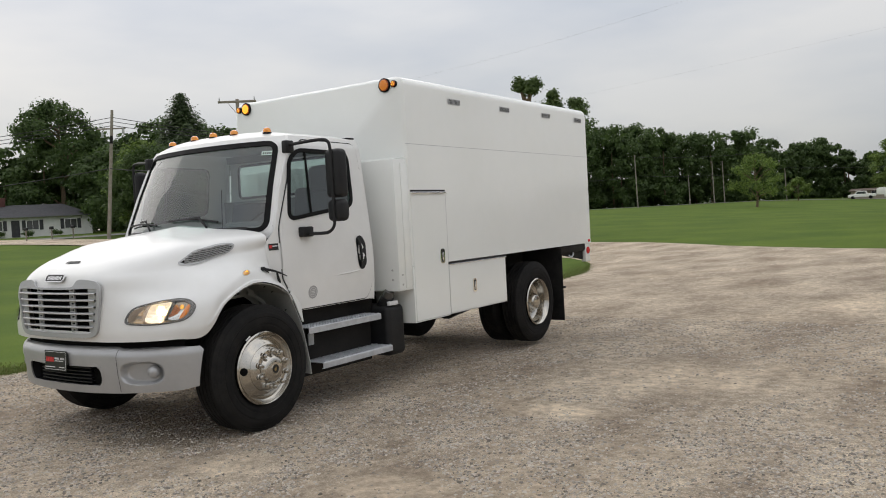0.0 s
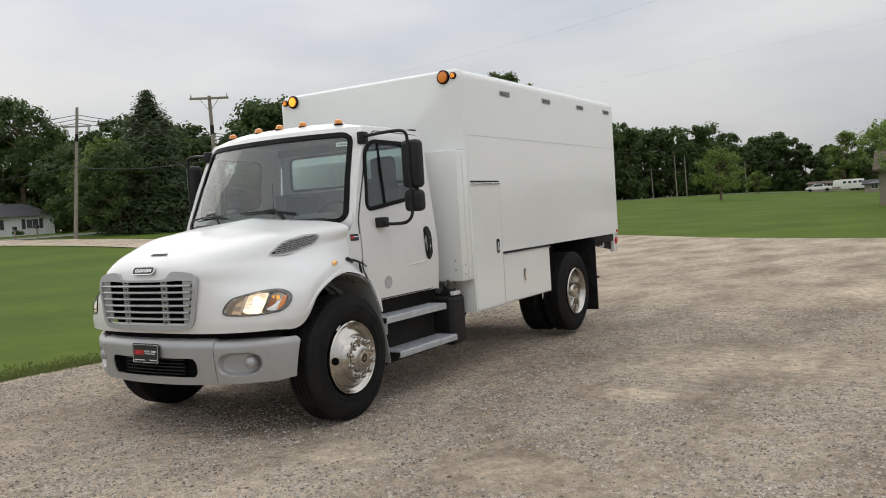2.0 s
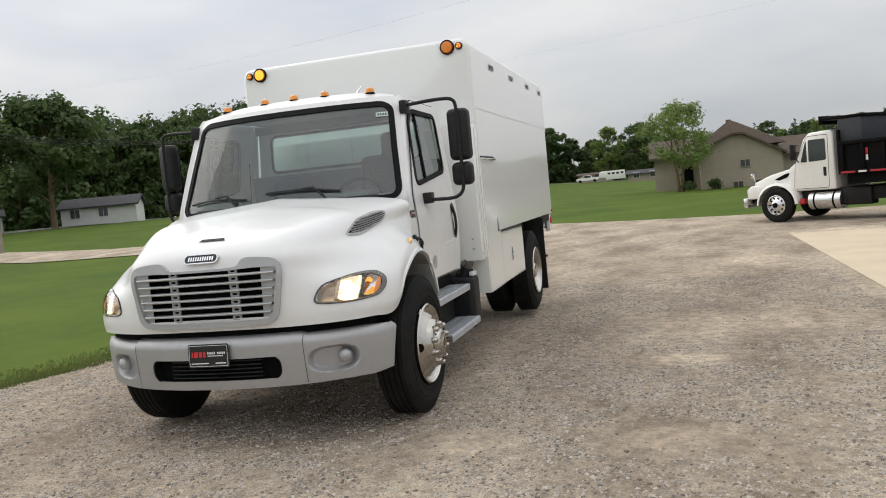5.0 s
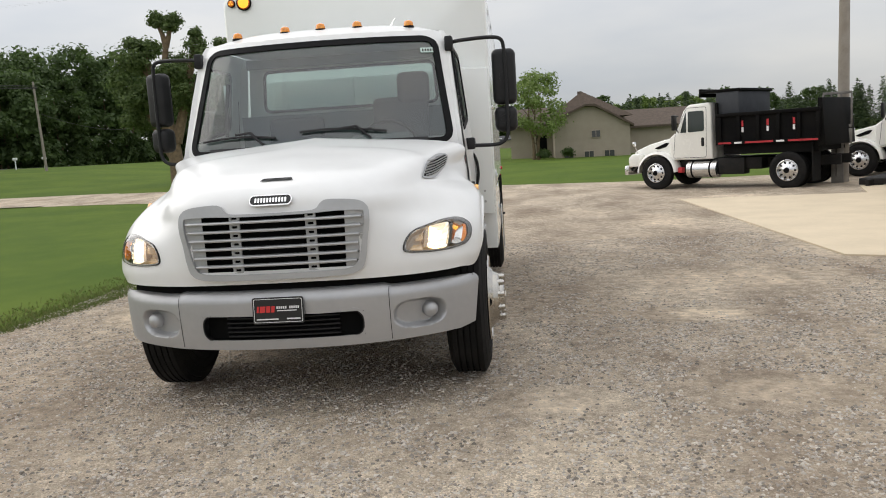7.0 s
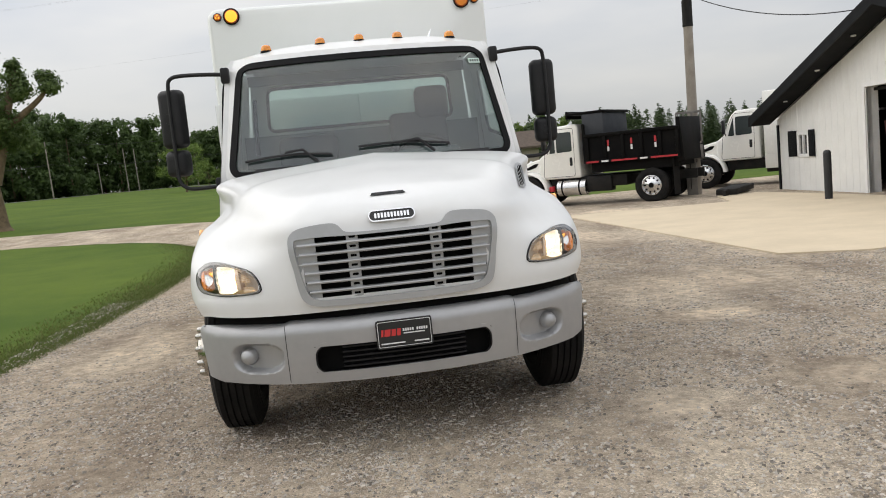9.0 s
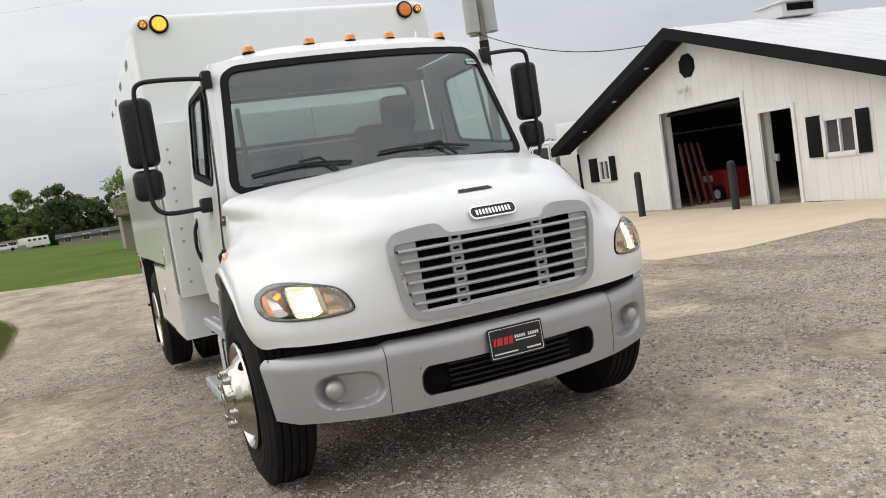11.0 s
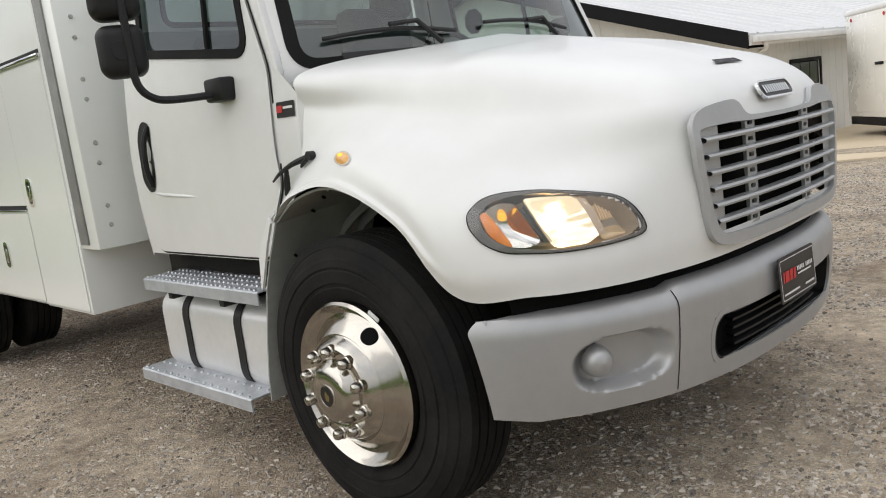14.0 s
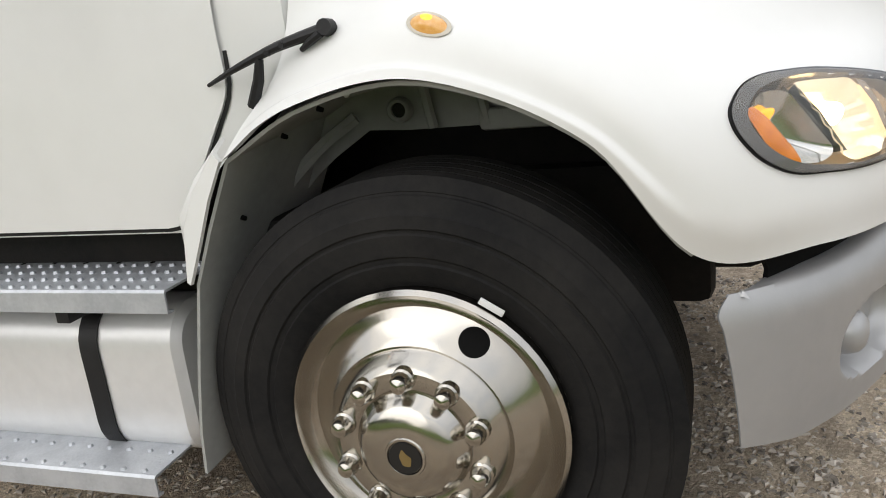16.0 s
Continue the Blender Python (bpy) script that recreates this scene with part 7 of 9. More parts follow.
# ---- vegetation ----
def leaf_material(name, a, b, var=0.35):
    m = bpy.data.materials.new(name)
    m.use_nodes = True
    n, l = m.node_tree.nodes, m.node_tree.links
    bs = n["Principled BSDF"]
    bs.inputs["Roughness"].default_value = 0.65
    geo, ramp = n.new("ShaderNodeNewGeometry"), n.new("ShaderNodeValToRGB")
    ramp.color_ramp.elements[0].color, ramp.color_ramp.elements[1].color = (*a, 1), (*b, 1)
    l.new(geo.outputs["Random Per Island"], ramp.inputs["Fac"])
    l.new(ramp.outputs["Color"], bs.inputs["Base Color"])
    tr, mx = n.new("ShaderNodeBsdfTranslucent"), n.new("ShaderNodeMixShader")
    l.new(ramp.outputs["Color"], tr.inputs["Color"])
    mx.inputs[0].default_value = 0.45
    l.new(bs.outputs[0], mx.inputs[1])
    l.new(tr.outputs[0], mx.inputs[2])
    l.new(mx.outputs[0], n["Material Output"].inputs["Surface"])
    return m


M_LEAF = leaf_material("dark_foliage", (0.050, 0.086, 0.024), (0.098, 0.152, 0.042))
M_LEAFB = leaf_material("bright_foliage", (0.10, 0.16, 0.030), (0.21, 0.29, 0.07))
M_LEAFC = leaf_material("pale_spring_foliage", (0.13, 0.20, 0.045), (0.26, 0.34, 0.10))
M_NEEDLE = leaf_material("conifer_foliage", (0.036, 0.062, 0.024), (0.095, 0.135, 0.05))
M_BARK = material("bark", (0.105, 0.075, 0.045), 0.95, color2=(0.185, 0.135, 0.08), scale=5, bump=0.7, bump_scale=18)


def leaves(verts, faces, rng, centre, radius, count, size, flat=0.8, up=0.25):
    """Scatter small leaf sprays in an uneven clump."""
    cx, cy, cz = centre
    lobes = [(Vector((rng.gauss(0, 1), rng.gauss(0, 1), rng.gauss(0.1, 1))).normalized() * rng.uniform(0.30, 0.72), rng.uniform(0.17, 0.34)) for _ in range(7)] + [(Vector((0, 0, 0)), 0.38)]
    for _ in range(count):
        mid, wide = lobes[int(rng.random() * 8)]
        x, y, z = mid.x + rng.gauss(0, wide), mid.y + rng.gauss(0, wide), mid.z + rng.gauss(0, wide)
        far = math.sqrt(x * x + y * y + z * z)
        if far > 1.2:
            k = rng.uniform(0.4, 1.1) / far
            x, y, z = x * k, y * k, z * k
        p = Vector((cx + x * radius, cy + y * radius, cz + z * radius * flat))
        nrm = Vector((x + rng.uniform(-0.6, 0.6), y + rng.uniform(-0.6, 0.6), z + up + rng.uniform(-0.5, 0.5)))
        q = nrm.to_track_quat("Z", "Y")
        s = size * rng.uniform(0.55, 1.25)
        a = rng.uniform(0, 6.28)
        base = len(verts)
        for k, rr in ((0, 1.0), (1, 0.62), (2, 1.0), (3, 0.62)):
            b = a + k * math.pi / 2
            verts.append(tuple(p + q @ Vector((s * rr * math.cos(b), s * rr * math.sin(b), rng.uniform(-0.15, 0.15) * s))))
        faces.append((base, base + 1, base + 2, base + 3))


def mesh_from(name, verts, faces, mat):
    me = bpy.data.meshes.new(name)
    me.from_pydata(verts, [], faces)
    me.materials.append(mat)
    me.update()
    return me


def clump_plan(rng, h, r, n, low=0.28, crown=1.0):
    """Centres and sizes of foliage clumps filling a broad crown."""
    out = []
    for k in range(n):
        t = rng.random() ** 0.8
        z = h * (low + (0.96 - low) * t)
        prof = math.sin(math.pi * min(max(0.16 + 0.80 * t, 0), 1)) ** 0.7
        a, d = rng.uniform(0, 6.283), (0.35 + 0.65 * math.sqrt(rng.random())) * r * prof
        out.append((d * math.cos(a), d * math.sin(a), z, r * rng.uniform(0.20, 0.38) * crown))
    return out


def tree(x, y, h, r, seed, mat, count=2400, leaf=0.30, clumps=34, trunk_r=None, label="broad green deciduous tree", stems=1, low=0.28, group="trees"):
    rng = random.Random(seed)
    ob = thing("tree", label, "tree", Matrix.Translation((x, y, ground_z(x, y))), group=group)
    tr = trunk_r or h * 0.022
    plan = clump_plan(rng, h, r, clumps, low)
    t = B()
    for s in range(stems):
        dx = (s - (stems - 1) / 2) * tr * 2.6
        add_tube(t, smooth_line([(dx, 0, -0.2), (dx * 1.6 + rng.uniform(-0.1, 0.1), 0.05, h * 0.2), (dx * 2.6 + rng.uniform(-0.2, 0.2), rng.uniform(-0.2, 0.2), h * 0.5), (dx * 3 + rng.uniform(-0.4, 0.4), rng.uniform(-0.3, 0.3), h * 0.86)], 4), [tr * (1.25 - 1.15 * k / 12) for k in range(13)], 8)
    for cx, cy, cz, cr in plan[:14]:
        z0 = max(h * 0.18, cz - (abs(cx) + abs(cy)) * 0.55)
        add_tube(t, smooth_line([(0, 0, z0), (cx * 0.45, cy * 0.45, z0 + (cz - z0) * 0.5), (cx, cy, cz)], 3), [tr * (0.5 - 0.42 * k / 6) for k in range(7)], 6)
    part("trunk", t, M_BARK, ob)
    v, f = [], []
    tot = sum(c[3] ** 2 for c in plan)
    for cx, cy, cz, cr in plan:
        leaves(v, f, rng, (cx, cy, cz), cr, max(6, int(count * cr * cr / tot)), leaf)
    crown = new("crown", mesh_from("crown", v, f, mat))
    crown.parent = ob
    return ob


def conifer_leaves(v, f, rng, x, y, z, h, r, count, leaf):
    for _ in range(count):
        t = 1 - rng.random() ** 0.62
        zz = z + h * (0.06 + 0.94 * t)
        tier = 0.80 + 0.20 * abs(math.sin(t * 17))
        d = abs(r * (1 - t) ** 0.8 * tier * math.sqrt(rng.uniform(0.12, 1)) + rng.gauss(0, 0.06) * r) + 0.04
        a = rng.uniform(0, 6.283)
        p = Vector((x + d * math.cos(a), y + d * math.sin(a), zz - 0.25 * d))
        q = Vector((math.cos(a) * 0.5 + rng.uniform(-0.3, 0.3), math.sin(a) * 0.5 + rng.uniform(-0.3, 0.3), 0.8)).to_track_quat("Z", "Y")
        s = leaf * rng.uniform(0.6, 1.3)
        b0 = rng.uniform(0, 6.28)
        base = len(v)
        for k, rr in ((0, 1.2), (1, 0.4), (2, 1.2), (3, 0.4)):
            b = b0 + k * math.pi / 2
            v.append(tuple(p + q @ Vector((s * rr * math.cos(b), s * rr * math.sin(b), 0))))
        f.append((base, base + 1, base + 2, base + 3))


def conifer(x, y, h, r, seed, count=2600, leaf=0.34, label="dark green conifer at the field edge"):
    rng = random.Random(seed)
    ob = thing("conifer", label, "tree", Matrix.Translation((x, y, ground_z(x, y))), group="trees")
    t = B()
    add_cyl(t, (0, 0, -0.2), (0, 0, h * 0.95), h * 0.018, 0.03, 8)
    part("trunk", t, M_BARK, ob)
    v, f = [], []
    conifer_leaves(v, f, rng, 0, 0, 0, h, r, count, leaf)
    c = new("crown", mesh_from("crown", v, f, M_NEEDLE))
    c.parent = ob
    return ob


WOODS_RISE = [(0, 0.42), (0.12, 0.45), (0.17, 0.85), (0.3, 1.0), (0.4, 1.18), (0.53, 1.04), (0.70, 0.86), (0.78, 0.80), (0.87, 0.77), (0.92, 0.56), (1, 0.55)]


def woods(label, line, depth, n, h0, h1, seed, mat, per=520, leaf=0.62, taper=False):
    """A stand of trees too dense to count, along a plan line."""
    rng = random.Random(seed)
    v, f = [], []
    tb = B()
    pts = smooth2(line, 12)
    seg = [math.hypot(b[0] - a[0], b[1] - a[1]) for a, b in zip(pts, pts[1:])]
    for k in range(n):
        want = sum(seg) * (k + rng.uniform(-0.4, 0.4)) / n
        i = 0
        while i < len(seg) - 1 and want > seg[i]:
            want -= seg[i]
            i += 1
        u = want / seg[i]
        a, b = pts[i], pts[i + 1]
        nx, ny = -(b[1] - a[1]) / seg[i], (b[0] - a[0]) / seg[i]
        off = rng.uniform(0, depth)
        x, y = a[0] + (b[0] - a[0]) * u + nx * off, a[1] + (b[1] - a[1]) * u + ny * off
        g = k / max(1, n - 1)
        h = rng.uniform(h0, h1) * (lerp_table(WOODS_RISE, g) if taper else 1)
        z = ground_z(x, y)
        r = h * rng.uniform(0.28, 0.40)
        for cx, cy, cz, cr in clump_plan(rng, h, r, 42, 0.02, 1.05):
            leaves(v, f, rng, (x + cx, y + cy, z + cz), cr, per // 42, leaf)
        for _ in range(7):
            leaves(v, f, rng, (x + rng.uniform(-3.5, 3.5), y + rng.uniform(-3.5, 3.5), z + rng.uniform(0.5, 3.2)), 2.0, per // 30, leaf)
        add_cyl(tb, (x, y, z - 0.2), (x, y, z + h * 0.7), 0.22, 0.08, 6, False)
    ob = tagged(new("woodland", mesh_from("woodland", v, f, mat)), label, "woods", "", "stuff")
    tk = part("trunks", tb, M_BARK, ob)
    tk["kind"] = "stuff"
    return ob


# woods round the fields
woods("dense dark green woods beyond the road", [(-84, 62), (-74, 88), (-74, 118), (-64, 154), (-38, 190), (-18, 206), (0, 214)], 14, 104, 14, 20, 11, M_LEAF, 3000, 0.40, True)
woods("lower green trees along the far field edge", [(-2, 205), (40, 214), (90, 222)], 12, 30, 8, 12, 12, M_LEAF, 1500, 0.46)
woods("tall mixed trees behind the white bungalow", [(-135, 40), (-112, 66), (-92, 80)], -14, 18, 12, 15.5, 13, M_LEAF, 2800, 0.38)
woods("green trees behind the tan house", [(2, 208), (24, 200), (60, 190)], 8, 16, 8, 11, 14, M_LEAFB, 1800, 0.36)

rng = random.Random(21)
v, f = [], []
for k in range(170):
    x, y = 12 + k * 0.75 + rng.uniform(-0.6, 0.6), 150 + rng.uniform(-7, 7) - k * 0.10
    conifer_leaves(v, f, rng, x, y, ground_z(x, y) - 0.5, rng.uniform(6.8, 9.6), rng.uniform(1.9, 2.9), 700, 0.30)
tagged(new("pine_row", mesh_from("pine_row", v, f, M_NEEDLE)), "long row of dark pines behind the houses", "woods", "", "stuff")

tree(-66.5, 47.5, 9.5, 3.6, 31, M_LEAFB, 9000, 0.20, 50, label="light green tree before the dark conifers", low=0.1)
conifer(-63.4, 50.4, 14.4, 6.6, 32, 34000, 0.20, "tall broad dark green spruce beside the utility pole")
conifer(-58.5, 47.0, 10.6, 5.2, 33, 13000, 0.22)
tree(-60.5, 44.0, 8.2, 3.9, 34, M_LEAF, 18000, 0.15, 60, low=0.02, label="full dark green tree at the field edge")
tree(-88, 58, 10.5, 5.2, 45, M_LEAF, 12000, 0.24, 56, label="broad green tree beside the bungalow", low=0.05)
tree(-80, 55, 8.5, 4.4, 46, M_LEAF, 9000, 0.22, 48, label="low green tree beside the bungalow", low=0.05)
tree(-61, 66, 13.8, 6.3, 35, M_LEAF, 14000, 0.30, 60)
tree(-70, 60, 12.0, 5.0, 36, M_LEAF, 11000, 0.32, 56)
tree(-99, 58, 18.5, 6.2, 37, M_LEAF, 17000, 0.24, 70, low=0.06, label="tall airy green tree behind the bungalow")
tree(-21.0, 112.3, 7.2, 3.5, 39, M_LEAFB, 3600, 0.15, 40, label="small airy tree alone in the field", low=0.2)
tree(-13, 200, 13.3, 4.2, 40, M_LEAFB, 6500, 0.24, 50, label="tall airy green tree beyond the far road", low=0.2)
tree(3.3, 60.5, 7.0, 2.8, 41, M_LEAFC, 7000, 0.11, 56, 0.13, "airy light green tree with two stems beside the tan house", 2, 0.30)
tree(-6, 204, 14.0, 5.2, 43, M_LEAF, 6000, 0.36, 44, label="tall dark green tree beyond the far road", low=0.1)
tree(-26, 168, 4.6, 2.2, 44, M_LEAFB, 2000, 0.24, 24, label="small light green tree by the far road", low=0.2)


M_POLL = leaf_material("tuft_foliage", (0.070, 0.112, 0.030), (0.130, 0.185, 0.054))


def pollard(x, y):
    """A heavily cut back tree: thick trunk, bare limbs, tufts of new leaves."""
    rng = random.Random(50)
    ob = thing("pollarded_tree", "old cut-back tree with bare limbs and leafy tufts", "tree", Matrix.Translation((x, y, ground_z(x, y))))
    t = B()
    add_tube(t, smooth_line([(0.12, 0, -0.2), (0.02, 0, 0.35), (-0.02, 0, 1.4), (-0.12, 0, 3.1)], 5), [0.66, 0.60, 0.55, 0.52, 0.50] + [0.49 - 0.012 * k for k in range(11)], 14)
    part("trunk", t, M_BARK, ob)
    limbs = [([(-0.22, 0, 2.7), (-0.62, 0.15, 4.3), (-1.02, 0.2, 5.9), (-1.35, 0.1, 8.0)], 0.36), ([(-0.12, 0, 2.8), (-0.24, -0.15, 4.6), (-0.24, -0.2, 6.1), (0.16, -0.2, 8.5)], 0.33), ([(0.14, -0.2, 8.3), (-0.02, -0.2, 9.1), (-0.36, -0.15, 9.9)], 0.19), ([(0.14, -0.2, 8.3), (0.36, -0.2, 8.9), (0.60, -0.2, 9.7)], 0.19), ([(0.1, 0, 2.6), (0.62, 0.2, 4.4), (1.33, 0.2, 6.9), (1.95, 0.2, 8.8)], 0.34), ([(1.0, 0.2, 5.6), (2.3, 0.1, 6.5), (3.2, 0, 7.2), (3.65, 0, 7.9)], 0.20), ([(-0.1, 0, 1.5), (-0.55, -0.1, 2.4), (-1.08, 0, 3.4), (-1.5, 0, 4.4)], 0.26), ([(-1.05, 0.1, 6.4), (-1.8, 0.1, 7.5), (-2.1, 0.1, 8.5)], 0.14)]
    for lm, r0 in limbs:
        t = B()
        ln = smooth_line(lm, 5)
        add_tube(t, ln, [r0 * (1 - 0.5 * i / (len(ln) - 1)) for i in range(len(ln))], 9)
        part("limb", t, M_BARK, ob)
    v, f = [], []
    tufts = [((-0.45, -0.1, 10.0), 0.60, 900), ((-0.2, -0.2, 9.75), 0.45, 500), ((0.66, -0.2, 9.80), 0.74, 1300), ((0.5, -0.2, 9.45), 0.5, 600)]
    tufts += [((1.92, 0.2, 8.95), 0.62, 900), ((1.75, 0.2, 8.3), 0.75, 1100), ((2.15, 0.2, 7.7), 0.95, 1500), ((3.55, 0, 8.3), 0.60, 800), ((3.8, 0, 7.75), 0.75, 1100)]
    tufts += [((-2.15, 0.1, 8.65), 0.62, 900), ((-1.15, 0.1, 8.3), 0.95, 1500), ((-1.75, 0.1, 7.8), 0.9, 1200)]
    for k in range(26):
        z = 3.7 + 3.9 * rng.random()
        half = 1.2 + 1.1 * math.sin(math.pi * (z - 3.2) / 5.2)
        tufts.append(((-0.9 + rng.uniform(-1, 1) * half, rng.uniform(-1.2, 1.0), z), rng.uniform(0.6, 1.0), 520))
    for k in range(7):
        tufts.append(((1.2 + rng.uniform(-0.6, 1.0), rng.uniform(-0.8, 0.8), rng.uniform(4.6, 7.2)), rng.uniform(0.6, 0.9), 480))
    for c, r, n in tufts:
        leaves(v, f, rng, c, r, n, 0.105)
    c = new("foliage", mesh_from("foliage", v, f, M_POLL))
    c.parent = ob


pollard(-19.1, 42.8)


def shrub(x, y, h, r, seed, label="round dark green shrub"):
    rng = random.Random(seed)
    v, f = [], []
    z = ground_z(x, y)
    for k in range(9):
        a = rng.uniform(0, 6.28)
        leaves(v, f, rng, (x + r * 0.5 * math.cos(a), y + r * 0.5 * math.sin(a), z + h * rng.uniform(0.3, 0.7)), r * 0.55, 90, 0.09)
    return tagged(new("shrub", mesh_from("shrub", v, f, M_LEAF)), label, "shrub", "garden shrubs")


for k, (x, y) in enumerate(((5.9, 60.4), (3.9, 60.2), (-88.5, 47), (-86.6, 49.5), (-91, 45))):
    shrub(x, y, 0.9, 0.7, 60 + k)


# ---- other vehicles ----
M_BEDBLK = material("black_dump_body", (0.004, 0.004, 0.0045), 0.55, color2=(0.008, 0.0075, 0.007), scale=2, spec=0.06)
M_REFR = material("red_reflective_tape", (0.45, 0.02, 0.03), 0.4, scale=20)
M_ALLOY = material("machined_alloy", (0.72, 0.72, 0.72), 0.18, metal=0.9, scale=5)
M_DGLASS = material("dark_cab_glass", (0.05, 0.06, 0.06), 0.06, scale=3)
M_CREAM = material("off_white_cab_paint", (0.86, 0.85, 0.80), 0.25, coat=0.4, color2=(0.83, 0.82, 0.77), scale=1.2)


def alloy_wheel(parent, s, x, y, R=0.51):
    hub = new("wheel")
    hub.parent = parent
    hub.matrix_local = Matrix.Translation((0, y, R))
    part("tyre", tyre_mesh(B(), s * (x - 0.27), s * x), M_RUBBER, hub)
    t = B()
    add_revolve(t, [(r, s * (x + d)) for r, d in ((0.292, -0.03), (0.296, 0.0), (0.28, 0.006), (0.265, -0.02), (0.25, -0.04), (0.17, -0.02), (0.13, 0.02), (0.09, 0.04), (0.0005, 0.045))], seg=36)
    rim = part("rim", t, M_ALLOY, hub, "polished alloy wheel")
    for k in range(10):
        a = 2 * math.pi * k / 10
        p = Vector((s * (x - 0.026), 0.212 * math.cos(a), 0.212 * math.sin(a)))
        t = B()
        add_cyl(t, p, p + Vector((s * 0.012, 0, 0)), 0.028, 0.028, 10)
        part("hand_hole", t, M_HOLE, rim)
    t = B()
    add_cyl(t, (s * (x + 0.02), 0, 0), (s * (x + 0.08), 0, 0), 0.085, 0.07, 16)
    part("hub_cap", t, M_BEDBLK, rim)
    return hub


def extrude_profile(bm, prof, x0, x1, bev=0.03):
    t = bmesh.new()
    a, b = [t.verts.new((x0, y, z)) for y, z in prof], [t.verts.new((x1, y, z)) for y, z in prof]
    t.faces.new(a)
    t.faces.new(b[::-1])
    for i in range(len(prof)):
        t.faces.new((a[i - 1], a[i], b[i], b[i - 1]))
    bmesh.ops.recalc_face_normals(t, faces=t.faces)
    if bev:
        bmesh.ops.bevel(t, geom=t.edges[:], offset=bev, segments=3, profile=0.5, affect="EDGES")
    return merge(bm, t)


def work_truck(name, m, label, dump):
    """A conventional-cab truck of another make; faces -y."""
    ob = thing(name, label, "truck", m, group="parked trucks")
    t = B()
    extrude_profile(t, [(-0.98, 0.78), (-1.02, 1.02), (-0.94, 1.20), (-0.40, 1.40), (0.42, 1.58), (0.42, 0.82)], -0.74, 0.74, 0.05)
    hood = part("hood", t, M_CREAM, ob, "off-white sloped hood")
    for s in (1, -1):
        t = B()
        rows = []
        for x, dz in ((0.70, 0.02), (0.95, 0.045), (1.10, 0.02), (1.14, -0.05)):
            rows.append([Vector((s * x, (0.665 + dz) * math.cos(a) * 0.98, 0.50 + (0.64 + dz) * math.sin(a))) for a in (radians(2 + 176 * k / 22) for k in range(23))])
        add_grid(t, rows)
        part("fender", thicken(t, 0.02), M_CREAM, hood, "off-white arched fender")
        t = B()
        extrude_profile(t, [(-0.98, 0.72), (-1.0, 1.0), (-0.85, 1.12), (-0.60, 1.10), (-0.60, 0.72)], min(s * 0.70, s * 1.08), max(s * 0.70, s * 1.08), 0.04)
        part("fender_nose", t, M_CREAM, hood)
        t = B()
        sp = lambda u, v, o, s=s: Vector((s * (0.748 + o), u, v))
        add_patch(t, sp, soften([(-0.25, 1.26), (0.15, 1.42), (0.28, 1.42), (0.18, 1.30), (-0.1, 1.22)], 0.05, 3), 0.004, 2)
        part("side_intake", t, M_HOLE, hood)
        t = B()
        add_box(t, min(s * 0.78, s * 1.04), max(s * 0.78, s * 1.04), -1.02, -0.96, 0.84, 1.02, 0.03)
        part("headlight", t, M_LENSW, hood)
        alloy_wheel(ob, s, 1.14, 0.0)
        alloy_wheel(ob, s, 1.20, 4.05)
        t = B()
        tyre_mesh(t, s * 0.60, s * 0.87)
        w2 = part("inner_tyre", t, M_RUBBER, ob)
        w2.matrix_local = Matrix.Translation((0, 4.05, 0.51))
    t = B()
    extrude_profile(t, [(0.40, 0.88), (0.40, 1.56), (0.62, 1.72), (0.88, 2.36), (1.05, 2.52), (1.70, 2.55), (1.78, 2.45), (1.80, 0.88)], -1.0, 1.0, 0.06)
    cab = part("cab", t, M_CREAM, ob, "off-white cab")
    t = B()
    f = lambda u, v, o: Vector((u, lerp_table([(1.72, 0.60), (2.38, 0.88)], v) - 0.03 - o, v))
    add_patch(t, f, soften([(-0.86, 1.72), (0.86, 1.72), (0.80, 2.34), (-0.80, 2.34)], 0.08, 4), 0.0, 3)
    part("windscreen", t, M_DGLASS, cab)
    for s in (1, -1):
        sp = lambda u, v, o, s=s: Vector((s * (1.002 + o), u, v))
        t = B()
        dol = soften([(0.55, 0.95), (1.60, 0.95), (1.62, 2.42), (1.0, 2.42), (0.62, 1.68)], 0.06, 3)
        add_band(t, sp, dol, scaled(dol, 0.012), 0.002)
        part("door_gap", t, M_SEAM, cab)
        t = B()
        add_patch(t, sp, soften([(0.78, 1.70), (0.98, 1.70), (0.98, 2.28), (0.96, 2.28)], 0.03, 3), 0.004, 2)
        add_patch(t, sp, soften([(1.03, 1.70), (1.55, 1.72), (1.55, 2.32), (1.04, 2.32)], 0.05, 3), 0.004, 2)
        part("side_window", t, M_DGLASS, cab)
        t = B()
        add_patch(t, sp, rounded(1.50, 1.40, 0.09, 0.26, 0.03, 3), 0.006, 2)
        part("door_handle", t, M_BLACK, cab)
        t = B()
        add_box(t, min(s * 1.10, s * 1.34), max(s * 1.10, s * 1.34), 0.66, 0.74, 1.78, 2.24, 0.03)
        add_tube(t, [(s * 0.99, 0.72, 2.20), (s * 1.12, 0.70, 2.20)], 0.015, 6)
        add_tube(t, [(s * 0.99, 0.72, 1.70), (s * 1.12, 0.70, 1.85)], 0.015, 6)
        part("mirror", t, M_BLACK, cab, "black door mirror")
        t = B()
        add_tube(t, [(s * 0.92, -0.75, 1.12), (s * 0.98, -0.80, 1.38)], 0.012, 6)
        add_box(t, min(s * 0.93, s * 1.05), max(s * 0.93, s * 1.05), -0.86, -0.78, 1.36, 1.50, 0.03)
        part("hood_mirror", t, M_CHROME2, hood)
    t = B()
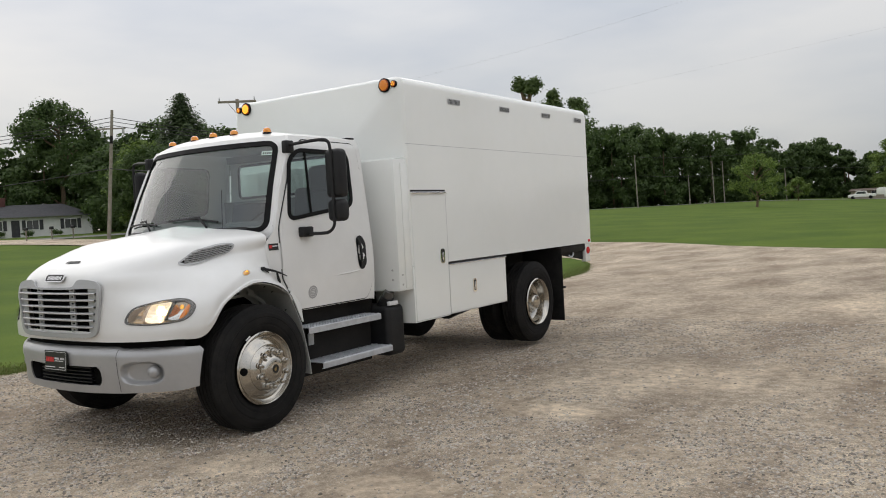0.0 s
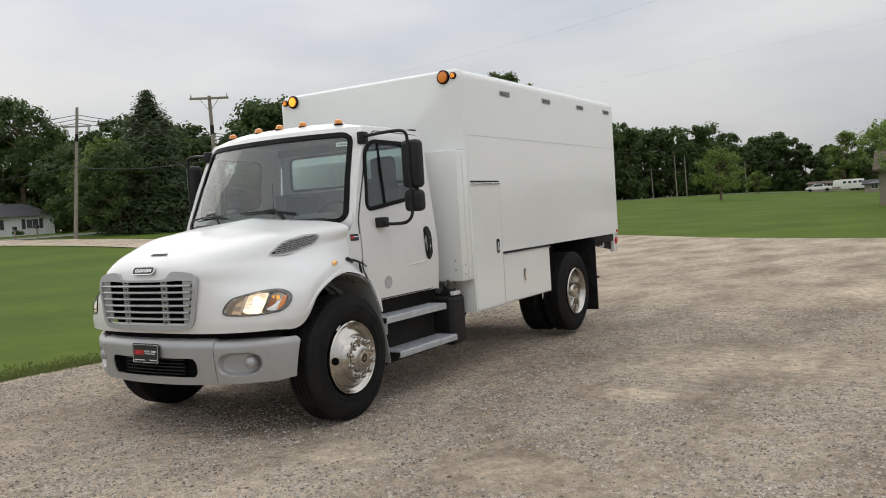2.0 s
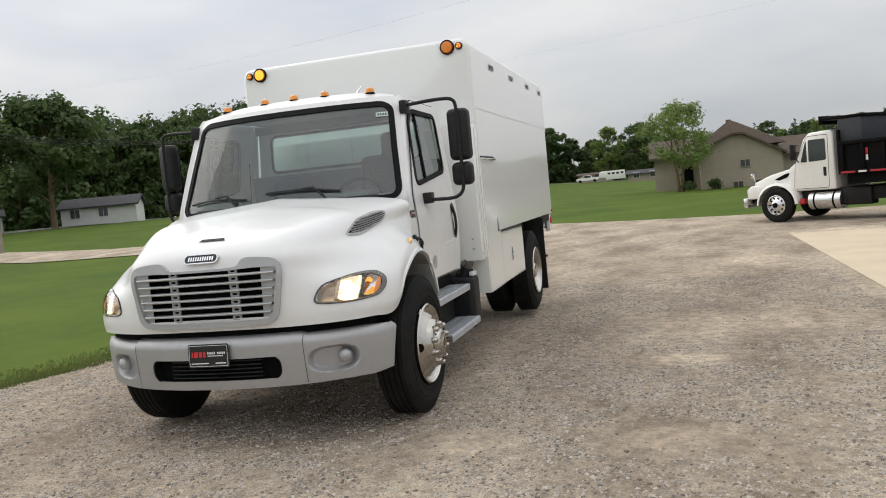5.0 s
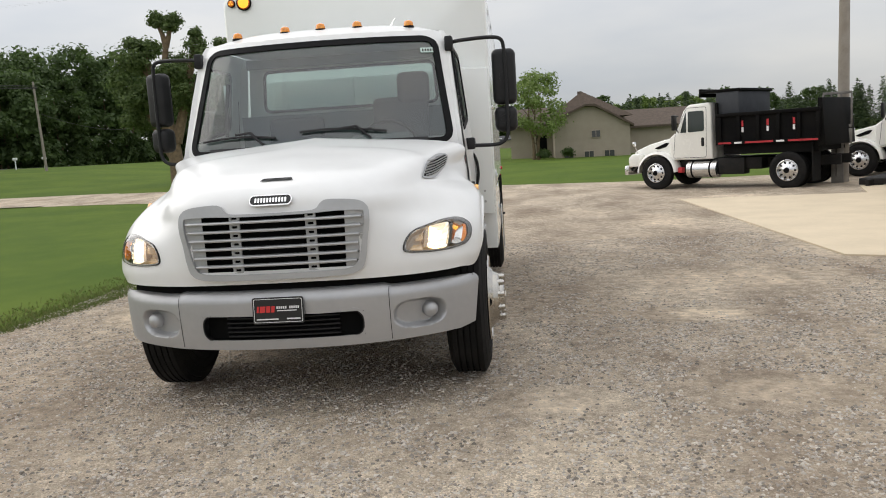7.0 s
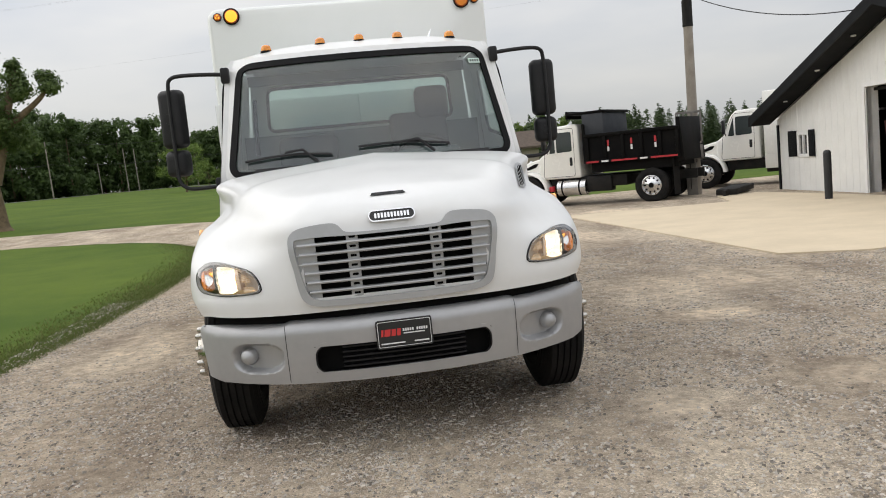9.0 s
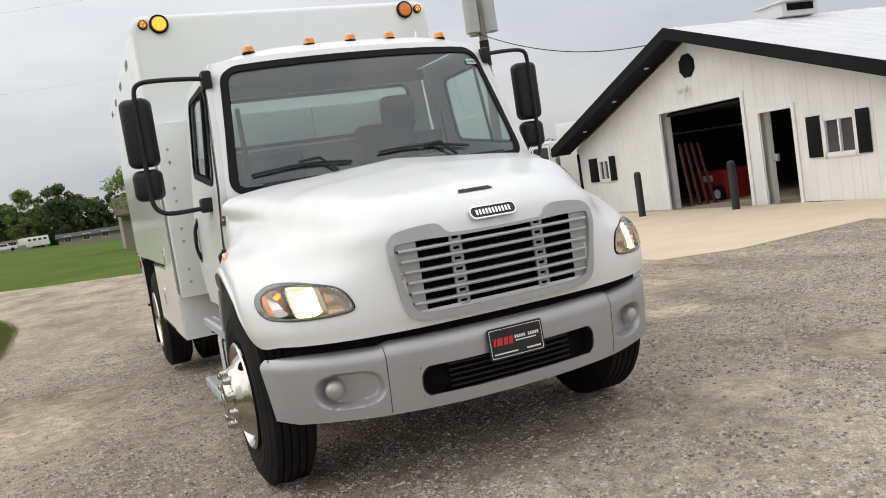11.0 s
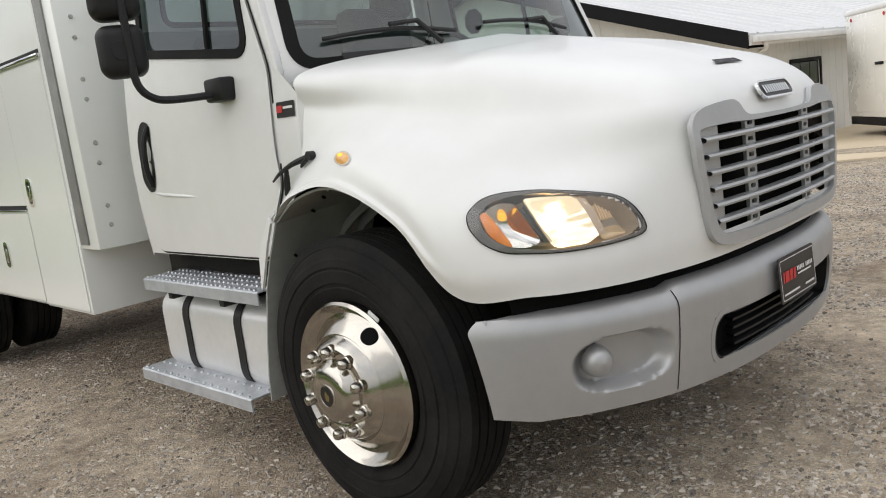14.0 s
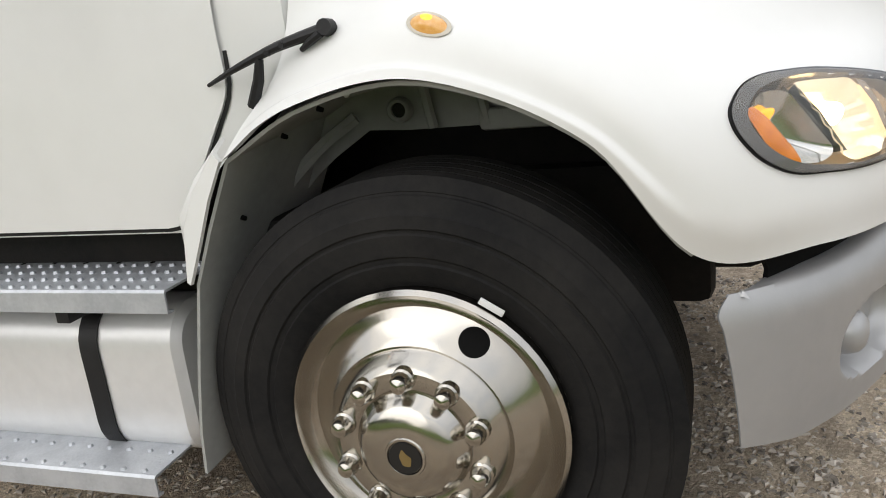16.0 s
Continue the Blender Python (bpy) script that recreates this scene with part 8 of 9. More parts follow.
    add_box(t, -1.10, 1.10, -1.14, -0.98, 0.46, 0.76, 0.04)
    part("bumper", t, M_ALLOY, ob, "bright front bumper")
    t = B()
    for s in (1, -1):
        add_box(t, min(s * 0.36, s * 0.44), max(s * 0.36, s * 0.44), -0.9, 5.2, 0.60, 0.86)
    add_box(t, -0.85, 0.85, 0.7, 3.2, 0.55, 0.9, 0.03)
    add_box(t, 0.6, 0.98, 1.95, 2.75, 0.42, 0.9, 0.03)
    add_cyl(t, (-0.9, 4.05, 0.51), (0.9, 4.05, 0.51), 0.1, 0.1, 12)
    add_cyl(t, (-0.9, 0, 0.5), (0.9, 0, 0.5), 0.06, 0.06, 12)
    add_box(t, -0.6, 0.6, -0.8, 0.4, 0.5, 0.8)
    part("chassis", t, M_DARK, ob, "black chassis and boxes")
    if dump:
        t = B()
        add_cyl(t, (0.84, 0.98, 0.58), (0.84, 1.92, 0.58), 0.25, 0.25, 28)
        tank = part("fuel_tank", t, M_ALLOY, ob, "polished round fuel tank")
        for y in (1.15, 1.72):
            t = B()
            add_cyl(t, (0.84, y - 0.025, 0.58), (0.84, y + 0.025, 0.58), 0.255, 0.255, 28)
            part("strap", t, M_BEDBLK, tank)
        t = B()
        add_box(t, 0.92, 1.08, 0.72, 0.86, 0.50, 0.66, 0.01)
        part("red_reservoir", t, M_REFR, ob)
        t = B()
        for x0, x1 in ((-1.2, -1.15), (1.15, 1.2)):
            add_box(t, x0, x1, 2.05, 4.95, 1.28, 2.16)
        add_box(t, -1.2, 1.2, 2.0, 2.06, 1.28, 2.50)
        add_box(t, -1.15, 1.15, 2.06, 4.95, 1.28, 1.36)
        add_box(t, -1.1, 1.1, 2.2, 4.85, 1.0, 1.28)
        bed = part("dump_body", t, M_BEDBLK, ob, "black steel dump body")
        t = B()
        add_box(t, -1.12, 1.12, 1.50, 2.72, 2.80, 2.88, 0.02)
        add_box(t, -1.12, 1.12, 1.46, 1.54, 2.70, 2.94, 0.02)
        part("cab_shield", t, M_BEDBLK, bed)
        t = B()
        add_box(t, -1.10, 1.10, 1.98, 2.66, 2.17, 2.80, 0.03)
        part("tarp_housing", t, M_BEDGREY, bed)
        t = B()
        extrude_profile(t, [(4.86, 1.15), (4.86, 2.42), (4.97, 2.42), (5.06, 1.15)], -1.18, 1.18, 0.01)
        part("tailgate", t, M_BEDBLK, bed, "black tailgate")
        for s in (1, -1):
            for y in (2.1, 2.66, 3.22, 3.78, 4.34, 4.84):
                t = B()
                add_box(t, min(s * 1.2, s * 1.26), max(s * 1.2, s * 1.26), y, y + 0.10, 1.36, 2.14, 0.012)
                part("stake_rib", t, M_BEDBLK, bed)
            t = B()
            add_box(t, min(s * 1.2, s * 1.28), max(s * 1.2, s * 1.28), 2.05, 4.95, 2.08, 2.18, 0.02)
            part("top_rail", t, M_BEDBLK, bed)
            t = B()
            add_box(t, min(s * 1.2, s * 1.25), max(s * 1.2, s * 1.25), 2.05, 4.95, 1.28, 1.38, 0.01)
            part("bottom_rail", t, M_BEDBLK, bed)
            for k in range(7):
                t = B()
                add_box(t, min(s * 1.25, s * 1.256), max(s * 1.25, s * 1.256), 2.1 + 0.4 * k + (0.08 if k % 3 == 1 else 0), 2.1 + 0.4 * (k + 1) - (0.10 if k % 3 == 1 else 0.01), 1.305, 1.355)
                part("tape", t, M_PWHITE if k % 3 == 1 else M_REFR, bed)
            for y in (2.78, 3.50, 4.22):
                for z0, z1, mm in ((1.62, 1.76, M_PWHITE), (1.78, 1.95, M_REFR)):
                    t = B()
                    add_box(t, min(s * 1.202, s * 1.212), max(s * 1.202, s * 1.212), y, y + 0.06, z0, z1)
                    part("tape", t, mm, bed)
            t = B()
            add_box(t, min(s * 0.6, s * 1.22), max(s * 0.6, s * 1.22), 4.72, 4.735, 0.2, 1.25)
            part("mud_flap", t, M_RUBBER, ob)
    else:
        t = B()
        add_box(t, -1.22, 1.22, 1.95, 5.9, 1.0, 3.05, 0.04)
        part("box_body", t, M_CREAM, ob, "white box body")
        t = B()
        add_box(t, 0.72, 1.2, 1.95, 3.2, 0.55, 2.0, 0.02)
        part("side_cabinet", t, M_CREAM, ob)
    return ob


M_LENSW = material("headlamp_clear", (0.6, 0.6, 0.58), 0.15, metal=0.6, scale=10)
M_BEDGREY = material("dark_grey_tarp", (0.060, 0.064, 0.072), 0.8, scale=4, spec=0.2)
HEAD = Matrix.Rotation(radians(230.7), 4, "Z")
O1 = Vector((5.8, 20.14, -0.22)) - HEAD @ Vector((1.14, 0, 0))
work_truck("dump_truck", Matrix.Translation(O1) @ HEAD, "off-white cab dump truck with a black steel body", True)
O2 = Vector((12.15, 20.85, -0.22)) - HEAD @ Vector((1.14, 0, 0))
work_truck("service_truck", Matrix.Translation(O2) @ HEAD, "off-white cab truck with a white box body", False)

# steel rack at the pole and a low trailer drawbar on the ground
t = B()
R0 = Matrix.Translation((10.62, 18.55, -0.22)) @ Matrix.Rotation(radians(-20), 4, "Z")
M_RACK = material("weathered_galvanised_steel", (0.22, 0.205, 0.185), 0.75, color2=(0.14, 0.13, 0.12), scale=5, bump=0.2, bump_scale=40)
rack = thing("steel_rack", "weathered grey steel rack fixed to the utility pole", "rack", R0)
t = B()
for z in (1.58, 2.52):
    add_box(t, -0.37, 0.37, -0.04, 0.04, z, z + 0.07, 0.005)
for x in (-0.36, 0.36):
    add_box(t, x - 0.025, x + 0.025, -0.04, 0.04, 1.64, 2.53, 0.005)
part("frame", t, M_RACK, rack)
for x in (-0.15, 0.10):
    t = B()
    add_box(t, x - 0.025, x + 0.025, -0.02, 0.02, 1.64, 2.53, 0.005)
    part("bar", t, M_RACK, rack)
t = B()
add_box(t, -0.55, 0.38, -0.08, 0.08, 1.12, 1.55, 0.03)
part("bracket_box", t, M_RACK, rack)
t = B()
add_box(t, -0.16, 0.16, -0.06, 0.06, 0.0, 1.13, 0.02)
part("foot", t, M_RACK, rack)
t = B()
R1 = Matrix.Translation((11.3, 17.2, -0.2)) @ Matrix.Rotation(radians(50), 4, "Z")
add_box(t, -1.0, 1.2, -0.3, 0.3, 0.05, 0.22, 0.02, R1)
add_box(t, -1.3, -0.9, -0.05, 0.05, 0.0, 0.2, 0.02, R1)
solo("plough_blade", t, M_DARK, "black steel plough part lying on the ground", "plough")


def cargo_trailer():
    """White enclosed trailer with bright corner trim."""
    th = radians(-49.5)
    m = Matrix.Translation((12.1, 1.96, 0)) @ Matrix.Rotation(th, 4, "Z")   # local x along the long side, y along the end face
    ob = thing("cargo_trailer", "white enclosed cargo trailer with bright corner trim beside the workshop", "trailer", m)
    L, W, z0, z1 = 6.0, 2.0, 0.31, 2.17
    t = B()
    add_box(t, 0, L, 0, W, z0, z1, 0.03)
    part("body", t, M_CREAM, ob, "white trailer body")
    t = B()
    add_box(t, -0.02, L + 0.02, -0.03, W + 0.03, z1 - 0.05, z1 + 0.07, 0.05, None, 3)
    part("roof_cap", t, M_WTRIM, ob)
    t = B()
    add_box(t, -0.008, 0.10, -0.012, 0.0, z0, z1 - 0.05, 0.003)
    part("corner_trim", t, M_CHROME2, ob, "bright corner trim")
    t = B()
    add_box(t, -0.012, 0.0, -0.008, 0.10, z0, z1 - 0.05, 0.003)
    part("corner_trim", t, M_CHROME2, ob)
    t = B()
    add_box(t, 0.12, L, -0.008, 0.0, z0, 0.82, 0.002)
    part("stone_guard", t, M_ALU, ob, "grey metal lower panel")
    t = B()
    add_box(t, -0.012, -0.002, 0.35, W - 0.2, z0 + 0.1, z1 - 0.12, 0.004)
    door = part("end_door", t, M_CREAM, ob, "white end door")
    t = B()
    add_box(t, -0.04, -0.012, 0.5, 0.78, 1.22, 1.27, 0.006)
    part("door_latch", t, M_BLACK, door)
    for y in (0.42, 1.7):
        t = B()
        add_cyl(t, (-0.02, y, z1 - 0.12), (-0.03, y, z1 - 0.12), 0.035, 0.03, 12)
        part("clearance_lamp", t, M_RED, ob)
    t = B()
    add_box(t, 0.0, L, 0.1, W - 0.1, 0.17, z0, 0.01)
    part("frame", t, M_DARK, ob)
    for x in (2.7, 3.6):
        for y in (0.12, W - 0.34):
            w = new("wheel")
            w.parent = ob
            w.matrix_local = Matrix.Translation((x, y, 0.34)) @ Matrix.Rotation(radians(90), 4, "Z")
            part("tyre", tyre_mesh(B(), 0.0, 0.22, 0.34, 0.19), M_RUBBER, w)
            t = B()
            add_revolve(t, [(0.19, 0.20), (0.18, 0.21), (0.1, 0.18), (0.0005, 0.19)], seg=20)
            part("rim", t, M_ALLOY, w)


cargo_trailer()

# ---- houses ----
M_TAN = material("tan_siding", (0.36, 0.31, 0.245), 0.8, color2=(0.33, 0.285, 0.225), scale=1.5)
M_SHINGLE = material("brown_shingles", (0.115, 0.085, 0.065), 0.9, color2=(0.085, 0.065, 0.05), scale=4, bump=0.4, bump_scale=20)
M_GREYSH = material("grey_shingles", (0.06, 0.06, 0.065), 0.9, color2=(0.045, 0.045, 0.05), scale=4, bump=0.4, bump_scale=20)
M_HWHITE = material("white_house_siding", (0.70, 0.70, 0.68), 0.8, scale=2)


def roof_slab(bm, a, b, c, d, th=0.18):
    top = [Vector(p) for p in (a, b, c, d)]
    vt, vb = [bm.verts.new(p) for p in top], [bm.verts.new(p - Vector((0, 0, th))) for p in top]
    bm.faces.new(vt)
    bm.faces.new(vb[::-1])
    for i in range(4):
        bm.faces.new((vt[i - 1], vt[i], vb[i], vb[i - 1]))


def house_window(parent, x, y, z, w, h, axis="y", frame_mat=None):
    t = B()
    e = 0.07
    if axis == "y":
        add_box(t, x - w / 2 - e, x + w / 2 + e, y - 0.05, y + 0.04, z - e, z + h + e, 0.01)
    else:
        add_box(t, x - 0.05, x + 0.04, y - w / 2 - e, y + w / 2 + e, z - e, z + h + e, 0.01)
    wd = part("window", t, frame_mat or M_WTRIM, parent)
    for k in (0, 1):
        t = B()
        if axis == "y":
            x0 = x - w / 2 + k * w / 2
            add_box(t, x0 + 0.02, x0 + w / 2 - 0.02, y - 0.06, y - 0.045, z + 0.02, z + h - 0.02)
        else:
            y0 = y - w / 2 + k * w / 2
            add_box(t, x - 0.06, x - 0.045, y0 + 0.02, y0 + w / 2 - 0.02, z + 0.02, z + h - 0.02)
        part("pane", t, M_WIN, wd)


def tan_house():
    """Tan house: gable wing towards the lot, hipped main roof and a lower wing."""
    ob = thing("tan_house", "tan-sided house with brown hipped roofs beyond the lawn", "house", Matrix.Translation((4.9, 62.0, -0.45)))
    t = B()
    prof = [(0, 0), (6.1, 0), (6.1, 2.9), (4.9, 3.55), (3.2, 4.35), (2.4, 4.35), (0, 3.4)]
    extrude = bmesh.new()
    a, b = [extrude.verts.new((x, 0, z)) for x, z in prof], [extrude.verts.new((x, 9, z)) for x, z in prof]
    extrude.faces.new(a)
    extrude.faces.new(b[::-1])
    for i in range(len(prof)):
        extrude.faces.new((a[i - 1], a[i], b[i], b[i - 1]))
    merge(t, extrude)
    part("wall", t, M_TAN, ob, "tan siding wall", smooth=False)
    t = B()
    roof_slab(t, (-0.3, -0.4, 3.35), (2.5, -0.4, 4.55), (2.5, 9.3, 4.55), (-0.3, 9.3, 3.35))
    roof_slab(t, (2.5, -0.4, 4.55), (3.3, -0.4, 4.55), (3.3, 9.3, 4.55), (2.5, 9.3, 4.55))
    roof_slab(t, (3.3, -0.4, 4.55), (6.4, -0.4, 2.75), (6.4, 9.3, 2.75), (3.3, 9.3, 4.55))
    part("wing_roof", t, M_SHINGLE, ob, smooth=False)
    t = B()
    p = {"a": (-0.6, 1.2, 3.5), "b": (6.6, 1.2, 3.5), "c": (6.6, 10.5, 3.5), "d": (-0.6, 10.5, 3.5), "r": (2.6, 3.2, 5.75), "s": (3.6, 8.5, 5.75)}
    vs = {k: t.verts.new(q) for k, q in p.items()}
    for f in ("abr", "bcsr", "cds", "dars"):
        t.faces.new([vs[k] for k in f])
    t.faces.new([vs[k] for k in "dcba"])
    part("main_roof", t, M_SHINGLE, ob, "brown hipped roof", smooth=False)
    t = B()
    add_box(t, -3.6, 0, 3.5, 9, 0, 3.3)
    part("entry_wall", t, M_TAN, ob)
    t = B()
    roof_slab(t, (-4.0, 2.9, 3.2), (0.2, 2.9, 3.2), (0.2, 6.2, 4.7), (-4.0, 6.2, 4.7))
    part("entry_roof", t, M_SHINGLE, ob, smooth=False)
    t = B()
    add_box(t, -1.4, -0.5, 3.44, 3.5, 0.1, 2.3)
    part("entry_door", t, M_HOLE, ob)
    t = B()
    add_box(t, 6.1, 13.5, 5.5, 10, 0, 2.6)
    part("garage_wing", t, M_TAN, ob)
    t = B()
    roof_slab(t, (6.0, 5.0, 2.6), (14.2, 5.0, 2.6), (14.2, 8.2, 4.1), (6.0, 8.2, 4.1))
    roof_slab(t, (6.0, 8.2, 4.1), (14.2, 8.2, 4.1), (14.2, 11, 2.6), (6.0, 11, 2.6))
    part("garage_roof", t, M_SHINGLE, ob, smooth=False)
    for x, z, w, h in ((1.1, 0.15, 0.75, 0.6), (2.75, 0.15, 0.75, 0.6), (4.4, 0.15, 0.8, 0.6), (3.35, 1.85, 0.7, 0.55)):
        house_window(ob, x, -0.02, z, w, h, "y", M_TAN)
    t = B()
    add_box(t, 2.6, 3.0, 7.4, 7.8, 5.3, 6.0)
    part("chimney", t, M_SHINGLE, ob)


tan_house()


def bungalow():
    """White bungalow with a dark low roof; its front faces south-east."""
    m = Matrix.Translation((-89.2, 49.9, ground_z(-89, 49) - 0.1)) @ Matrix.Rotation(radians(62), 4, "Z")
    ob = thing("bungalow", "white single-storey bungalow with a dark grey roof and shutters", "house", m)
    L0, L1 = -14.0, 5.0
    t = B()
    add_box(t, L0, L1, 0, 8, 0, 2.5)
    part("wall", t, M_HWHITE, ob)
    t = B()
    q = {"a": (L0 - 0.5, -0.6, 2.45), "b": (L1 + 0.5, -0.6, 2.45), "c": (L1 + 0.5, 8.6, 2.45), "d": (L0 - 0.5, 8.6, 2.45), "r": (L0 + 3, 4, 4.1), "s": (L1 - 3, 4, 4.1)}
    vs = {k: t.verts.new(p) for k, p in q.items()}
    for f in ("absr", "bcs", "cdrs", "dar", "dcba"):
        t.faces.new([vs[k] for k in f])
    part("roof", t, M_GREYSH, ob, "dark grey low roof", smooth=False)
    t = B()
    add_box(t, -5.2, -4.4, 3.5, 4.3, 3.8, 5.0, 0.02)
    part("chimney", t, M_PLANK, ob, "brick chimney")
    for x in (-9, -5.5, -1.6, 2.6):
        house_window(ob, x, -0.02, 0.95, 1.3, 1.1)
        for dx in (-0.95, 0.95):
            t = B()
            add_box(t, x + dx - 0.2, x + dx + 0.2, -0.05, -0.005, 0.9, 2.1, 0.01)
            part("shutter", t, M_GREYSH, ob)
    t = B()
    add_box(t, -3.9, -3.0, -0.04, -0.005, 0.1, 2.1)
    part("door", t, M_GREYSH, ob)


bungalow()


def small_house(name, x, y, yaw, L, D, h, rh, wall, roof, label):
    ob = thing(name, label, "house", Matrix.Translation((x, y, ground_z(x, y) - 0.1)) @ Matrix.Rotation(radians(yaw), 4, "Z"), group="far houses")
    t = B()
    add_box(t, -L / 2, L / 2, -D / 2, D / 2, 0, h)
    part("wall", t, wall, ob)
    t = B()
    roof_slab(t, (-L / 2 - 0.4, -D / 2 - 0.5, h - 0.1), (L / 2 + 0.4, -D / 2 - 0.5, h - 0.1), (L / 2 + 0.4, 0, rh), (-L / 2 - 0.4, 0, rh))
    roof_slab(t, (-L / 2 - 0.4, 0, rh), (L / 2 + 0.4, 0, rh), (L / 2 + 0.4, D / 2 + 0.5, h - 0.1), (-L / 2 - 0.4, D / 2 + 0.5, h - 0.1))
    part("roof", t, roof, ob, smooth=False)
    for s in (-1, 1):
        t = B()
        vs = [t.verts.new(p) for p in ((s * L / 2, -D / 2, h), (s * L / 2, D / 2, h), (s * L / 2, 0, rh - 0.15))]
        t.faces.new(vs)
        part("gable", thicken(t, 0.05), wall, ob)
    for k in range(max(1, int(L // 3))):
        house_window(ob, -L / 2 + 1.5 + 3 * k, -D / 2 - 0.02, 0.9, 1.0, 1.0)
    return ob


small_house("garage", -70.5, 66, 48, 3.6, 3.4, 1.9, 2.6, M_HWHITE, M_GREYSH, "small white garage among the trees")
small_house("dark_house", -61, 74, 28, 8, 6, 2.2, 3.2, M_HWHITE, M_GREYSH, "low white house with a dark roof before the woods")
small_house("far_house", -15.9, 195, 0, 7.5, 8, 2.0, 2.4, M_TAN, M_SHINGLE, "far brown-roofed house beyond the road")
small_house("white_shed", 0, 150, 0, 11, 5, 1.8, 2.4, M_TAN, M_GREYSH, "low pale tan shed at the field edge")


def pickup():
    m = Matrix.Translation((-16.6, 183, ground_z(-16.6, 183) + 0.03)) @ Matrix.Rotation(radians(-88), 4, "Z") @ Matrix.Scale(0.88, 4)
    ob = thing("pickup_truck", "white crew-cab pickup on the far road", "car", m)
    t = B()
    extrude_profile(t, [(-2.8, 0.45), (-2.85, 0.95), (-2.6, 1.1), (-1.5, 1.18), (-0.9, 1.80), (1.0, 1.85), (1.25, 1.2), (2.95, 1.2), (2.95, 0.5)], -0.98, 0.98, 0.06)
    part("body", t, M_CREAM, ob)
    for s in (1, -1):
        t = B()
        add_patch(t, lambda u, v, o, s=s: Vector((s * 0.985, u, v)), [(-1.2, 1.22), (1.0, 1.22), (0.85, 1.74), (-0.75, 1.72)], 0, 1)
        part("side_window", t, M_DGLASS, ob)
        for y in (-1.85, 1.9):
            t = B()
            add_cyl(t, (s * 0.75, y, 0.38), (s * 1.0, y, 0.38), 0.38, 0.38, 20)
            part("wheel", t, M_RUBBER, ob)
    m2 = Matrix.Translation((-10.9, 183.5, ground_z(-11, 183) + 0.03)) @ Matrix.Rotation(radians(-88), 4, "Z") @ Matrix.Scale(0.88, 4)
    tr = thing("horse_trailer", "white horse trailer behind the far pickup", "trailer", m2)
    t = B()
    extrude_profile(t, [(-3.4, 1.1), (-3.3, 2.5), (-2.6, 2.75), (3.2, 2.75), (3.3, 0.5), (-1.7, 0.5), (-1.8, 1.1)], -1.1, 1.1, 0.05)
    part("body", t, M_CREAM, tr)
    for s in (1, -1):
        for k in range(4):
            t = B()
            add_box(t, min(s * 1.1, s * 1.12), max(s * 1.1, s * 1.12), -1.2 + 1.1 * k, -0.5 + 1.1 * k, 1.8, 2.3)
            part("window", t, M_DGLASS, tr)
        for y in (0.8, 1.7):
            t = B()
            add_cyl(t, (s * 0.8, y, 0.38), (s * 1.05, y, 0.38), 0.38, 0.38, 18)
            part("wheel", t, M_RUBBER, tr)


pickup()

# letter boxes by the far road
for k, (x, y) in enumerate(((-69.5, 36.5), (-68.6, 38.5), (-67.8, 40.2), (-52, 78), (-50.5, 81))):
    z = ground_z(x, y)
    ob = thing("mailbox", "mailbox on a short post by the road", "mailbox", Matrix.Translation((x, y, z)), group="mailboxes")
    t = B()
    add_box(t, -0.05, 0.05, -0.05, 0.05, -0.1, 1.0)
    part("post", t, M_POLE if k < 3 else M_WTRIM, ob)
    t = B()
    add_box(t, -0.25, 0.25, -0.12, 0.12, 1.0, 1.28, 0.06)
    part("box", t, M_BLACK if k < 3 else M_WTRIM, ob)


# ---- loose stones and grass ----
M_STONE = leaf_material("loose_stones", (0.16, 0.140, 0.118), (0.66, 0.60, 0.525))
nt = M_STONE.node_tree
for nd in nt.nodes:
    if nd.type == "MIX_SHADER":
        nd.inputs[0].default_value = 0.0
    if nd.type == "BSDF_PRINCIPLED":
        nd.inputs["Roughness"].default_value = 0.9
        nd.inputs["Specular IOR Level"].default_value = 0.2


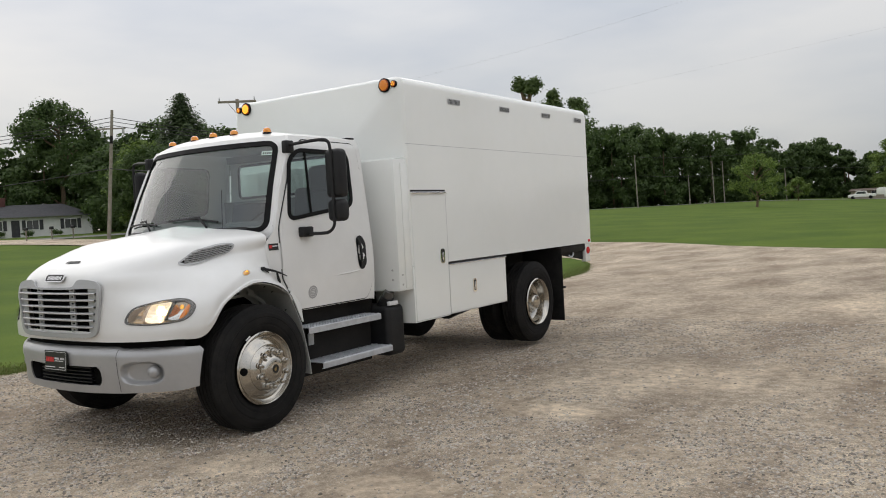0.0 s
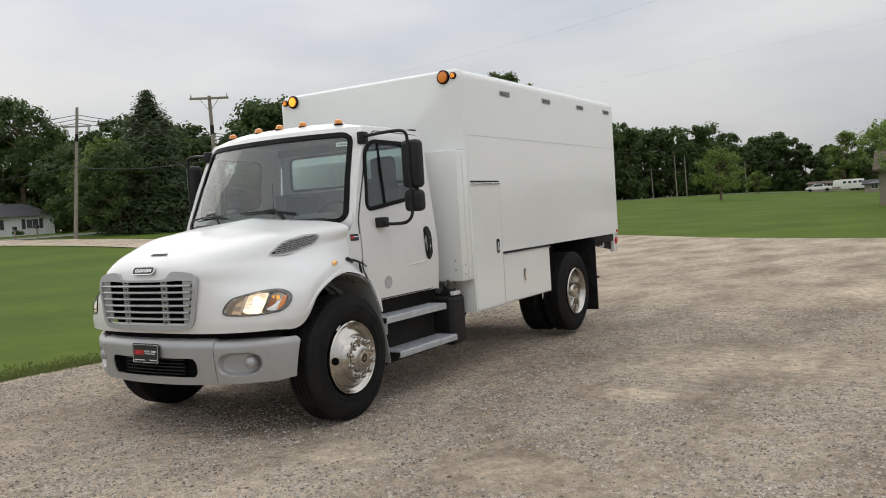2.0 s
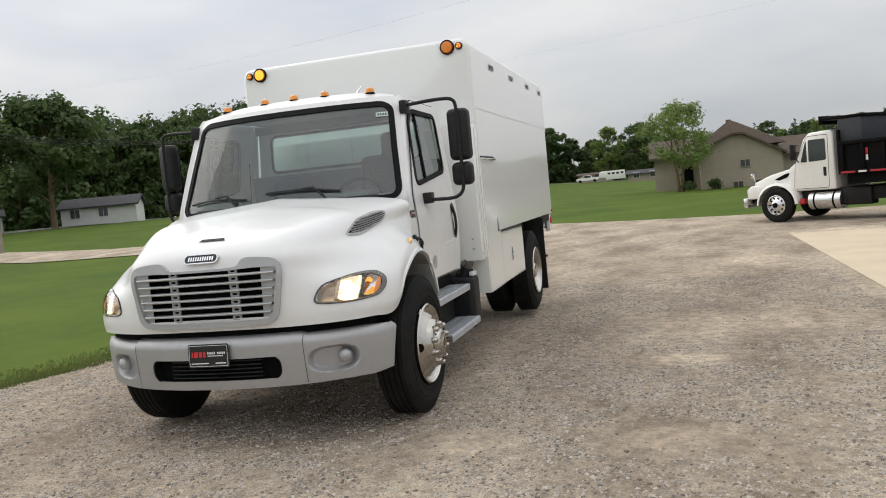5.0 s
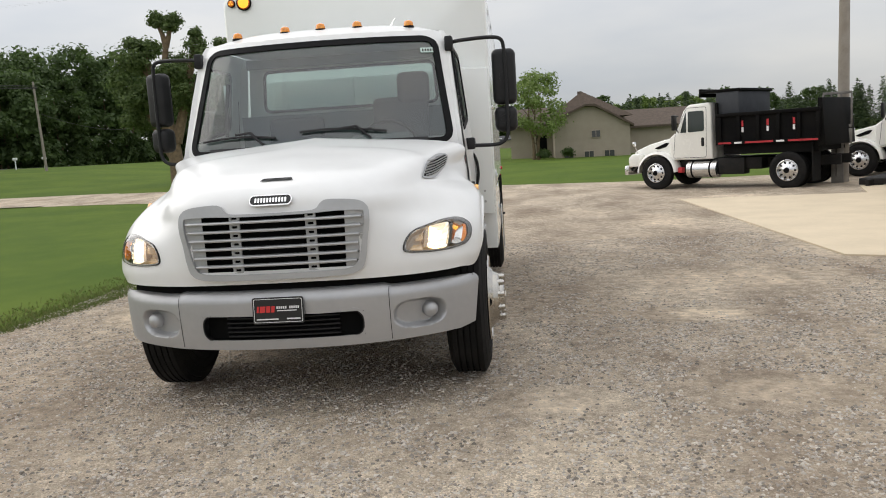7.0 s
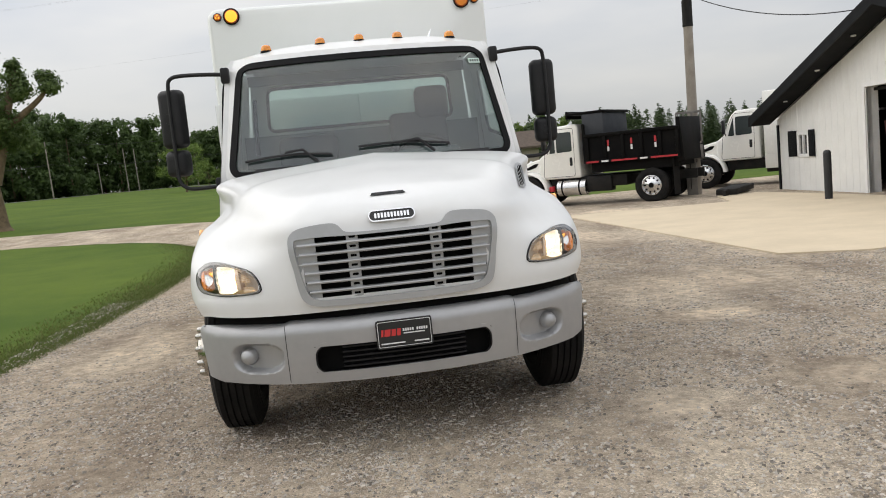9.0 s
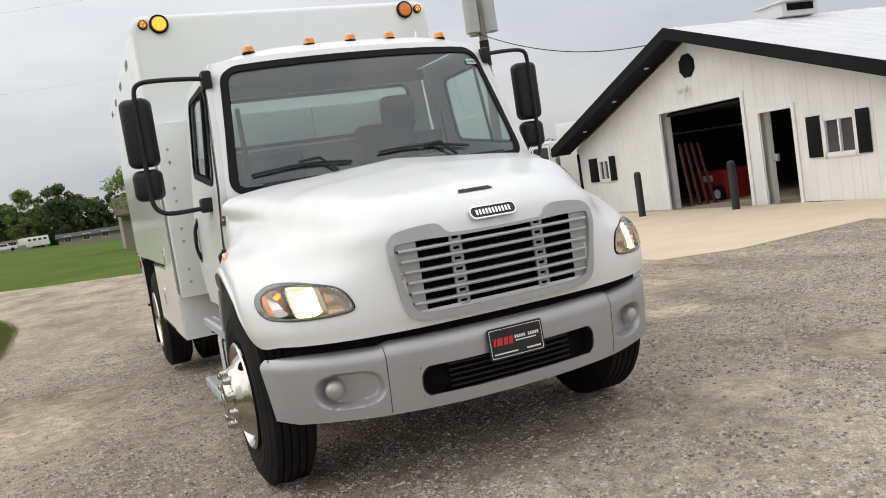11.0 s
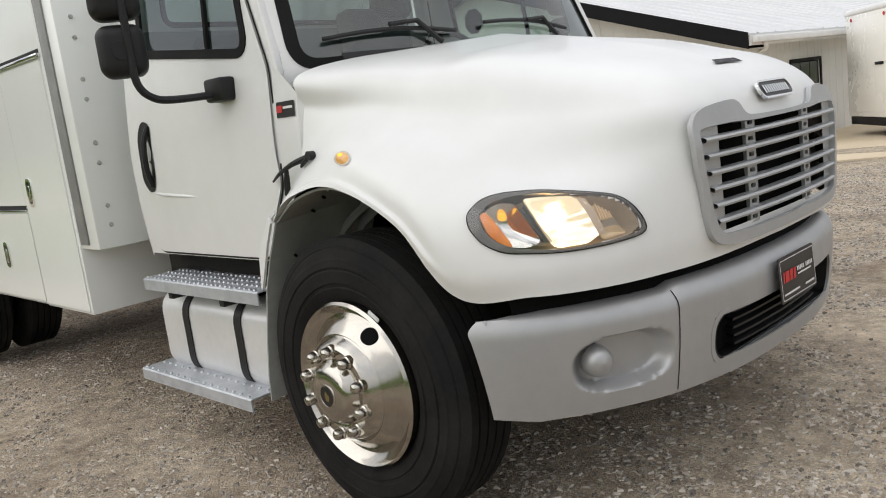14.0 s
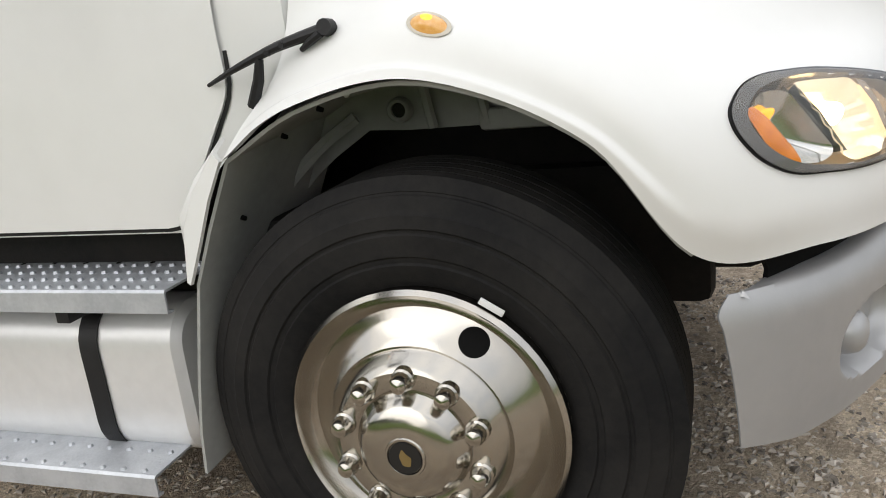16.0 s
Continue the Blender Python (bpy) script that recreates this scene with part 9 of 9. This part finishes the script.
def scatter_stones(n, seed):
    rs = np.random.RandomState(seed)
    base = np.array([(1, 0, 0), (-0.4, 0.9, 0), (-0.55, -0.85, 0), (0.62, 0.02, 0.7), (-0.22, 0.55, 0.85), (-0.33, -0.5, 0.75)])
    tri = ((3, 4, 5), (0, 1, 4), (0, 4, 3), (1, 2, 5), (1, 5, 4), (2, 0, 3), (2, 3, 5))
    verts = np.zeros((n * 6, 3))
    k = 0
    while k < n:
        x, y = rs.uniform(-8.5, 8.5), rs.uniform(-5.5, 7.5)
        if x < -3.9 or (x > 5.1 and y > 4.1):
            continue
        if x < 5.5 and rs.rand() > 0.55 + 0.45 * (abs(math.sin(x * 1.3 + 1.7 * math.sin(y * 0.9))) > 0.35):
            continue
        if any(((x - a) / (1.1 * c)) ** 2 + ((y - b) / (1.1 * d)) ** 2 < 1 for a, b, c, d in SANDY) and rs.rand() < 0.85:
            continue
        if y > 1.5 and rs.rand() < 0.45:
            continue
        heap = math.sin(7.1 * x + 3.3 * y + 1.5 * math.sin(4.3 * y)) + math.sin(-4.7 * x + 8.9 * y + 1.7 * math.sin(5.9 * x)) + math.sin(13.1 * x - 9.7 * y)
        if heap < 0 and rs.rand() < 0.6:
            continue
        s = 0.0050 + 0.0120 * rs.rand() ** 2.2
        a = rs.uniform(0, 6.283)
        c, d = math.cos(a), math.sin(a)
        p = base * (s * np.array((rs.uniform(0.8, 1.5), rs.uniform(0.7, 1.2), rs.uniform(0.5, 0.9)))) * rs.uniform(0.8, 1.2, (6, 1))
        q = p.copy()
        q[:, 0], q[:, 1] = p[:, 0] * c - p[:, 1] * d, p[:, 0] * d + p[:, 1] * c
        verts[k * 6:k * 6 + 6] = q + (x, y, ground_z(x, y) - s * 0.1)
        k += 1
    faces = [(k * 6 + a, k * 6 + b, k * 6 + c) for k in range(n) for a, b, c in tri]
    return tagged(new("loose_gravel", mesh_from("loose_gravel", verts.tolist(), faces, M_STONE)), "loose grey and tan gravel stones on the lot", "gravel", "", "stuff")


scatter_stones(190000, 4)
M_BLADE = leaf_material("grass_blades", (0.07, 0.115, 0.017), (0.16, 0.165, 0.055))


def scatter_grass(n, seed):
    rs = np.random.RandomState(seed)
    we = smooth2(WEST_EDGE, 8)
    cut = next(i for i, p in enumerate(we) if p[1] > 23)
    ex, ey = [p[0] for p in we[:cut]], [p[1] for p in we[:cut]]
    verts = np.zeros((n * 3, 3))
    k = 0
    while k < n:
        y = -4 + 27 * rs.rand()
        e = np.interp(y, ey, ex)
        d = -0.28 * math.log(1 - 0.985 * rs.rand())
        if rs.rand() < (y - 8) / 15 or rs.rand() < (-1 - y) / 3:
            continue
        x = e - d + rs.uniform(-0.02, 0.14) * (1 if d < 0.3 else 0)
        h = rs.uniform(0.015, 0.045)
        a = rs.uniform(0, 6.283)
        w = rs.uniform(0.004, 0.009) * (1 + d * 0.25)
        c, s = math.cos(a), math.sin(a)
        z = ground_z(x, y) - 0.012
        verts[k * 3] = (x - w * c, y - w * s, z)
        verts[k * 3 + 1] = (x + w * c, y + w * s, z)
        verts[k * 3 + 2] = (x + rs.uniform(-0.03, 0.03), y + rs.uniform(-0.03, 0.03), z + h)
        k += 1
    faces = [(3 * k, 3 * k + 1, 3 * k + 2) for k in range(n)]
    return tagged(new("grass_blades", mesh_from("grass_blades", verts.tolist(), faces, M_BLADE)), "short mown grass blades along the lawn edge", "grass", "", "stuff")


scatter_grass(40000, 5)
